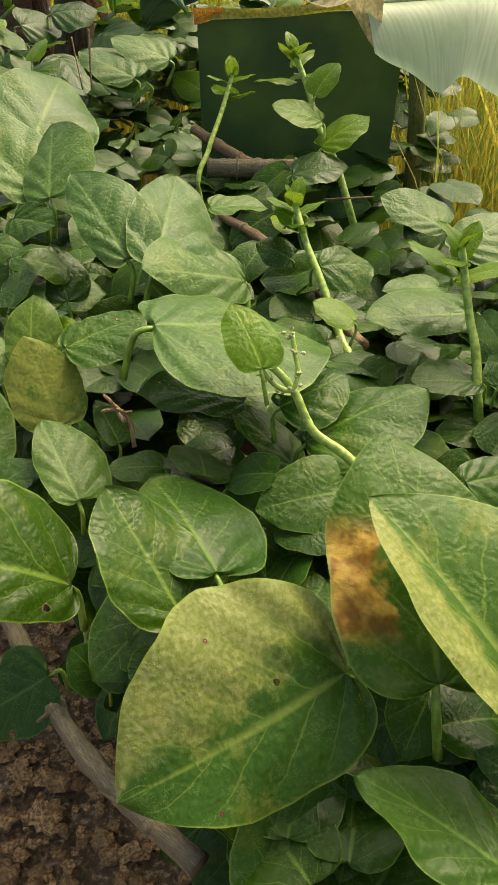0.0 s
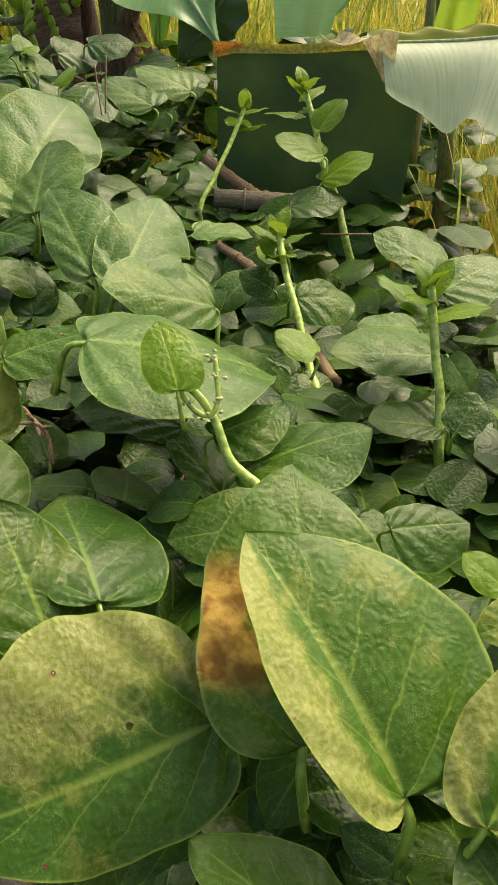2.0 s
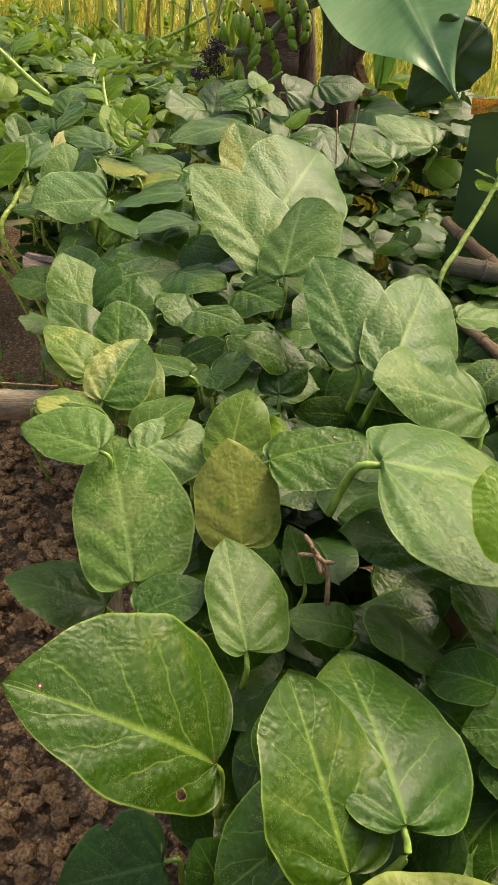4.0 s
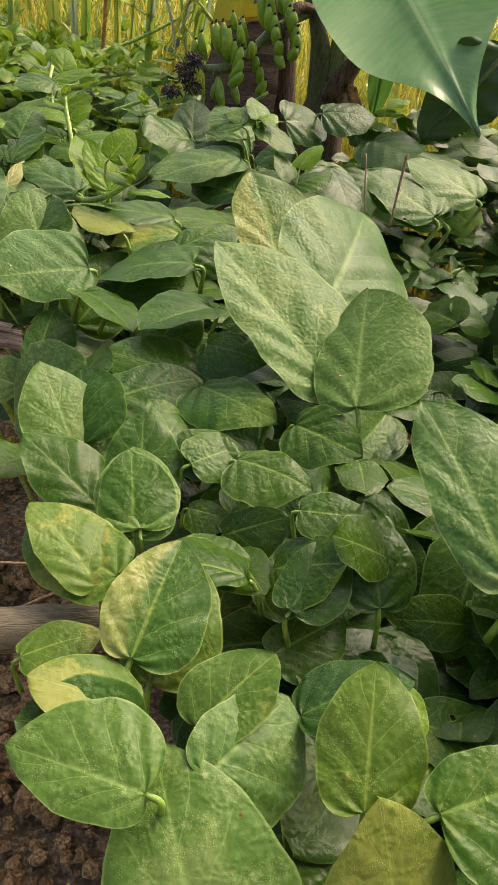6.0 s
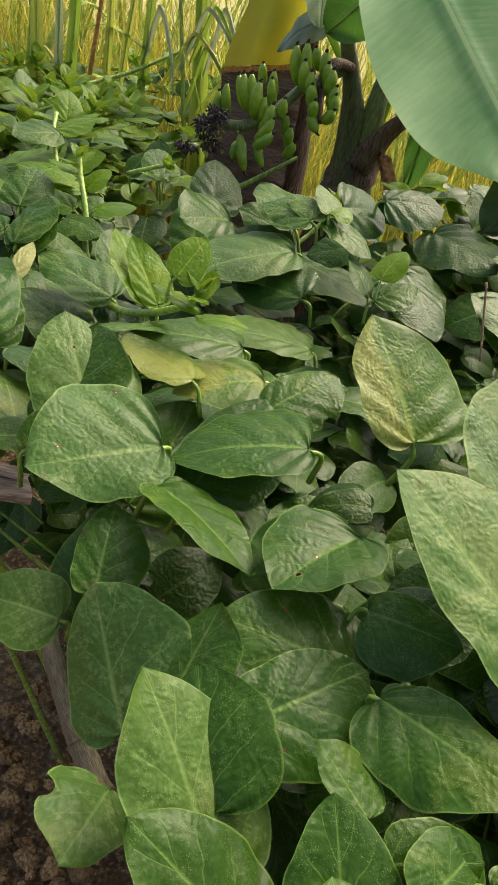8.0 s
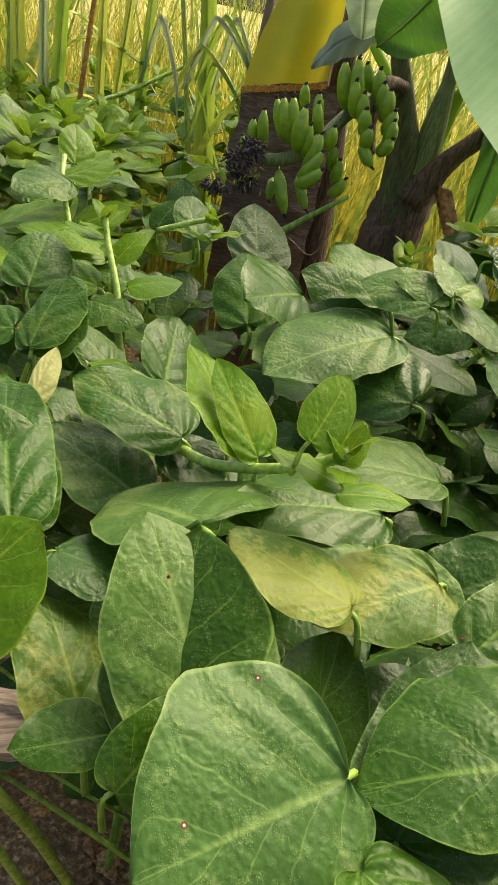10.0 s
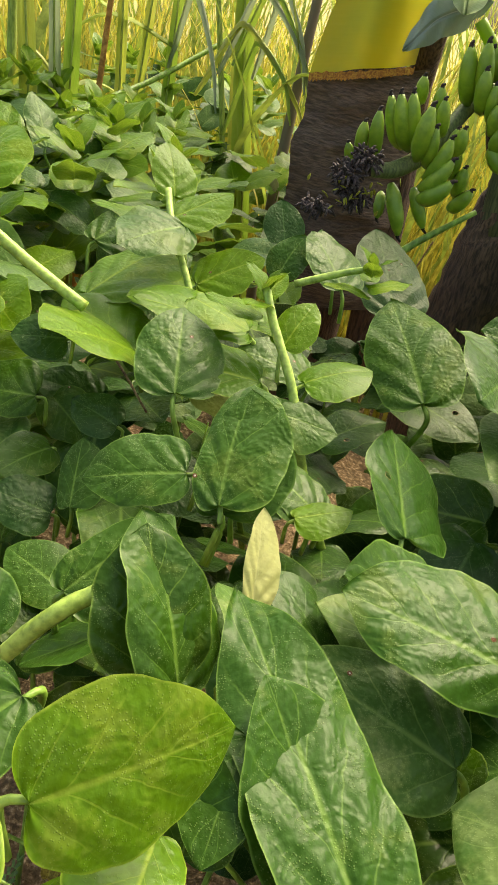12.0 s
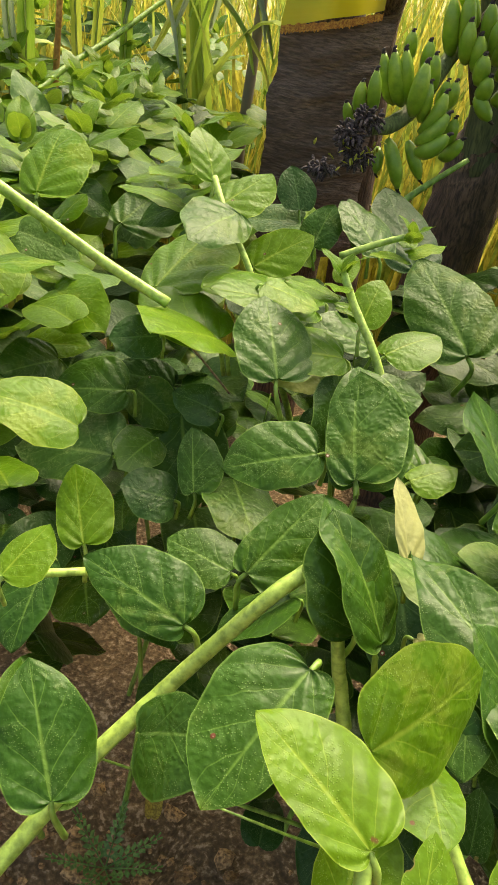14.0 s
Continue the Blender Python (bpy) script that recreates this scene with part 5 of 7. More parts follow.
stem(v, [(-0.577, 1.179, -0.010), (-0.667, 1.089, 0.365), (-0.720, 1.048, 0.515), (-0.736, 1.093, 0.551), (-0.745, 1.118, 0.559), (-0.751, 1.138, 0.569), (-0.753, 1.147, 0.574)], 0.0034, 0.003, True)
v = vine(-0.693, 1.282, 0.490, "climbing spinach plant with glossy dark green leaves")
leaf(v, (-0.621, 1.316, 0.540), (-0.702, 1.324, 0.561), (0.26, 0.11, 0.96), 0.074, "d")
v = vine(-0.806, 1.305, 0.493, "climbing spinach plant with broad puckered green leaves")
leaf(v, (-0.794, 1.288, 0.550), (-0.837, 1.268, 0.534), (-0.44, 0.24, 0.87), 0.044, "m")
stem(v, [(-0.975, 1.164, 0.435), (-0.933, 1.199, 0.468), (-0.901, 1.220, 0.502), (-0.860, 1.243, 0.535), (-0.820, 1.248, 0.589), (-0.796, 1.258, 0.604)], 0.0052, 0.0042, True)
v = vine(-0.665, 1.121, 0.456, "climbing spinach plant with glossy dark green leaves")
leaf(v, (-0.603, 1.140, 0.568), (-0.659, 1.140, 0.572), (0.08, 0.18, 0.98), 0.049, "d")
leaf(v, (-0.715, 1.158, 0.508), (-0.702, 1.185, 0.521), (0.30, -0.54, 0.79), 0.027, "d")
leaf(v, (-0.685, 1.132, 0.506), (-0.723, 1.119, 0.498), (-0.07, -0.28, 0.96), 0.019, "p")
stem(v, [(-0.547, 1.195, -0.010), (-0.637, 1.105, 0.346), (-0.688, 1.064, 0.496), (-0.691, 1.107, 0.541), (-0.692, 1.129, 0.555), (-0.695, 1.152, 0.571)], 0.0042, 0.0036, True)
v = vine(-0.106, 0.322, 0.392, "climbing spinach plant with broad glossy deep green leaves")
leaf(v, (-0.095, 0.318, 0.452), (-0.117, 0.330, 0.474), (0.12, -0.27, 0.96), 0.035, "m")
v = vine(-0.352, 1.279, 0.509, "climbing spinach plant with heart-shaped leaves pale with dust and sky sheen")
leaf(v, (-0.430, 1.184, 0.559), (-0.364, 1.210, 0.583), (-0.09, -0.54, 0.84), 0.068, "d")
v = vine(-0.858, 1.202, 0.496, "climbing spinach plant with broad puckered green leaves")
stem(v, [(-0.781, 1.239, 0.580), (-0.778, 1.235, 0.562), (-0.774, 1.231, 0.544), (-0.769, 1.221, 0.522)], 0.0036, 0.0042, True)
v = vine(-0.277, 0.563, 0.415, "climbing spinach plant with broad puckered green leaves")
leaf(v, (-0.249, 0.556, 0.564), (-0.224, 0.597, 0.581), (-0.13, -0.31, 0.94), 0.044, "y")
leaf(v, (-0.241, 0.477, 0.465), (-0.312, 0.462, 0.481), (0.22, -0.00, 0.98), 0.065, "d")
leaf(v, (-0.275, 0.544, 0.561), (-0.328, 0.533, 0.568), (0.22, -0.52, 0.83), 0.050, "m")
leaf(v, (-0.280, 0.555, 0.563), (-0.329, 0.548, 0.579), (0.32, -0.08, 0.94), 0.045, "y")
v = vine(0.220, 0.610, 0.438, "climbing spinach plant with glossy dark green leaves")
leaf(v, (0.296, 0.572, 0.560), (0.236, 0.608, 0.582), (0.13, -0.36, 0.93), 0.064, "d")
leaf(v, (0.311, 0.675, 0.565), (0.255, 0.700, 0.576), (-0.05, -0.49, 0.87), 0.056, "d")
leaf(v, (0.258, 0.498, 0.562), (0.223, 0.521, 0.579), (0.41, -0.06, 0.91), 0.040, "b")
leaf(v, (0.186, 0.701, 0.559), (0.130, 0.701, 0.556), (-0.04, -0.03, 1.00), 0.049, "l")
leaf(v, (0.204, 0.537, 0.547), (0.223, 0.566, 0.566), (-0.06, -0.51, 0.86), 0.036, "d")
leaf(v, (0.204, 0.615, 0.572), (0.224, 0.592, 0.547), (-0.07, -0.53, 0.84), 0.031, "l")
leaf(v, (0.295, 0.572, 0.591), (0.309, 0.570, 0.612), (-0.16, -0.52, 0.84), 0.020, "b")
stem(v, [(0.347, 0.695, -0.010), (0.257, 0.605, 0.337), (0.205, 0.561, 0.487), (0.198, 0.589, 0.547), (0.192, 0.609, 0.575), (0.183, 0.637, 0.626)], 0.005, 0.0035, True)
bud(v, (0.183, 0.637, 0.626), 0.03)
stem(v, [(0.435, 0.747, -0.010), (0.345, 0.657, 0.361), (0.295, 0.605, 0.511), (0.297, 0.595, 0.580), (0.299, 0.582, 0.640)], 0.005, 0.0035, True)
bud(v, (0.299, 0.582, 0.640), 0.03)
v = vine(0.003, 0.554, 0.493, "climbing spinach plant with broad puckered green leaves")
leaf(v, (-0.054, 0.558, 0.579), (-0.106, 0.555, 0.578), (-0.02, 0.01, 1.00), 0.045, "m")
leaf(v, (0.016, 0.547, 0.581), (0.062, 0.542, 0.580), (-0.05, -0.65, 0.76), 0.044, "l")
leaf(v, (0.093, 0.619, 0.564), (0.056, 0.629, 0.577), (0.25, -0.28, 0.93), 0.036, "b")
v = vine(-0.155, 0.481, 0.462, "climbing spinach plant with broad puckered green leaves")
leaf(v, (-0.192, 0.424, 0.523), (-0.156, 0.453, 0.533), (-0.04, -0.26, 0.96), 0.042, "d")
v = vine(-0.157, 0.672, 0.480, "climbing spinach plant with glossy dark green leaves")
leaf(v, (-0.204, 0.579, 0.563), (-0.155, 0.602, 0.581), (-0.38, 0.06, 0.92), 0.049, "d")
leaf(v, (-0.154, 0.578, 0.567), (-0.167, 0.605, 0.576), (-0.01, -0.31, 0.95), 0.027, "b")
v = vine(-0.646, 1.695, 0.519, "climbing spinach plant with glossy dark green leaves")
leaf(v, (-0.726, 1.686, 0.618), (-0.708, 1.711, 0.652), (-0.34, -0.66, 0.67), 0.040, "m")
leaf(v, (-0.718, 1.818, 0.610), (-0.728, 1.851, 0.648), (0.08, -0.75, 0.66), 0.045, "d")
stem(v, [(-0.714, 1.628, 0.632), (-0.678, 1.626, 0.649), (-0.654, 1.622, 0.659)], 0.0035, 0.0025, True)
bud(v, (-0.654, 1.622, 0.659), 0.022)
stem(v, [(-0.340, 1.832, -0.010), (-0.430, 1.742, 0.390), (-0.475, 1.697, 0.540), (-0.449, 1.726, 0.592), (-0.423, 1.753, 0.622), (-0.422, 1.776, 0.632)], 0.004, 0.003, True)
bud(v, (-0.422, 1.776, 0.632), 0.034)
v = vine(-0.731, 2.278, 0.516, "climbing spinach plant with one withered leaf")
leaf(v, (-0.722, 2.283, 0.566), (-0.739, 2.273, 0.587), (-0.01, -0.63, 0.78), 0.021, "p")
stem(v, [(-1.115, 2.133, 0.553), (-1.033, 2.284, 0.630), (-0.945, 2.417, 0.680), (-0.813, 2.549, 0.773)], 0.0055, 0.004, False)
v = vine(-0.880, 1.628, 0.473, "climbing spinach plant with bright yellow-green young leaves")
leaf(v, (-0.956, 1.590, 0.656), (-0.937, 1.607, 0.673), (-0.43, -0.35, 0.83), 0.027, "b")
leaf(v, (-0.856, 1.565, 0.523), (-0.912, 1.562, 0.540), (0.01, -0.51, 0.86), 0.045, "d")
stem(v, [(-0.635, 1.685, -0.010), (-0.725, 1.595, 0.423), (-0.779, 1.552, 0.573), (-0.798, 1.585, 0.625), (-0.821, 1.623, 0.662), (-0.831, 1.654, 0.683)], 0.0032, 0.0028, True)
v = vine(0.045, 0.426, 0.458, "climbing spinach plant with bright yellow-green young leaves")
stem(v, [(0.081, 0.389, 0.566), (0.061, 0.406, 0.577), (0.042, 0.420, 0.585), (0.030, 0.434, 0.606), (0.015, 0.443, 0.620), (0.000, 0.446, 0.627), (-0.010, 0.449, 0.632)], 0.0036, 0.0022, True)
v = vine(-0.553, 1.218, 0.533, "climbing spinach plant with bright yellow-green young leaves")
leaf(v, (-0.619, 1.261, 0.583), (-0.563, 1.243, 0.568), (0.18, -0.24, 0.95), 0.053, "d")
stem(v, [(-0.638, 1.278, 0.587), (-0.610, 1.251, 0.590), (-0.583, 1.226, 0.598), (-0.546, 1.204, 0.617), (-0.519, 1.183, 0.641), (-0.509, 1.162, 0.662)], 0.0038, 0.0034, True)
bud(v, (-0.509, 1.162, 0.662), 0.026)
v = vine(0.207, 0.370, 0.487, "climbing spinach plant with bright yellow-green young leaves")
leaf(v, (0.202, 0.344, 0.568), (0.249, 0.338, 0.574), (-0.11, 0.19, 0.98), 0.042, "y")
leaf(v, (0.216, 0.316, 0.576), (0.181, 0.308, 0.566), (-0.21, -0.26, 0.94), 0.033, "y")
leaf(v, (0.199, 0.336, 0.574), (0.177, 0.352, 0.583), (0.12, -0.32, 0.94), 0.025, "b")
leaf(v, (0.272, 0.332, 0.571), (0.244, 0.327, 0.571), (0.08, -0.50, 0.86), 0.026, "b")
leaf(v, (0.245, 0.443, 0.570), (0.271, 0.436, 0.571), (-0.15, -0.55, 0.82), 0.026, "b")
leaf(v, (0.220, 0.370, 0.566), (0.253, 0.370, 0.587), (-0.12, -0.43, 0.90), 0.030, "m")
stem(v, [(0.323, 0.462, -0.010), (0.233, 0.372, 0.356), (0.187, 0.328, 0.506), (0.208, 0.358, 0.560), (0.219, 0.374, 0.578), (0.228, 0.385, 0.591), (0.235, 0.399, 0.609), (0.244, 0.413, 0.630)], 0.0048, 0.0035, True)
bud(v, (0.244, 0.413, 0.630), 0.028)
v = vine(-0.413, 0.912, 0.463, "climbing spinach plant with broad puckered green leaves")
leaf(v, (-0.407, 0.988, 0.548), (-0.489, 1.004, 0.567), (0.25, 0.13, 0.96), 0.075, "m")
leaf(v, (-0.391, 0.910, 0.571), (-0.378, 0.971, 0.601), (-0.04, -0.43, 0.90), 0.064, "m")
leaf(v, (-0.425, 0.851, 0.542), (-0.423, 0.896, 0.570), (-0.56, -0.42, 0.71), 0.044, "m")
v = vine(-0.430, 1.094, 0.503, "climbing spinach plant with large leaves yellowing in patches")
leaf(v, (-0.467, 1.184, 0.577), (-0.416, 1.145, 0.566), (-0.13, -0.40, 0.91), 0.059, "l")
v = vine(-0.701, 1.427, 0.491, "climbing spinach plant with broad puckered green leaves")
leaf(v, (-0.736, 1.430, 0.541), (-0.731, 1.487, 0.602), (0.38, -0.69, 0.61), 0.071, "m")
v = vine(0.135, 0.223, 0.436, "climbing spinach plant with large leaves yellowing in patches")
leaf(v, (0.203, 0.169, 0.522), (0.164, 0.212, 0.544), (-0.11, -0.22, 0.97), 0.062, "m")
leaf(v, (0.175, 0.210, 0.486), (0.116, 0.225, 0.497), (-0.07, -0.25, 0.97), 0.047, "d")
leaf(v, (0.141, 0.220, 0.506), (0.116, 0.228, 0.516), (-0.03, -0.27, 0.96), 0.021, "d")
v = vine(-0.561, 1.004, 0.447, "climbing spinach plant with broad puckered green leaves")
leaf(v, (-0.508, 0.924, 0.497), (-0.521, 0.990, 0.549), (-0.42, -0.61, 0.67), 0.071, "m")
leaf(v, (-0.524, 0.914, 0.506), (-0.582, 0.917, 0.507), (-0.01, -0.49, 0.87), 0.055, "l")
leaf(v, (-0.570, 1.080, 0.535), (-0.583, 1.045, 0.514), (-0.03, -0.34, 0.94), 0.045, "d")
v = vine(-0.368, 1.534, 0.534, "climbing spinach plant with broad puckered green leaves")
leaf(v, (-0.453, 1.597, 0.584), (-0.342, 1.550, 0.559), (0.17, -0.11, 0.98), 0.109, "m")
leaf(v, (-0.455, 1.505, 0.600), (-0.553, 1.509, 0.611), (0.07, -0.61, 0.79), 0.089, "d")
leaf(v, (-0.319, 1.569, 0.609), (-0.255, 1.523, 0.563), (0.19, -0.54, 0.82), 0.081, "m")
leaf(v, (-0.293, 1.461, 0.609), (-0.352, 1.471, 0.636), (0.28, -0.53, 0.80), 0.059, "m")
leaf(v, (-0.386, 1.504, 0.641), (-0.442, 1.503, 0.617), (-0.17, -0.57, 0.80), 0.052, "d")
leaf(v, (-0.195, 1.554, 0.591), (-0.244, 1.543, 0.558), (-0.14, -0.59, 0.80), 0.073, "m")
stem(v, [(-0.251, 1.759, -0.010), (-0.341, 1.669, 0.342), (-0.385, 1.620, 0.492), (-0.352, 1.629, 0.549), (-0.331, 1.634, 0.574), (-0.325, 1.639, 0.595)], 0.004, 0.003, True)
bud(v, (-0.325, 1.639, 0.595), 0.032)
v = vine(-0.881, 1.457, 0.468, "climbing spinach plant with glossy dark green leaves")
leaf(v, (-0.874, 1.501, 0.605), (-0.911, 1.493, 0.604), (0.12, -0.69, 0.71), 0.036, "d")
leaf(v, (-0.827, 1.463, 0.564), (-0.862, 1.475, 0.572), (0.02, -0.52, 0.86), 0.035, "d")
leaf(v, (-0.858, 1.414, 0.518), (-0.898, 1.412, 0.529), (0.02, -0.45, 0.89), 0.043, "d")
stem(v, [(-1.033, 1.585, 0.707), (-1.007, 1.573, 0.690), (-0.964, 1.561, 0.666), (-0.919, 1.546, 0.642), (-0.868, 1.527, 0.620)], 0.0042, 0.0045, True)
v = vine(-0.775, 1.540, 0.514, "climbing spinach plant with broad puckered green leaves")
leaf(v, (-0.736, 1.526, 0.564), (-0.795, 1.547, 0.577), (0.06, -0.40, 0.92), 0.057, "y")
leaf(v, (-0.734, 1.580, 0.610), (-0.788, 1.592, 0.616), (0.11, -0.07, 0.99), 0.049, "b")
stem(v, [(-0.549, 1.571, -0.010), (-0.639, 1.481, 0.405), (-0.693, 1.436, 0.555), (-0.713, 1.464, 0.612), (-0.733, 1.491, 0.647), (-0.742, 1.506, 0.666)], 0.004, 0.003, True)
bud(v, (-0.742, 1.506, 0.666), 0.026)
v = vine(-0.923, 1.304, 0.412, "climbing spinach plant with broad puckered green leaves")
leaf(v, (-0.927, 1.214, 0.462), (-0.949, 1.289, 0.495), (0.67, -0.12, 0.73), 0.073, "m", 0.31, 0.33)
stem(v, [(-0.996, 1.287, 0.553), (-0.957, 1.301, 0.550), (-0.914, 1.310, 0.546)], 0.0035, 0.0025, True)
v = vine(-0.315, 0.739, 0.484, "climbing spinach plant with glossy dark green leaves")
v = vine(-0.253, 0.856, 0.510, "climbing spinach plant with glossy dark green leaves")
leaf(v, (-0.336, 0.909, 0.560), (-0.269, 0.920, 0.583), (-0.29, -0.24, 0.93), 0.064, "d")
v = vine(0.078, 0.890, 0.494, "climbing spinach plant with bright yellow-green young leaves")
leaf(v, (-0.041, 0.812, 0.599), (0.021, 0.819, 0.596), (0.06, -0.04, 1.00), 0.055, "l")
leaf(v, (0.054, 0.951, 0.593), (0.122, 0.956, 0.598), (-0.03, -0.34, 0.94), 0.061, "d")
leaf(v, (0.090, 0.991, 0.615), (0.149, 1.011, 0.646), (-0.38, -0.28, 0.88), 0.061, "b")
leaf(v, (0.089, 1.004, 0.642), (0.028, 1.010, 0.659), (0.21, -0.31, 0.93), 0.057, "b")
leaf(v, (0.081, 1.026, 0.667), (0.112, 1.048, 0.699), (-0.38, -0.55, 0.74), 0.043, "b")
leaf(v, (0.058, 0.798, 0.586), (0.023, 0.809, 0.602), (0.27, -0.43, 0.86), 0.036, "b")
leaf(v, (0.045, 0.799, 0.548), (0.008, 0.813, 0.560), (0.04, -0.61, 0.79), 0.039, "d")
stem(v, [(0.273, 1.088, -0.010), (0.183, 0.998, 0.389), (0.129, 0.954, 0.539), (0.110, 0.986, 0.593), (0.089, 1.021, 0.628), (0.073, 1.054, 0.672), (0.058, 1.084, 0.705)], 0.0055, 0.0035, True)
bud(v, (0.058, 1.084, 0.705), 0.034)
stem(v, [(0.258, 0.740, -0.010), (0.168, 0.650, 0.312), (0.115, 0.609, 0.462), (0.101, 0.653, 0.500), (0.090, 0.689, 0.515), (0.074, 0.732, 0.550), (0.059, 0.768, 0.578), (0.048, 0.804, 0.607)], 0.0055, 0.0035, True)
bud(v, (0.048, 0.804, 0.607), 0.03)
stem(v, [(0.070, 1.172, -0.010), (-0.020, 1.082, 0.388), (-0.067, 1.039, 0.538), (-0.054, 1.076, 0.589), (-0.038, 1.117, 0.625), (-0.023, 1.158, 0.665)], 0.004, 0.003, True)
bud(v, (-0.023, 1.158, 0.665), 0.03)



def top_leaf(base, tip, normal, width, tone, fold, fold2, skew):
    """A broad leaf on the plant that stands nearest."""
    g = min(VINES, key=lambda q: (q.location.x - base[0]) ** 2 + (q.location.y - base[1]) ** 2)
    return leaf(g, base, tip, normal, width, tone, fold, fold2, skew=skew)


# ---- the broad leaves on top of the bed ----
top_leaf((0.234, 0.153, 0.581), (0.217, 0.240, 0.622), (0.56, -0.27, 0.78), 0.078, "h", 0.50, 0.05, 0.28)
top_leaf((0.120, 0.164, 0.520), (0.051, 0.205, 0.537), (0.29, 0.08, 0.96), 0.061, "m", 0.09, 0.09, 0.15)
top_leaf((0.172, 0.209, 0.559), (0.223, 0.286, 0.604), (-0.00, -0.50, 0.87), 0.079, "h", 0.07, 0.07, 0.25)
top_leaf((0.139, 0.218, 0.560), (0.066, 0.308, 0.625), (0.15, -0.50, 0.85), 0.114, "h", 0.75, 0.05, 0.26)
top_leaf((0.097, 0.246, 0.549), (0.087, 0.375, 0.617), (0.11, -0.46, 0.88), 0.105, "r", 0.09, 0.09, 0.00)
top_leaf((0.052, 0.263, 0.535), (-0.060, 0.192, 0.521), (0.28, -0.58, 0.77), 0.119, "k", 0.07, 0.25, 0.29)
top_leaf((-0.039, 0.299, 0.542), (-0.088, 0.353, 0.590), (0.45, -0.33, 0.83), 0.074, "g", 0.35, 0.02, -0.01)
top_leaf((-0.133, 0.322, 0.455), (-0.187, 0.305, 0.422), (-0.28, -0.58, 0.77), 0.059, "d", 0.05, 0.07, 0.04)
top_leaf((-0.019, 0.324, 0.550), (-0.070, 0.406, 0.555), (0.23, 0.08, 0.97), 0.083, "m", 0.02, 0.05, 0.26)
top_leaf((-0.115, 0.348, 0.514), (-0.209, 0.309, 0.581), (0.61, -0.13, 0.78), 0.096, "g", 0.05, 0.25, 0.30)
top_leaf((0.145, 0.402, 0.555), (0.197, 0.424, 0.550), (0.22, -0.31, 0.92), 0.047, "m", 0.09, 0.05, 0.30)
top_leaf((-0.119, 0.413, 0.530), (-0.159, 0.476, 0.554), (0.23, -0.21, 0.95), 0.053, "l", 0.07, 0.07, 0.30)
top_leaf((0.008, 0.430, 0.627), (-0.011, 0.470, 0.653), (0.21, -0.45, 0.87), 0.039, "b", 0.05, 0.05, 0.05)
top_leaf((-0.206, 0.447, 0.525), (-0.263, 0.542, 0.569), (-0.00, -0.42, 0.91), 0.080, "l", 0.05, 0.05, 0.13)
top_leaf((-0.065, 0.458, 0.525), (-0.107, 0.452, 0.526), (0.06, -0.16, 0.99), 0.033, "m", 0.07, 0.07, 0.07)
top_leaf((0.033, 0.462, 0.523), (-0.015, 0.499, 0.550), (0.43, -0.09, 0.90), 0.051, "m", 0.07, 0.07, 0.30)
top_leaf((0.042, 0.468, 0.541), (0.137, 0.505, 0.565), (-0.23, -0.04, 0.97), 0.079, "m", 0.07, 0.05, -0.30)
top_leaf((0.023, 0.482, 0.563), (0.076, 0.514, 0.570), (-0.00, -0.21, 0.98), 0.048, "m", 0.09, 0.02, -0.30)
top_leaf((-0.101, 0.485, 0.527), (-0.122, 0.516, 0.547), (0.32, -0.35, 0.88), 0.031, "m", 0.09, 0.05, -0.30)
top_leaf((-0.146, 0.486, 0.544), (-0.167, 0.518, 0.604), (0.46, -0.71, 0.54), 0.060, "y", 0.02, 0.02, 0.03)
top_leaf((-0.069, 0.502, 0.622), (0.063, 0.547, 0.579), (0.29, 0.08, 0.96), 0.144, "l", 0.05, 0.05, -0.20)
top_leaf((-0.004, 0.509, 0.550), (-0.089, 0.510, 0.556), (0.06, -0.16, 0.99), 0.067, "d", 0.05, 0.02, -0.30)
top_leaf((-0.259, 0.510, 0.575), (-0.322, 0.513, 0.576), (-0.00, -0.37, 0.93), 0.051, "l", 0.09, 0.05, -0.30)
top_leaf((-0.171, 0.528, 0.576), (-0.178, 0.581, 0.607), (-0.00, -0.50, 0.87), 0.047, "y", 0.02, 0.02, 0.04)
top_leaf((-0.143, 0.529, 0.587), (-0.083, 0.562, 0.599), (-0.12, -0.16, 0.98), 0.055, "m", 0.30, 0.02, -0.29)
top_leaf((-0.239, 0.532, 0.565), (-0.212, 0.586, 0.565), (0.38, -0.20, 0.90), 0.056, "l", 0.05, 0.05, 0.30)
top_leaf((0.227, 0.551, 0.496), (0.159, 0.538, 0.491), (-0.06, -0.10, 0.99), 0.054, "m", 0.05, 0.05, -0.18)
top_leaf((0.201, 0.573, 0.529), (0.139, 0.572, 0.533), (0.06, -0.21, 0.97), 0.050, "m", 0.07, 0.05, -0.30)
top_leaf((-0.348, 0.577, 0.554), (-0.313, 0.601, 0.560), (-0.06, -0.16, 0.99), 0.031, "y", 0.09, 0.09, -0.09)
top_leaf((-0.290, 0.578, 0.572), (-0.286, 0.642, 0.598), (0.11, -0.37, 0.92), 0.054, "h", 0.35, 0.07, 0.11)
top_leaf((-0.281, 0.581, 0.555), (-0.291, 0.646, 0.590), (0.11, -0.46, 0.88), 0.052, "y", 0.09, 0.09, -0.28)
top_leaf((-0.329, 0.630, 0.563), (-0.382, 0.660, 0.585), (0.28, -0.21, 0.94), 0.050, "y", 0.07, 0.07, 0.25)
top_leaf((-0.320, 0.636, 0.567), (-0.383, 0.653, 0.569), (-0.06, -0.32, 0.95), 0.053, "y", 0.05, 0.05, -0.02)
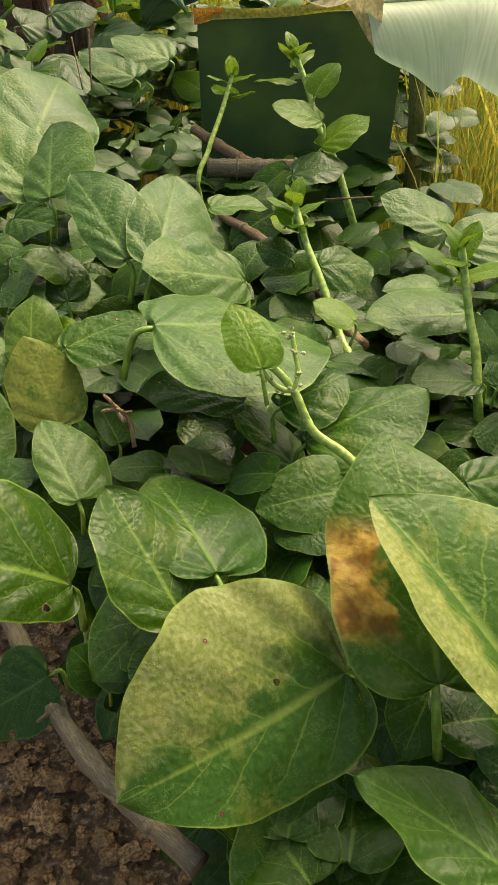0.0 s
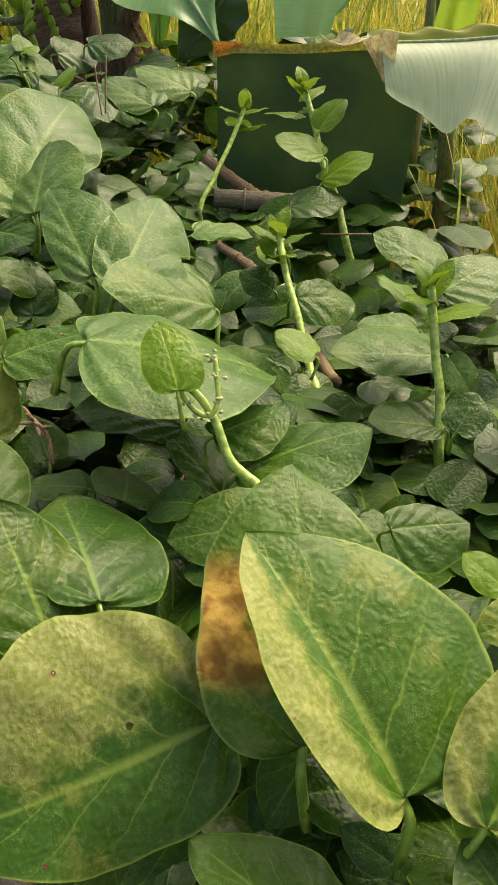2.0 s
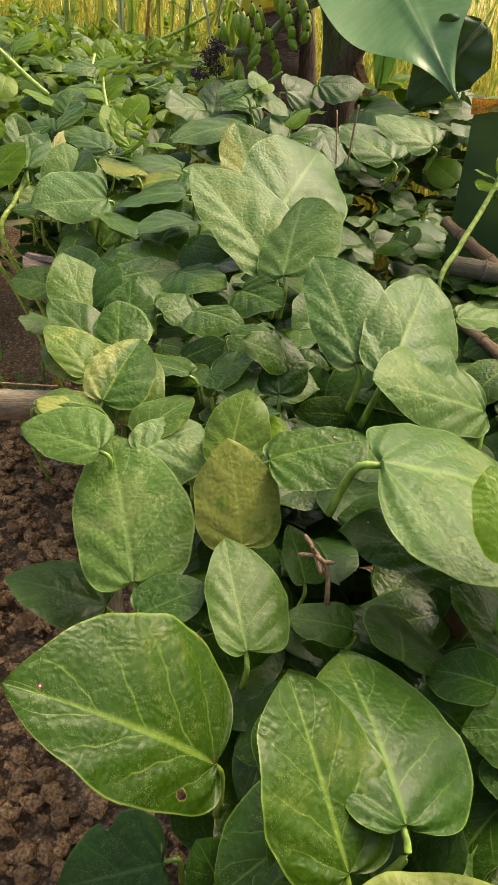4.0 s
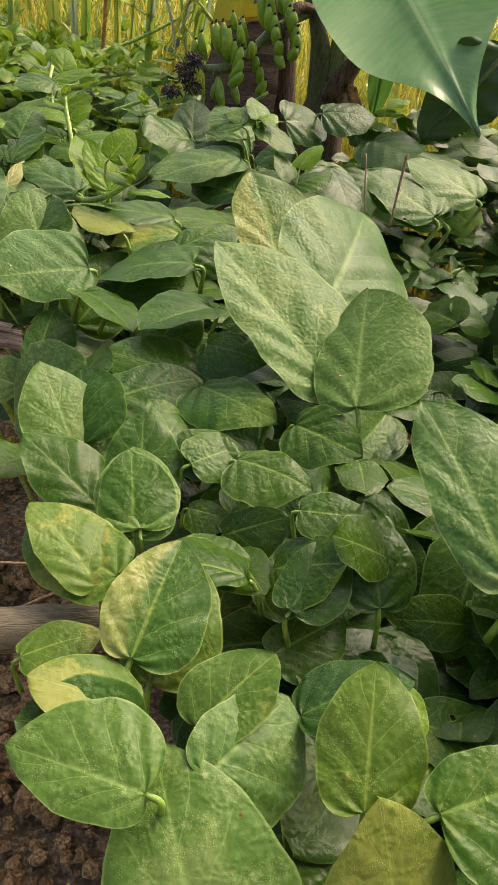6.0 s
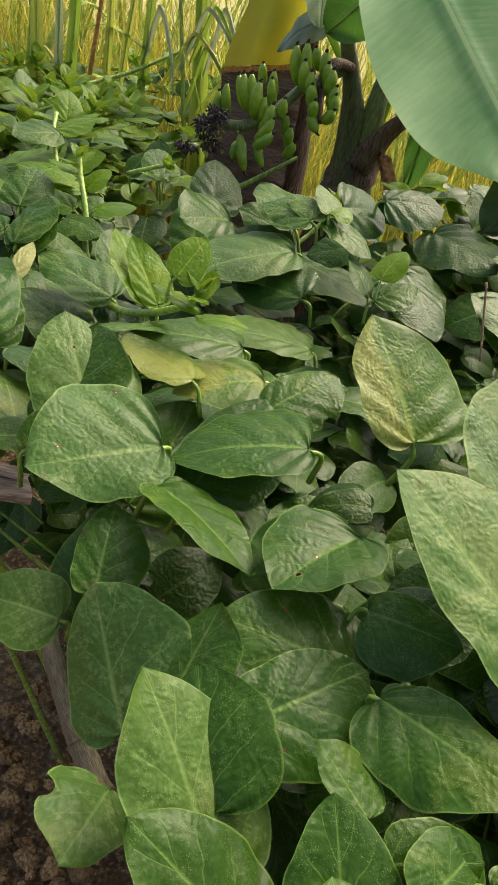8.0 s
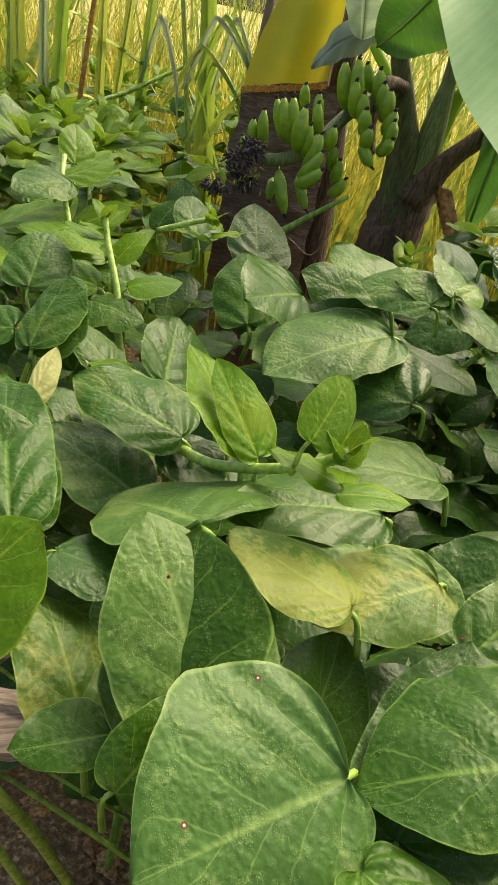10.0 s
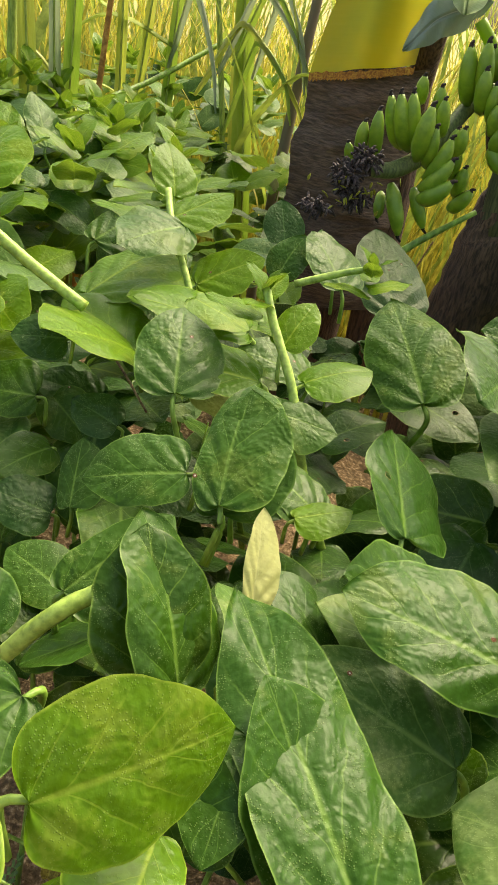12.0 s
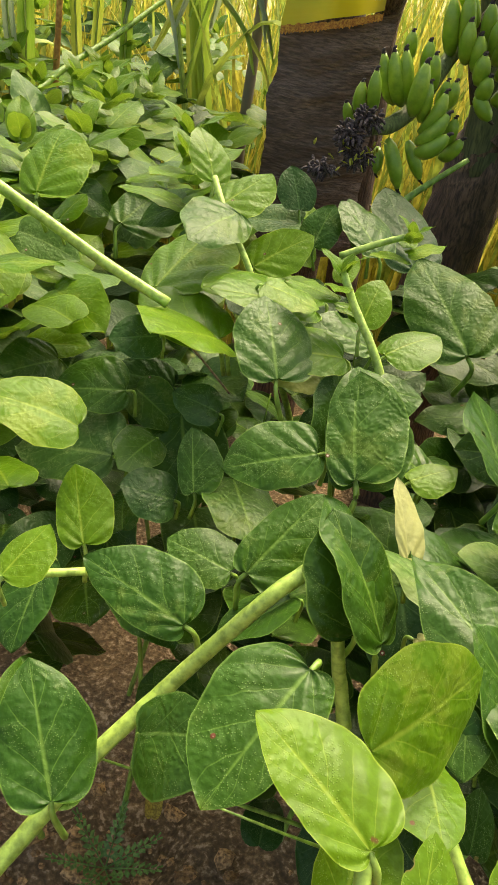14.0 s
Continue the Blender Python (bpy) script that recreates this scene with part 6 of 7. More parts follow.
top_leaf((0.200, 0.640, 0.561), (0.105, 0.630, 0.559), (-0.00, -0.21, 0.98), 0.076, "l", 0.07, 0.05, -0.27)
top_leaf((-0.227, 0.640, 0.533), (-0.190, 0.674, 0.542), (0.06, -0.32, 0.95), 0.041, "g", 0.07, 0.07, -0.25)
top_leaf((-0.222, 0.648, 0.562), (-0.205, 0.696, 0.582), (-0.06, -0.37, 0.93), 0.042, "d", 0.05, 0.05, -0.19)
top_leaf((-0.084, 0.663, 0.601), (-0.078, 0.803, 0.638), (0.42, -0.24, 0.87), 0.091, "l", 0.07, 0.07, 0.23)
top_leaf((-0.252, 0.667, 0.562), (-0.314, 0.658, 0.563), (-0.00, 0.08, 1.00), 0.048, "g", 0.05, 0.07, 0.30)
top_leaf((-0.112, 0.667, 0.603), (-0.171, 0.759, 0.652), (-0.05, -0.50, 0.86), 0.072, "l", 0.09, 0.05, -0.30)
top_leaf((-0.172, 0.672, 0.558), (-0.195, 0.721, 0.594), (0.25, -0.49, 0.84), 0.048, "d", 0.05, 0.05, -0.12)
top_leaf((-0.326, 0.680, 0.559), (-0.345, 0.732, 0.588), (0.11, -0.46, 0.88), 0.050, "m", 0.05, 0.05, 0.12)
top_leaf((-0.238, 0.684, 0.558), (-0.196, 0.668, 0.589), (-0.64, -0.28, 0.71), 0.054, "g", 0.09, 0.07, -0.20)
top_leaf((-0.323, 0.684, 0.564), (-0.351, 0.743, 0.582), (0.06, -0.27, 0.96), 0.054, "l", 0.05, 0.05, 0.00)
top_leaf((-0.295, 0.688, 0.555), (-0.247, 0.681, 0.548), (0.11, -0.27, 0.96), 0.038, "m", 0.05, 0.05, -0.08)
top_leaf((-0.175, 0.694, 0.578), (-0.209, 0.673, 0.602), (0.65, -0.20, 0.73), 0.040, "g", 0.05, 0.07, -0.05)
top_leaf((-0.264, 0.697, 0.551), (-0.238, 0.665, 0.553), (-0.23, -0.15, 0.96), 0.038, "g", 0.05, 0.09, 0.18)
top_leaf((-0.004, 0.699, 0.567), (-0.093, 0.631, 0.607), (0.54, -0.23, 0.81), 0.080, "l", -0.20, 0.05, 0.30)
top_leaf((-0.230, 0.711, 0.585), (-0.184, 0.713, 0.589), (-0.06, -0.32, 0.95), 0.036, "g", 0.07, 0.05, 0.13)
top_leaf((-0.276, 0.714, 0.550), (-0.237, 0.715, 0.577), (-0.38, -0.72, 0.58), 0.037, "g", 0.09, 0.07, -0.30)
top_leaf((-0.335, 0.718, 0.556), (-0.353, 0.773, 0.594), (0.15, -0.53, 0.83), 0.053, "m", 0.09, 0.09, -0.06)
top_leaf((-0.304, 0.729, 0.553), (-0.272, 0.728, 0.551), (0.06, -0.37, 0.93), 0.026, "g", 0.07, 0.05, -0.30)
top_leaf((-0.368, 0.731, 0.533), (-0.437, 0.757, 0.564), (0.27, -0.36, 0.89), 0.055, "m", 0.05, 0.05, 0.14)
top_leaf((0.211, 0.739, 0.581), (0.274, 0.787, 0.598), (-0.00, -0.32, 0.95), 0.066, "l", 0.07, 0.05, -0.14)
top_leaf((-0.310, 0.746, 0.577), (-0.283, 0.783, 0.576), (0.37, -0.25, 0.89), 0.040, "m", 0.05, 0.05, -0.03)
top_leaf((0.073, 0.746, 0.562), (0.132, 0.775, 0.549), (0.39, -0.42, 0.82), 0.056, "m", 0.05, 0.05, 0.19)
top_leaf((-0.391, 0.757, 0.533), (-0.449, 0.816, 0.592), (0.39, -0.42, 0.82), 0.073, "l", 0.05, 0.05, 0.10)
top_leaf((-0.281, 0.759, 0.580), (-0.225, 0.743, 0.581), (-0.06, -0.16, 0.99), 0.050, "g", 0.09, 0.02, -0.30)
top_leaf((-0.324, 0.760, 0.576), (-0.281, 0.773, 0.576), (0.11, -0.42, 0.90), 0.041, "g", 0.07, 0.05, -0.10)
top_leaf((-0.400, 0.778, 0.552), (-0.427, 0.836, 0.580), (-0.29, -0.52, 0.81), 0.062, "m", 0.07, 0.07, -0.18)
top_leaf((-0.332, 0.783, 0.570), (-0.362, 0.806, 0.584), (0.28, -0.21, 0.94), 0.031, "m", 0.07, 0.05, 0.29)
top_leaf((-0.454, 0.802, 0.513), (-0.463, 0.748, 0.528), (0.38, 0.18, 0.91), 0.049, "l", 0.05, 0.05, -0.19)
top_leaf((-0.250, 0.802, 0.591), (-0.199, 0.777, 0.593), (-0.22, -0.36, 0.91), 0.052, "g", 0.25, 0.07, 0.08)
top_leaf((-0.211, 0.811, 0.610), (-0.225, 0.923, 0.656), (-0.36, -0.39, 0.85), 0.087, "l", 0.07, 0.07, -0.23)
top_leaf((-0.396, 0.815, 0.571), (-0.335, 0.866, 0.577), (0.11, -0.27, 0.96), 0.064, "m", 0.07, 0.05, -0.20)
top_leaf((-0.457, 0.829, 0.523), (-0.500, 0.895, 0.562), (-0.50, -0.66, 0.56), 0.086, "l", 0.05, 0.05, 0.21)
top_leaf((0.217, 0.837, 0.569), (0.148, 0.876, 0.589), (0.06, -0.37, 0.93), 0.067, "l", 0.05, 0.05, 0.28)
top_leaf((-0.435, 0.837, 0.555), (-0.421, 0.877, 0.588), (-0.62, -0.36, 0.69), 0.056, "m", 0.09, 0.09, 0.15)
top_leaf((-0.331, 0.843, 0.584), (-0.265, 0.793, 0.592), (-0.28, -0.21, 0.94), 0.056, "m", 0.05, 0.07, -0.25)
top_leaf((-0.231, 0.848, 0.602), (-0.351, 0.919, 0.673), (0.32, -0.35, 0.88), 0.103, "l", 0.05, 0.30, 0.29)
top_leaf((-0.337, 0.865, 0.571), (-0.424, 0.876, 0.581), (0.06, -0.32, 0.95), 0.070, "m", 0.05, 0.05, -0.16)
top_leaf((-0.342, 0.894, 0.596), (-0.288, 0.884, 0.595), (-0.10, -0.54, 0.84), 0.047, "d", 0.05, 0.05, -0.30)
top_leaf((-0.503, 0.913, 0.538), (-0.512, 0.970, 0.567), (-0.00, -0.46, 0.89), 0.049, "m", 0.05, 0.05, -0.22)
top_leaf((-0.252, 0.943, 0.636), (-0.247, 1.091, 0.674), (0.46, -0.24, 0.85), 0.132, "l", 0.07, 0.07, -0.01)
top_leaf((-0.353, 0.946, 0.607), (-0.399, 0.886, 0.599), (-0.12, -0.04, 0.99), 0.076, "m", 0.30, 0.30, 0.07)
top_leaf((-0.484, 0.977, 0.585), (-0.408, 0.910, 0.585), (0.12, 0.14, 0.98), 0.055, "m", 0.30, 0.30, -0.03)
top_leaf((-0.584, 0.993, 0.575), (-0.561, 1.034, 0.595), (0.36, -0.57, 0.74), 0.037, "m", 0.07, 0.07, 0.04)
top_leaf((-0.466, 1.001, 0.574), (-0.438, 1.092, 0.612), (-0.06, -0.37, 0.93), 0.079, "d", 0.05, 0.05, -0.26)
top_leaf((-0.493, 1.007, 0.597), (-0.567, 0.947, 0.591), (0.26, -0.40, 0.88), 0.098, "l", 0.05, 0.07, 0.30)
top_leaf((-0.575, 1.024, 0.578), (-0.577, 1.107, 0.631), (-0.41, -0.49, 0.77), 0.081, "g", 0.09, 0.07, -0.14)
top_leaf((-0.394, 1.024, 0.616), (-0.487, 1.012, 0.586), (-0.28, -0.15, 0.95), 0.095, "m", 0.09, 0.05, 0.28)
top_leaf((-0.548, 1.028, 0.575), (-0.605, 1.104, 0.636), (0.25, -0.49, 0.84), 0.086, "l", 0.05, 0.05, -0.08)
top_leaf((-0.595, 1.029, 0.564), (-0.635, 1.010, 0.560), (0.06, -0.32, 0.95), 0.034, "m", 0.05, 0.05, -0.20)
top_leaf((-0.515, 1.030, 0.525), (-0.487, 1.118, 0.575), (0.43, -0.55, 0.72), 0.080, "m", 0.40, 0.09, -0.03)
top_leaf((-0.689, 1.041, 0.588), (-0.650, 1.081, 0.633), (-0.13, -0.68, 0.72), 0.063, "b", 0.05, 0.07, -0.11)
top_leaf((-0.609, 1.043, 0.543), (-0.653, 1.100, 0.571), (0.38, -0.15, 0.91), 0.057, "y", 0.05, 0.05, -0.00)
top_leaf((-0.814, 1.057, 0.665), (-0.803, 1.083, 0.675), (0.34, -0.47, 0.81), 0.022, "b", 0.05, 0.05, 0.30)
top_leaf((-0.318, 1.065, 0.621), (-0.368, 1.136, 0.685), (0.29, -0.52, 0.81), 0.101, "h", 0.05, 0.09, 0.30)
top_leaf((-0.429, 1.094, 0.603), (-0.380, 1.147, 0.621), (-0.00, -0.32, 0.95), 0.059, "m", 0.05, 0.05, 0.26)
top_leaf((-0.810, 1.096, 0.639), (-0.843, 1.139, 0.653), (0.06, -0.27, 0.96), 0.039, "b", 0.30, 0.05, 0.24)
top_leaf((-0.494, 1.103, 0.607), (-0.564, 1.130, 0.616), (0.12, -0.04, 0.99), 0.059, "y", 0.05, 0.05, -0.05)
top_leaf((-0.652, 1.124, 0.583), (-0.603, 1.113, 0.574), (0.18, 0.02, 0.98), 0.038, "d", 0.05, 0.05, -0.22)
top_leaf((-0.579, 1.137, 0.613), (-0.642, 1.196, 0.572), (-0.38, 0.23, 0.90), 0.117, "l", 0.05, 0.05, 0.30)
top_leaf((-0.685, 1.138, 0.583), (-0.746, 1.268, 0.604), (-0.00, -0.16, 0.99), 0.057, "m", 0.07, 0.09, -0.06)
top_leaf((-0.797, 1.138, 0.627), (-0.739, 1.179, 0.627), (0.48, -0.69, 0.53), 0.058, "b", 0.07, 0.05, -0.00)
top_leaf((-0.441, 1.147, 0.601), (-0.507, 1.101, 0.588), (-0.00, -0.27, 0.96), 0.066, "y", 0.02, 0.05, 0.13)
top_leaf((-0.531, 1.153, 0.668), (-0.518, 1.188, 0.696), (0.44, -0.65, 0.62), 0.034, "b", 0.25, 0.05, 0.02)
top_leaf((-0.758, 1.161, 0.585), (-0.766, 1.116, 0.593), (0.18, 0.14, 0.97), 0.040, "b", 0.05, 0.05, 0.30)
top_leaf((-0.690, 1.161, 0.560), (-0.727, 1.212, 0.615), (0.40, -0.52, 0.75), 0.067, "m", 0.30, 0.07, 0.05)
top_leaf((-0.748, 1.163, 0.571), (-0.741, 1.186, 0.602), (-0.37, -0.69, 0.62), 0.030, "m", 0.05, 0.05, 0.22)
top_leaf((-0.475, 1.177, 0.593), (-0.572, 1.180, 0.593), (-0.00, -0.04, 1.00), 0.076, "l", 0.07, 0.07, 0.30)
top_leaf((-0.919, 1.178, 0.529), (-0.936, 1.233, 0.563), (0.10, -0.50, 0.86), 0.048, "m", 0.07, 0.07, 0.08)
top_leaf((-0.812, 1.182, 0.619), (-0.858, 1.135, 0.595), (-0.17, -0.32, 0.93), 0.050, "m", 0.05, 0.05, -0.23)
top_leaf((-0.730, 1.195, 0.599), (-0.744, 1.154, 0.580), (-0.16, -0.37, 0.92), 0.035, "m", 0.05, 0.05, 0.18)
top_leaf((-0.880, 1.202, 0.546), (-0.839, 1.181, 0.574), (-0.63, -0.21, 0.75), 0.048, "m", 0.25, 0.09, -0.21)
top_leaf((-0.471, 1.208, 0.600), (-0.569, 1.178, 0.601), (0.06, -0.16, 0.99), 0.070, "m", 0.02, 0.05, 0.12)
top_leaf((-0.556, 1.215, 0.617), (-0.597, 1.239, 0.665), (0.44, -0.59, 0.67), 0.043, "b", 0.30, 0.05, 0.14)
top_leaf((-0.564, 1.219, 0.615), (-0.615, 1.258, 0.664), (0.64, -0.12, 0.76), 0.062, "b", 0.05, 0.05, -0.07)
top_leaf((-0.630, 1.227, 0.560), (-0.710, 1.256, 0.577), (0.11, -0.27, 0.96), 0.068, "l", 0.05, 0.05, -0.05)
top_leaf((-0.758, 1.233, 0.577), (-0.787, 1.291, 0.626), (0.64, -0.28, 0.71), 0.055, "m", 0.09, 0.09, 0.09)
top_leaf((-0.665, 1.234, 0.563), (-0.700, 1.259, 0.576), (0.17, -0.27, 0.95), 0.035, "m", 0.05, 0.05, 0.30)
top_leaf((-0.770, 1.238, 0.579), (-0.782, 1.282, 0.625), (0.33, -0.65, 0.69), 0.058, "g", 0.07, 0.07, 0.00)
top_leaf((-0.737, 1.238, 0.574), (-0.713, 1.215, 0.563), (0.23, -0.21, 0.95), 0.013, "p", 0.25, 0.05, 0.00)
top_leaf((-0.705, 1.246, 0.574), (-0.746, 1.296, 0.585), (0.34, 0.08, 0.94), 0.043, "l", 0.05, 0.07, 0.14)
top_leaf((-0.609, 1.249, 0.600), (-0.694, 1.267, 0.615), (0.11, -0.27, 0.96), 0.072, "m", 0.05, 0.05, 0.23)
top_leaf((-0.576, 1.256, 0.596), (-0.587, 1.293, 0.616), (0.26, -0.40, 0.88), 0.033, "m", 0.05, 0.05, -0.20)
top_leaf((-0.172, 1.261, 0.642), (-0.262, 1.309, 0.669), (0.11, -0.32, 0.94), 0.087, "m", 0.05, 0.07, 0.13)
top_leaf((-0.954, 1.274, 0.578), (-0.932, 1.301, 0.590), (-0.23, -0.26, 0.94), 0.029, "b", 0.05, 0.05, -0.30)
top_leaf((-0.618, 1.278, 0.560), (-0.697, 1.296, 0.579), (0.23, 0.02, 0.97), 0.064, "l", 0.05, 0.09, 0.10)
top_leaf((-0.856, 1.278, 0.537), (-0.915, 1.323, 0.547), (-0.21, -0.45, 0.87), 0.047, "m", 0.05, 0.05, 0.30)
top_leaf((-0.689, 1.282, 0.563), (-0.720, 1.319, 0.580), (0.39, -0.09, 0.92), 0.040, "d", 0.09, 0.05, 0.22)
top_leaf((-0.728, 1.290, 0.578), (-0.730, 1.341, 0.602), (0.16, -0.41, 0.90), 0.020, "p", 0.25, 0.05, -0.27)
top_leaf((-0.822, 1.291, 0.567), (-0.775, 1.331, 0.596), (-0.05, -0.54, 0.84), 0.044, "m", 0.05, 0.05, -0.30)
top_leaf((-0.158, 1.293, 0.631), (-0.267, 1.333, 0.666), (0.16, -0.37, 0.92), 0.097, "m", 0.05, 0.07, 0.04)
top_leaf((-0.632, 1.302, 0.573), (-0.691, 1.282, 0.613), (0.60, -0.43, 0.67), 0.053, "m", 0.07, 0.07, 0.30)
top_leaf((-0.826, 1.318, 0.541), (-0.866, 1.342, 0.544), (-0.11, -0.32, 0.94), 0.039, "m", 0.05, 0.05, 0.09)
top_leaf((-0.125, 1.326, 0.657), (-0.218, 1.357, 0.681), (0.11, -0.37, 0.92), 0.081, "l", 0.05, 0.05, 0.01)
top_leaf((-0.409, 1.330, 0.566), (-0.512, 1.312, 0.569), (0.06, -0.16, 0.99), 0.076, "l", 0.02, 0.05, -0.30)
top_leaf((-0.752, 1.347, 0.594), (-0.744, 1.424, 0.633), (-0.36, -0.39, 0.85), 0.053, "m", 0.09, 0.09, -0.30)
top_leaf((-0.941, 1.348, 0.515), (-0.956, 1.298, 0.487), (-0.41, -0.34, 0.85), 0.044, "m", 0.05, 0.05, 0.30)
top_leaf((-0.750, 1.350, 0.587), (-0.747, 1.412, 0.635), (-0.32, -0.57, 0.76), 0.056, "m", 0.09, 0.05, -0.30)
top_leaf((-0.642, 1.359, 0.585), (-0.652, 1.431, 0.616), (0.56, -0.27, 0.78), 0.081, "m", 0.07, 0.07, 0.30)
top_leaf((-0.919, 1.368, 0.514), (-0.931, 1.419, 0.542), (-0.10, -0.50, 0.86), 0.040, "b", 0.07, 0.07, -0.19)
top_leaf((-0.773, 1.368, 0.598), (-0.832, 1.370, 0.578), (-0.30, -0.48, 0.83), 0.050, "m", 0.05, 0.05, 0.18)
top_leaf((-0.706, 1.369, 0.579), (-0.672, 1.379, 0.585), (-0.12, -0.16, 0.98), 0.028, "b", 0.05, 0.05, -0.30)
top_leaf((-0.356, 1.370, 0.625), (-0.312, 1.402, 0.641), (-0.11, -0.32, 0.94), 0.044, "m", 0.05, 0.05, -0.17)
top_leaf((-0.354, 1.379, 0.645), (-0.336, 1.415, 0.672), (-0.35, -0.43, 0.83), 0.037, "b", 0.09, 0.05, -0.08)
top_leaf((-0.695, 1.379, 0.572), (-0.723, 1.417, 0.593), (0.42, -0.19, 0.88), 0.040, "m", 0.07, 0.05, -0.06)
top_leaf((-0.360, 1.380, 0.622), (-0.391, 1.411, 0.655), (0.52, -0.32, 0.79), 0.041, "m", 0.09, 0.05, 0.12)
top_leaf((-0.691, 1.382, 0.576), (-0.739, 1.407, 0.597), (0.28, -0.26, 0.93), 0.045, "m", 0.05, 0.05, -0.03)
top_leaf((-0.845, 1.408, 0.530), (-0.846, 1.448, 0.560), (-0.32, -0.57, 0.76), 0.034, "m", 0.05, 0.05, -0.30)
top_leaf((-0.433, 1.412, 0.592), (-0.525, 1.465, 0.575), (-0.39, -0.42, 0.82), 0.090, "d", 0.09, 0.05, -0.30)
top_leaf((-0.444, 1.413, 0.680), (-0.500, 1.451, 0.679), (-0.30, -0.44, 0.85), 0.055, "l", 0.05, 0.09, 0.17)
top_leaf((-0.426, 1.422, 0.689), (-0.444, 1.458, 0.711), (0.26, -0.40, 0.88), 0.035, "l", 0.09, 0.05, 0.30)
top_leaf((-0.421, 1.422, 0.689), (-0.402, 1.444, 0.694), (0.16, -0.37, 0.92), 0.024, "b", 0.09, 0.05, -0.29)
top_leaf((-0.429, 1.423, 0.685), (-0.475, 1.432, 0.688), (-0.05, -0.50, 0.86), 0.038, "l", 0.05, 0.05, 0.30)
top_leaf((-0.424, 1.434, 0.684), (-0.366, 1.417, 0.654), (0.37, -0.30, 0.88), 0.050, "m", 0.09, 0.05, -0.04)
top_leaf((-0.790, 1.447, 0.605), (-0.799, 1.516, 0.638), (0.11, -0.42, 0.90), 0.062, "m", 0.05, 0.05, 0.05)
top_leaf((-0.732, 1.450, 0.604), (-0.680, 1.442, 0.597), (0.05, -0.42, 0.91), 0.043, "m", 0.05, 0.09, -0.30)
top_leaf((-0.322, 1.459, 0.637), (-0.270, 1.386, 0.590), (0.32, -0.35, 0.88), 0.079, "d", 0.05, 0.05, -0.22)
top_leaf((-0.872, 1.465, 0.536), (-0.901, 1.428, 0.534), (0.28, -0.26, 0.93), 0.039, "m", 0.05, 0.05, -0.10)
top_leaf((-0.905, 1.469, 0.515), (-0.982, 1.504, 0.498), (-0.36, -0.35, 0.87), 0.075, "l", 0.05, 0.05, -0.23)
top_leaf((-0.706, 1.475, 0.616), (-0.659, 1.495, 0.625), (-0.12, -0.16, 0.98), 0.040, "b", 0.07, 0.05, 0.25)
top_leaf((-0.736, 1.479, 0.609), (-0.807, 1.473, 0.612), (0.06, -0.27, 0.96), 0.055, "b", 0.05, 0.07, 0.23)
top_leaf((-0.457, 1.484, 0.623), (-0.567, 1.407, 0.590), (-0.06, -0.32, 0.95), 0.106, "l", 0.05, 0.05, 0.23)
top_leaf((-0.724, 1.491, 0.632), (-0.704, 1.521, 0.656), (-0.25, -0.49, 0.84), 0.032, "b", 0.25, 0.05, 0.01)
top_leaf((-0.458, 1.492, 0.599), (-0.579, 1.430, 0.592), (0.06, -0.21, 0.97), 0.114, "l", 0.05, 0.05, 0.30)
top_leaf((-0.741, 1.500, 0.599), (-0.805, 1.470, 0.612), (0.32, -0.30, 0.90), 0.048, "b", 0.07, 0.07, 0.29)
top_leaf((-0.897, 1.513, 0.548), (-0.955, 1.517, 0.540), (-0.15, -0.57, 0.81), 0.052, "m", 0.05, 0.05, -0.21)
top_leaf((-0.826, 1.514, 0.598), (-0.879, 1.455, 0.629), (0.38, 0.13, 0.91), 0.082, "b", 0.07, 0.07, 0.30)
top_leaf((-0.463, 1.517, 0.644), (-0.524, 1.573, 0.674), (0.11, -0.37, 0.92), 0.071, "l", 0.05, 0.05, 0.11)
top_leaf((-0.826, 1.519, 0.597), (-0.890, 1.562, 0.612), (-0.00, -0.32, 0.95), 0.062, "b", 0.05, 0.05, -0.15)
top_leaf((-0.547, 1.528, 0.629), (-0.597, 1.449, 0.640), (0.54, -0.23, 0.81), 0.081, "m", 0.05, 0.05, -0.22)
top_leaf((-0.700, 1.531, 0.592), (-0.755, 1.542, 0.603), (0.11, -0.37, 0.92), 0.045, "m", 0.05, 0.07, 0.30)
top_leaf((-0.748, 1.546, 0.615), (-0.836, 1.541, 0.630), (0.17, -0.16, 0.97), 0.065, "b", 0.02, 0.07, 0.30)
top_leaf((-0.791, 1.548, 0.634), (-0.748, 1.531, 0.622), (0.17, -0.21, 0.96), 0.039, "b", 0.05, 0.05, 0.19)
top_leaf((-0.412, 1.565, 0.671), (-0.356, 1.638, 0.661), (0.58, -0.34, 0.74), 0.081, "d", 0.05, 0.05, 0.02)
top_leaf((-0.790, 1.566, 0.624), (-0.842, 1.551, 0.624), (0.06, -0.21, 0.97), 0.044, "b", 0.02, 0.07, 0.30)
top_leaf((-0.594, 1.568, 0.572), (-0.618, 1.684, 0.616), (-0.31, -0.40, 0.86), 0.081, "m", 0.05, 0.05, 0.06)
top_leaf((-0.878, 1.578, 0.610), (-0.820, 1.671, 0.639), (-0.23, -0.15, 0.96), 0.072, "b", 0.09, 0.09, -0.30)
top_leaf((-0.973, 1.588, 0.677), (-0.956, 1.647, 0.712), (-0.21, -0.45, 0.87), 0.055, "b", 0.05, 0.09, -0.30)
top_leaf((-0.958, 1.591, 0.528), (-1.002, 1.551, 0.534), (0.44, -0.38, 0.82), 0.052, "m", 0.05, 0.05, 0.12)
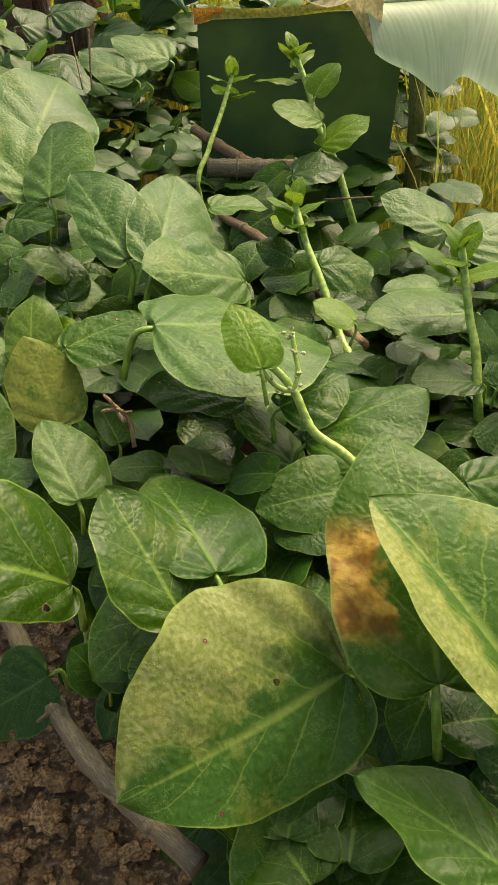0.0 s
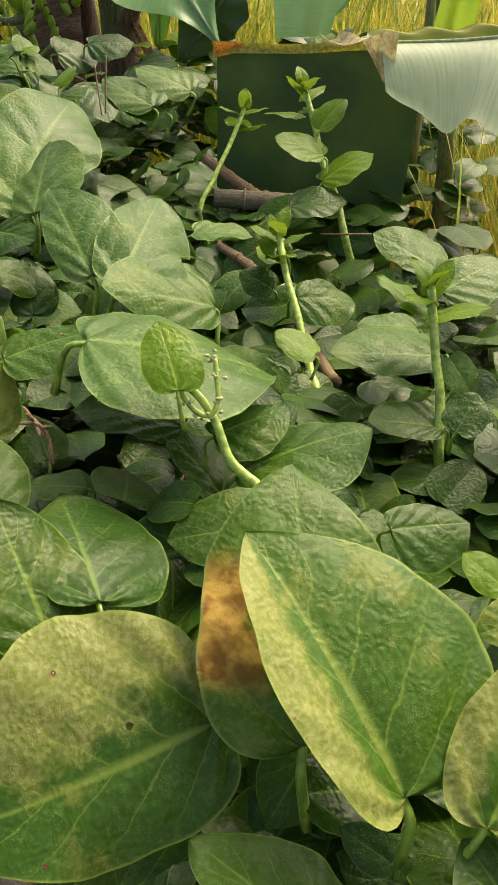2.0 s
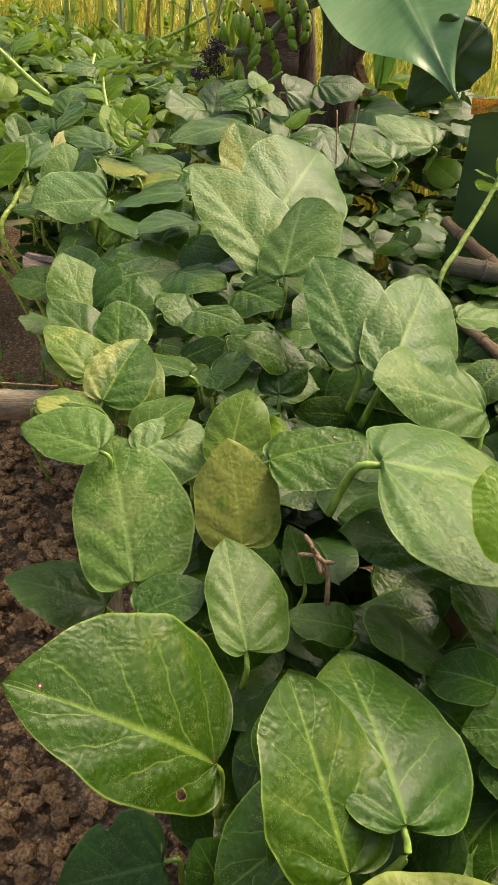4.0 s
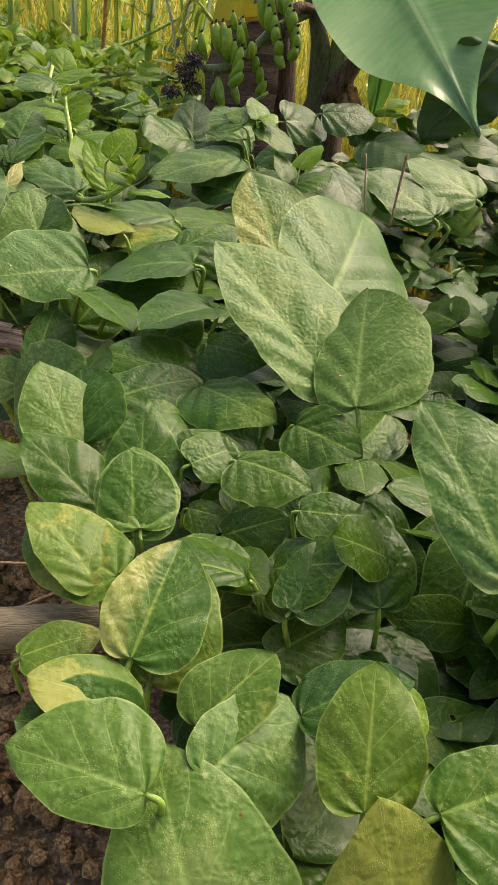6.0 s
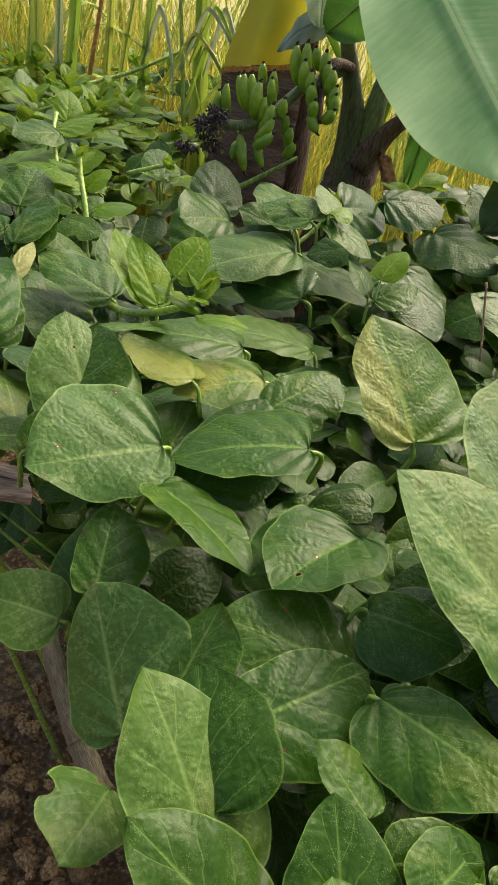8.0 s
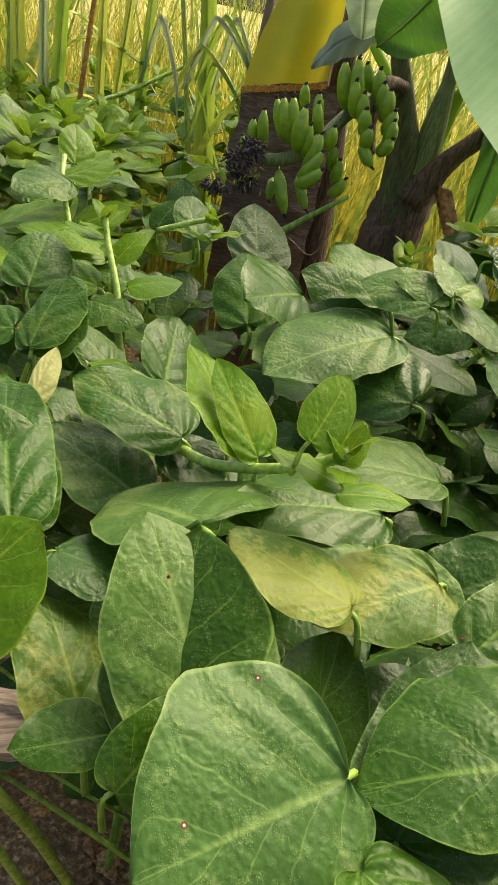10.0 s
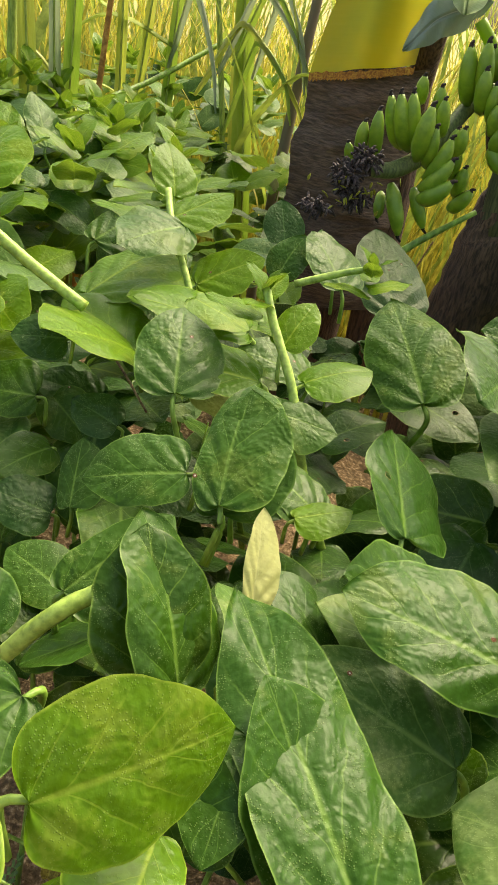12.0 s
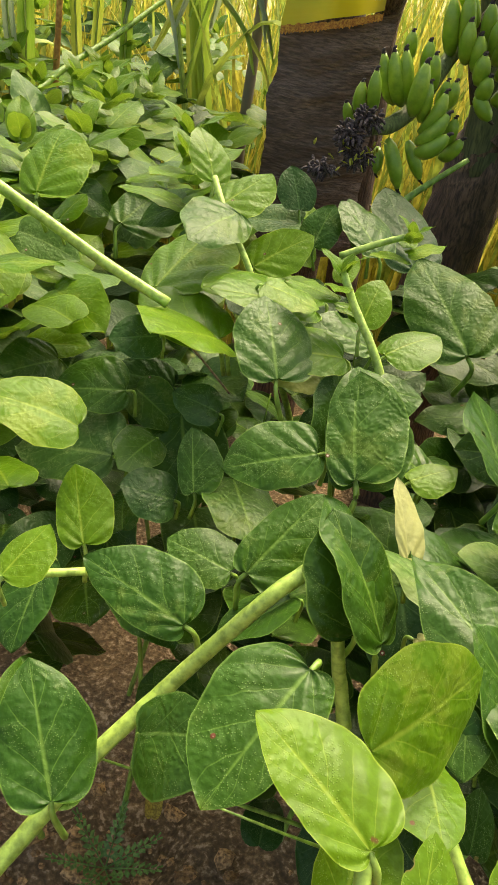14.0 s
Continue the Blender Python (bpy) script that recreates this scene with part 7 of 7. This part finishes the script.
top_leaf((-0.361, 1.603, 0.686), (-0.279, 1.628, 0.685), (0.16, -0.46, 0.88), 0.072, "d", 0.05, 0.05, -0.29)
top_leaf((-0.794, 1.604, 0.625), (-0.744, 1.619, 0.653), (-0.28, -0.55, 0.79), 0.048, "b", 0.09, 0.07, 0.01)
top_leaf((-0.811, 1.619, 0.665), (-0.858, 1.567, 0.659), (0.22, -0.31, 0.92), 0.057, "m", 0.05, 0.05, 0.10)
top_leaf((-0.957, 1.632, 0.590), (-0.996, 1.640, 0.595), (0.06, -0.32, 0.95), 0.032, "b", 0.05, 0.05, -0.18)
top_leaf((-0.474, 1.634, 0.602), (-0.552, 1.618, 0.622), (0.32, -0.57, 0.76), 0.071, "m", 0.05, 0.05, -0.01)
top_leaf((-0.825, 1.639, 0.664), (-0.779, 1.673, 0.686), (-0.22, -0.31, 0.92), 0.048, "b", 0.07, 0.05, -0.26)
top_leaf((-0.671, 1.648, 0.629), (-0.704, 1.704, 0.658), (0.16, -0.37, 0.92), 0.055, "m", 0.07, 0.05, 0.21)
top_leaf((-0.677, 1.663, 0.628), (-0.693, 1.712, 0.659), (0.26, -0.45, 0.86), 0.047, "m", 0.07, 0.05, -0.10)
top_leaf((-0.281, 1.668, 0.646), (-0.193, 1.588, 0.635), (-0.22, -0.36, 0.91), 0.101, "d", 0.05, 0.05, -0.10)
top_leaf((-0.828, 1.686, 0.670), (-0.842, 1.728, 0.706), (0.37, -0.53, 0.76), 0.043, "b", 0.09, 0.09, -0.06)
top_leaf((-0.603, 1.729, 0.587), (-0.626, 1.819, 0.644), (0.20, -0.49, 0.85), 0.084, "d", 0.05, 0.05, 0.11)
top_leaf((-0.913, 1.785, 0.588), (-0.862, 1.853, 0.608), (0.06, -0.32, 0.95), 0.070, "m", 0.05, 0.05, -0.30)
top_leaf((-1.026, 2.017, 0.619), (-1.057, 2.068, 0.673), (0.56, -0.42, 0.72), 0.059, "l", 0.05, 0.05, 0.21)

# ---- lower leaves of the same plants, and plants further back ----
def top_at(x, y):
    best = min(TOPS, key=lambda q: (q[0] - x) ** 2 + (q[1] - y) ** 2)
    return math.hypot(best[0] - x, best[1] - y), best[2]


def build_lower_leaves():
    rng = np.random.RandomState(21)
    made = 0
    for i in range(9500):
        if made >= 3000:
            break
        y = rng.uniform(0.05, 1.80)
        x = rng.uniform(max(-1.2, bed_edge(y) + 0.10), 0.42)
        near, top = top_at(x, y)
        if near > 0.20 and y < 1.5:
            continue
        s = rng.uniform(0.045, 0.085)
        low = 0.54 - 0.26 * rng.rand() ** 1.4
        z = min(low, top - 0.035 - 0.25 * s)
        if z < 0.12:
            continue
        a = rng.uniform(0, 6.283)
        tilt = rng.normal(-0.1, 0.3)
        d = np.array((math.cos(a), math.sin(a), tilt))
        d /= np.linalg.norm(d)
        n = np.array((rng.normal(0, 0.3), rng.normal(-0.15, 0.3), 1.0))
        b = np.array((x, y, z)) - d * s / 2
        plant = min(VINES, key=lambda g: (g.location.x - x) ** 2 + (g.location.y - y) ** 2)
        small_leaf(plant, b, b + d * s, n / np.linalg.norm(n), rng.choice(("d", "d", "m", "m", "g")), made)
        made += 1


def build_far_plants():
    rng = np.random.RandomState(33)
    spots = [(rng.uniform(-2.5, -0.76), rng.uniform(1.78, 3.0)) for _ in range(44)] + [(rng.uniform(-2.2, -1.02), rng.uniform(1.5, 1.85)) for _ in range(9)] + [(rng.uniform(-0.62, 0.3), rng.uniform(1.72, 2.05)) for _ in range(6)]
    shade = [(rng.uniform(-0.26, 0.28), rng.uniform(1.62, 2.1)) for _ in range(9)]
    for x, y in spots + shade:
        g = vine(x, y, 0.52, "climbing spinach plant with crowded green leaves at the back")
        for i in range(40):
            r, a = 0.17 * math.sqrt(rng.rand()), rng.rand() * 6.283
            s = rng.uniform(0.05, 0.085)
            z = 0.63 - 0.20 * rng.rand() ** 1.5 - 1.2 * r * r
            if (x, y) in shade:
                z += 0.05
            elif x > -0.7:
                z -= 0.07
            w = rng.uniform(0, 6.283)
            d = np.array((math.cos(w), math.sin(w), rng.normal(0.0, 0.35)))
            d /= np.linalg.norm(d)
            n = np.array((rng.normal(0, 0.35), rng.normal(-0.25, 0.35), 1.0))
            b = np.array((x + r * math.cos(a), y + r * math.sin(a), z)) - d * s / 2
            small_leaf(g, b, b + d * s, n / np.linalg.norm(n), rng.choice(("m", "l", "l", "b", "b", "b") if x < -0.7 else ("d", "d", "m", "m", "l", "b")), i)
        if x < -0.7:
            for _ in range(2):
                bud(g, (x + rng.normal(0, 0.06), y + rng.normal(0, 0.06), 0.64 + 0.03 * rng.rand()), 0.045)


FLOWERS = [(-0.010, 0.444, 0.633), (-0.003, 0.442, 0.629), (0.005, 0.440, 0.625), (0.011, 0.436, 0.618), (0.019, 0.432, 0.611), (0.028, 0.431, 0.610), (0.032, 0.436, 0.619), (0.030, 0.443, 0.630), (0.028, 0.449, 0.641)]


def build_flowers():
    rng = np.random.RandomState(3)
    b, t = np.array((-0.081, 0.439, 0.557)), np.array((-0.094, 0.447, 0.588))
    ch = [tube_data([b, (b + t) / 2 + 0.003, t], [0.0016, 0.0013, 0.0012], sides=6, n=8)]
    for i in range(7):
        d = rng.normal(0, 1, 3)
        d /= np.linalg.norm(d)
        o = t + (b - t) * 0.25 * rng.rand()
        ch.append(tube_data([o, o + d * 0.006, o + d * 0.010], [0.001, 0.0016, 0.0008], sides=5, n=4))
    g = thing("withered_shoot", tuple(b), "reddish brown withered shoot tip", "shoot")
    for i, (V, F) in enumerate(ch):
        part("twig" if i else "stem", mesh_of("twig", V, F, DRY), g)
    g = thing("flower_spike", FLOWERS[0], "green flower spike with tiny cream buds", "flower spike")
    part("stem", tube("stem", FLOWERS, [0.0022, 0.0016], STEM_YOUNG, sides=7, n=24), g)
    cream = plain_material("cream_bud", (0.42, 0.46, 0.16), (0.62, 0.60, 0.32), 90, 0.5, 0.2, 0.001)
    for q in FLOWERS:
        for i in range(5):
            o = np.array(q) + rng.normal(0, 1, 3) * 0.0026
            V, F = blob(o, 0.0017 + 0.0009 * rng.rand(), rng, 4, 6)
            part("flower_bud", mesh_of("flower_bud", V, F, cream), g)


def build_weed():
    p = np.array((-0.895, 1.392, 0.030))
    g = thing("weed_seedling", tuple(p), "small feathery green weed in the soil", "weed")
    weed = plain_material("weed_green", (0.14, 0.27, 0.05), (0.24, 0.40, 0.09), 40, 0.5, 0.1, 0.001, through=0.3)
    V, F = [], []
    for i in range(7):
        a = i * 0.95 + 0.3
        d = np.array((math.cos(a), math.sin(a), 0.5))
        t = tube_data([p, p + d * 0.03, p + d * 0.06 - np.array((0, 0, 0.006))], [0.001, 0.0008, 0.0005], sides=5, n=6)
        V, F = join(((V, F), t))
        for k in range(8):
            o = p + d * (0.010 + 0.0065 * k)
            for s in (-1, 1):
                q = np.array((-d[1], d[0], 0)) * s * 0.013 * (1 - k / 10) + d * 0.005
                w = d * 0.0034
                m = len(V)
                V.extend((o, o + q * 0.5 + w, o + q, o + q * 0.5 - w))
                F.append((m, m + 1, m + 2, m + 3))
    tagged(part("fronds", mesh_of("fronds", V, F, weed), g), "feathery fronds", kind="stuff")


def build_fallen_leaf():
    p = np.array((-0.847, 1.443, 0.035))
    V, F, U = leaf_data(0.045, 0.024, 77, 0.5, 0.3, 0.04, 6, 18)
    ob = new("fallen_leaf", mesh_of("fallen_leaf", V, F, plain_material("fallen_yellow", (0.34, 0.24, 0.03), (0.50, 0.40, 0.06), 60, 0.6, 0.4, 0.001, through=0.2), U))
    ob.matrix_world = leaf_frame(tuple(p), tuple(p + np.array((0.006, 0.040, 0.012))), (0.2, -0.4, 0.9))
    tagged(ob, "small withered yellow leaf fallen on the soil", "fallen leaf")


build_lower_leaves()
build_far_plants()
build_flowers()
build_weed()
build_fallen_leaf()
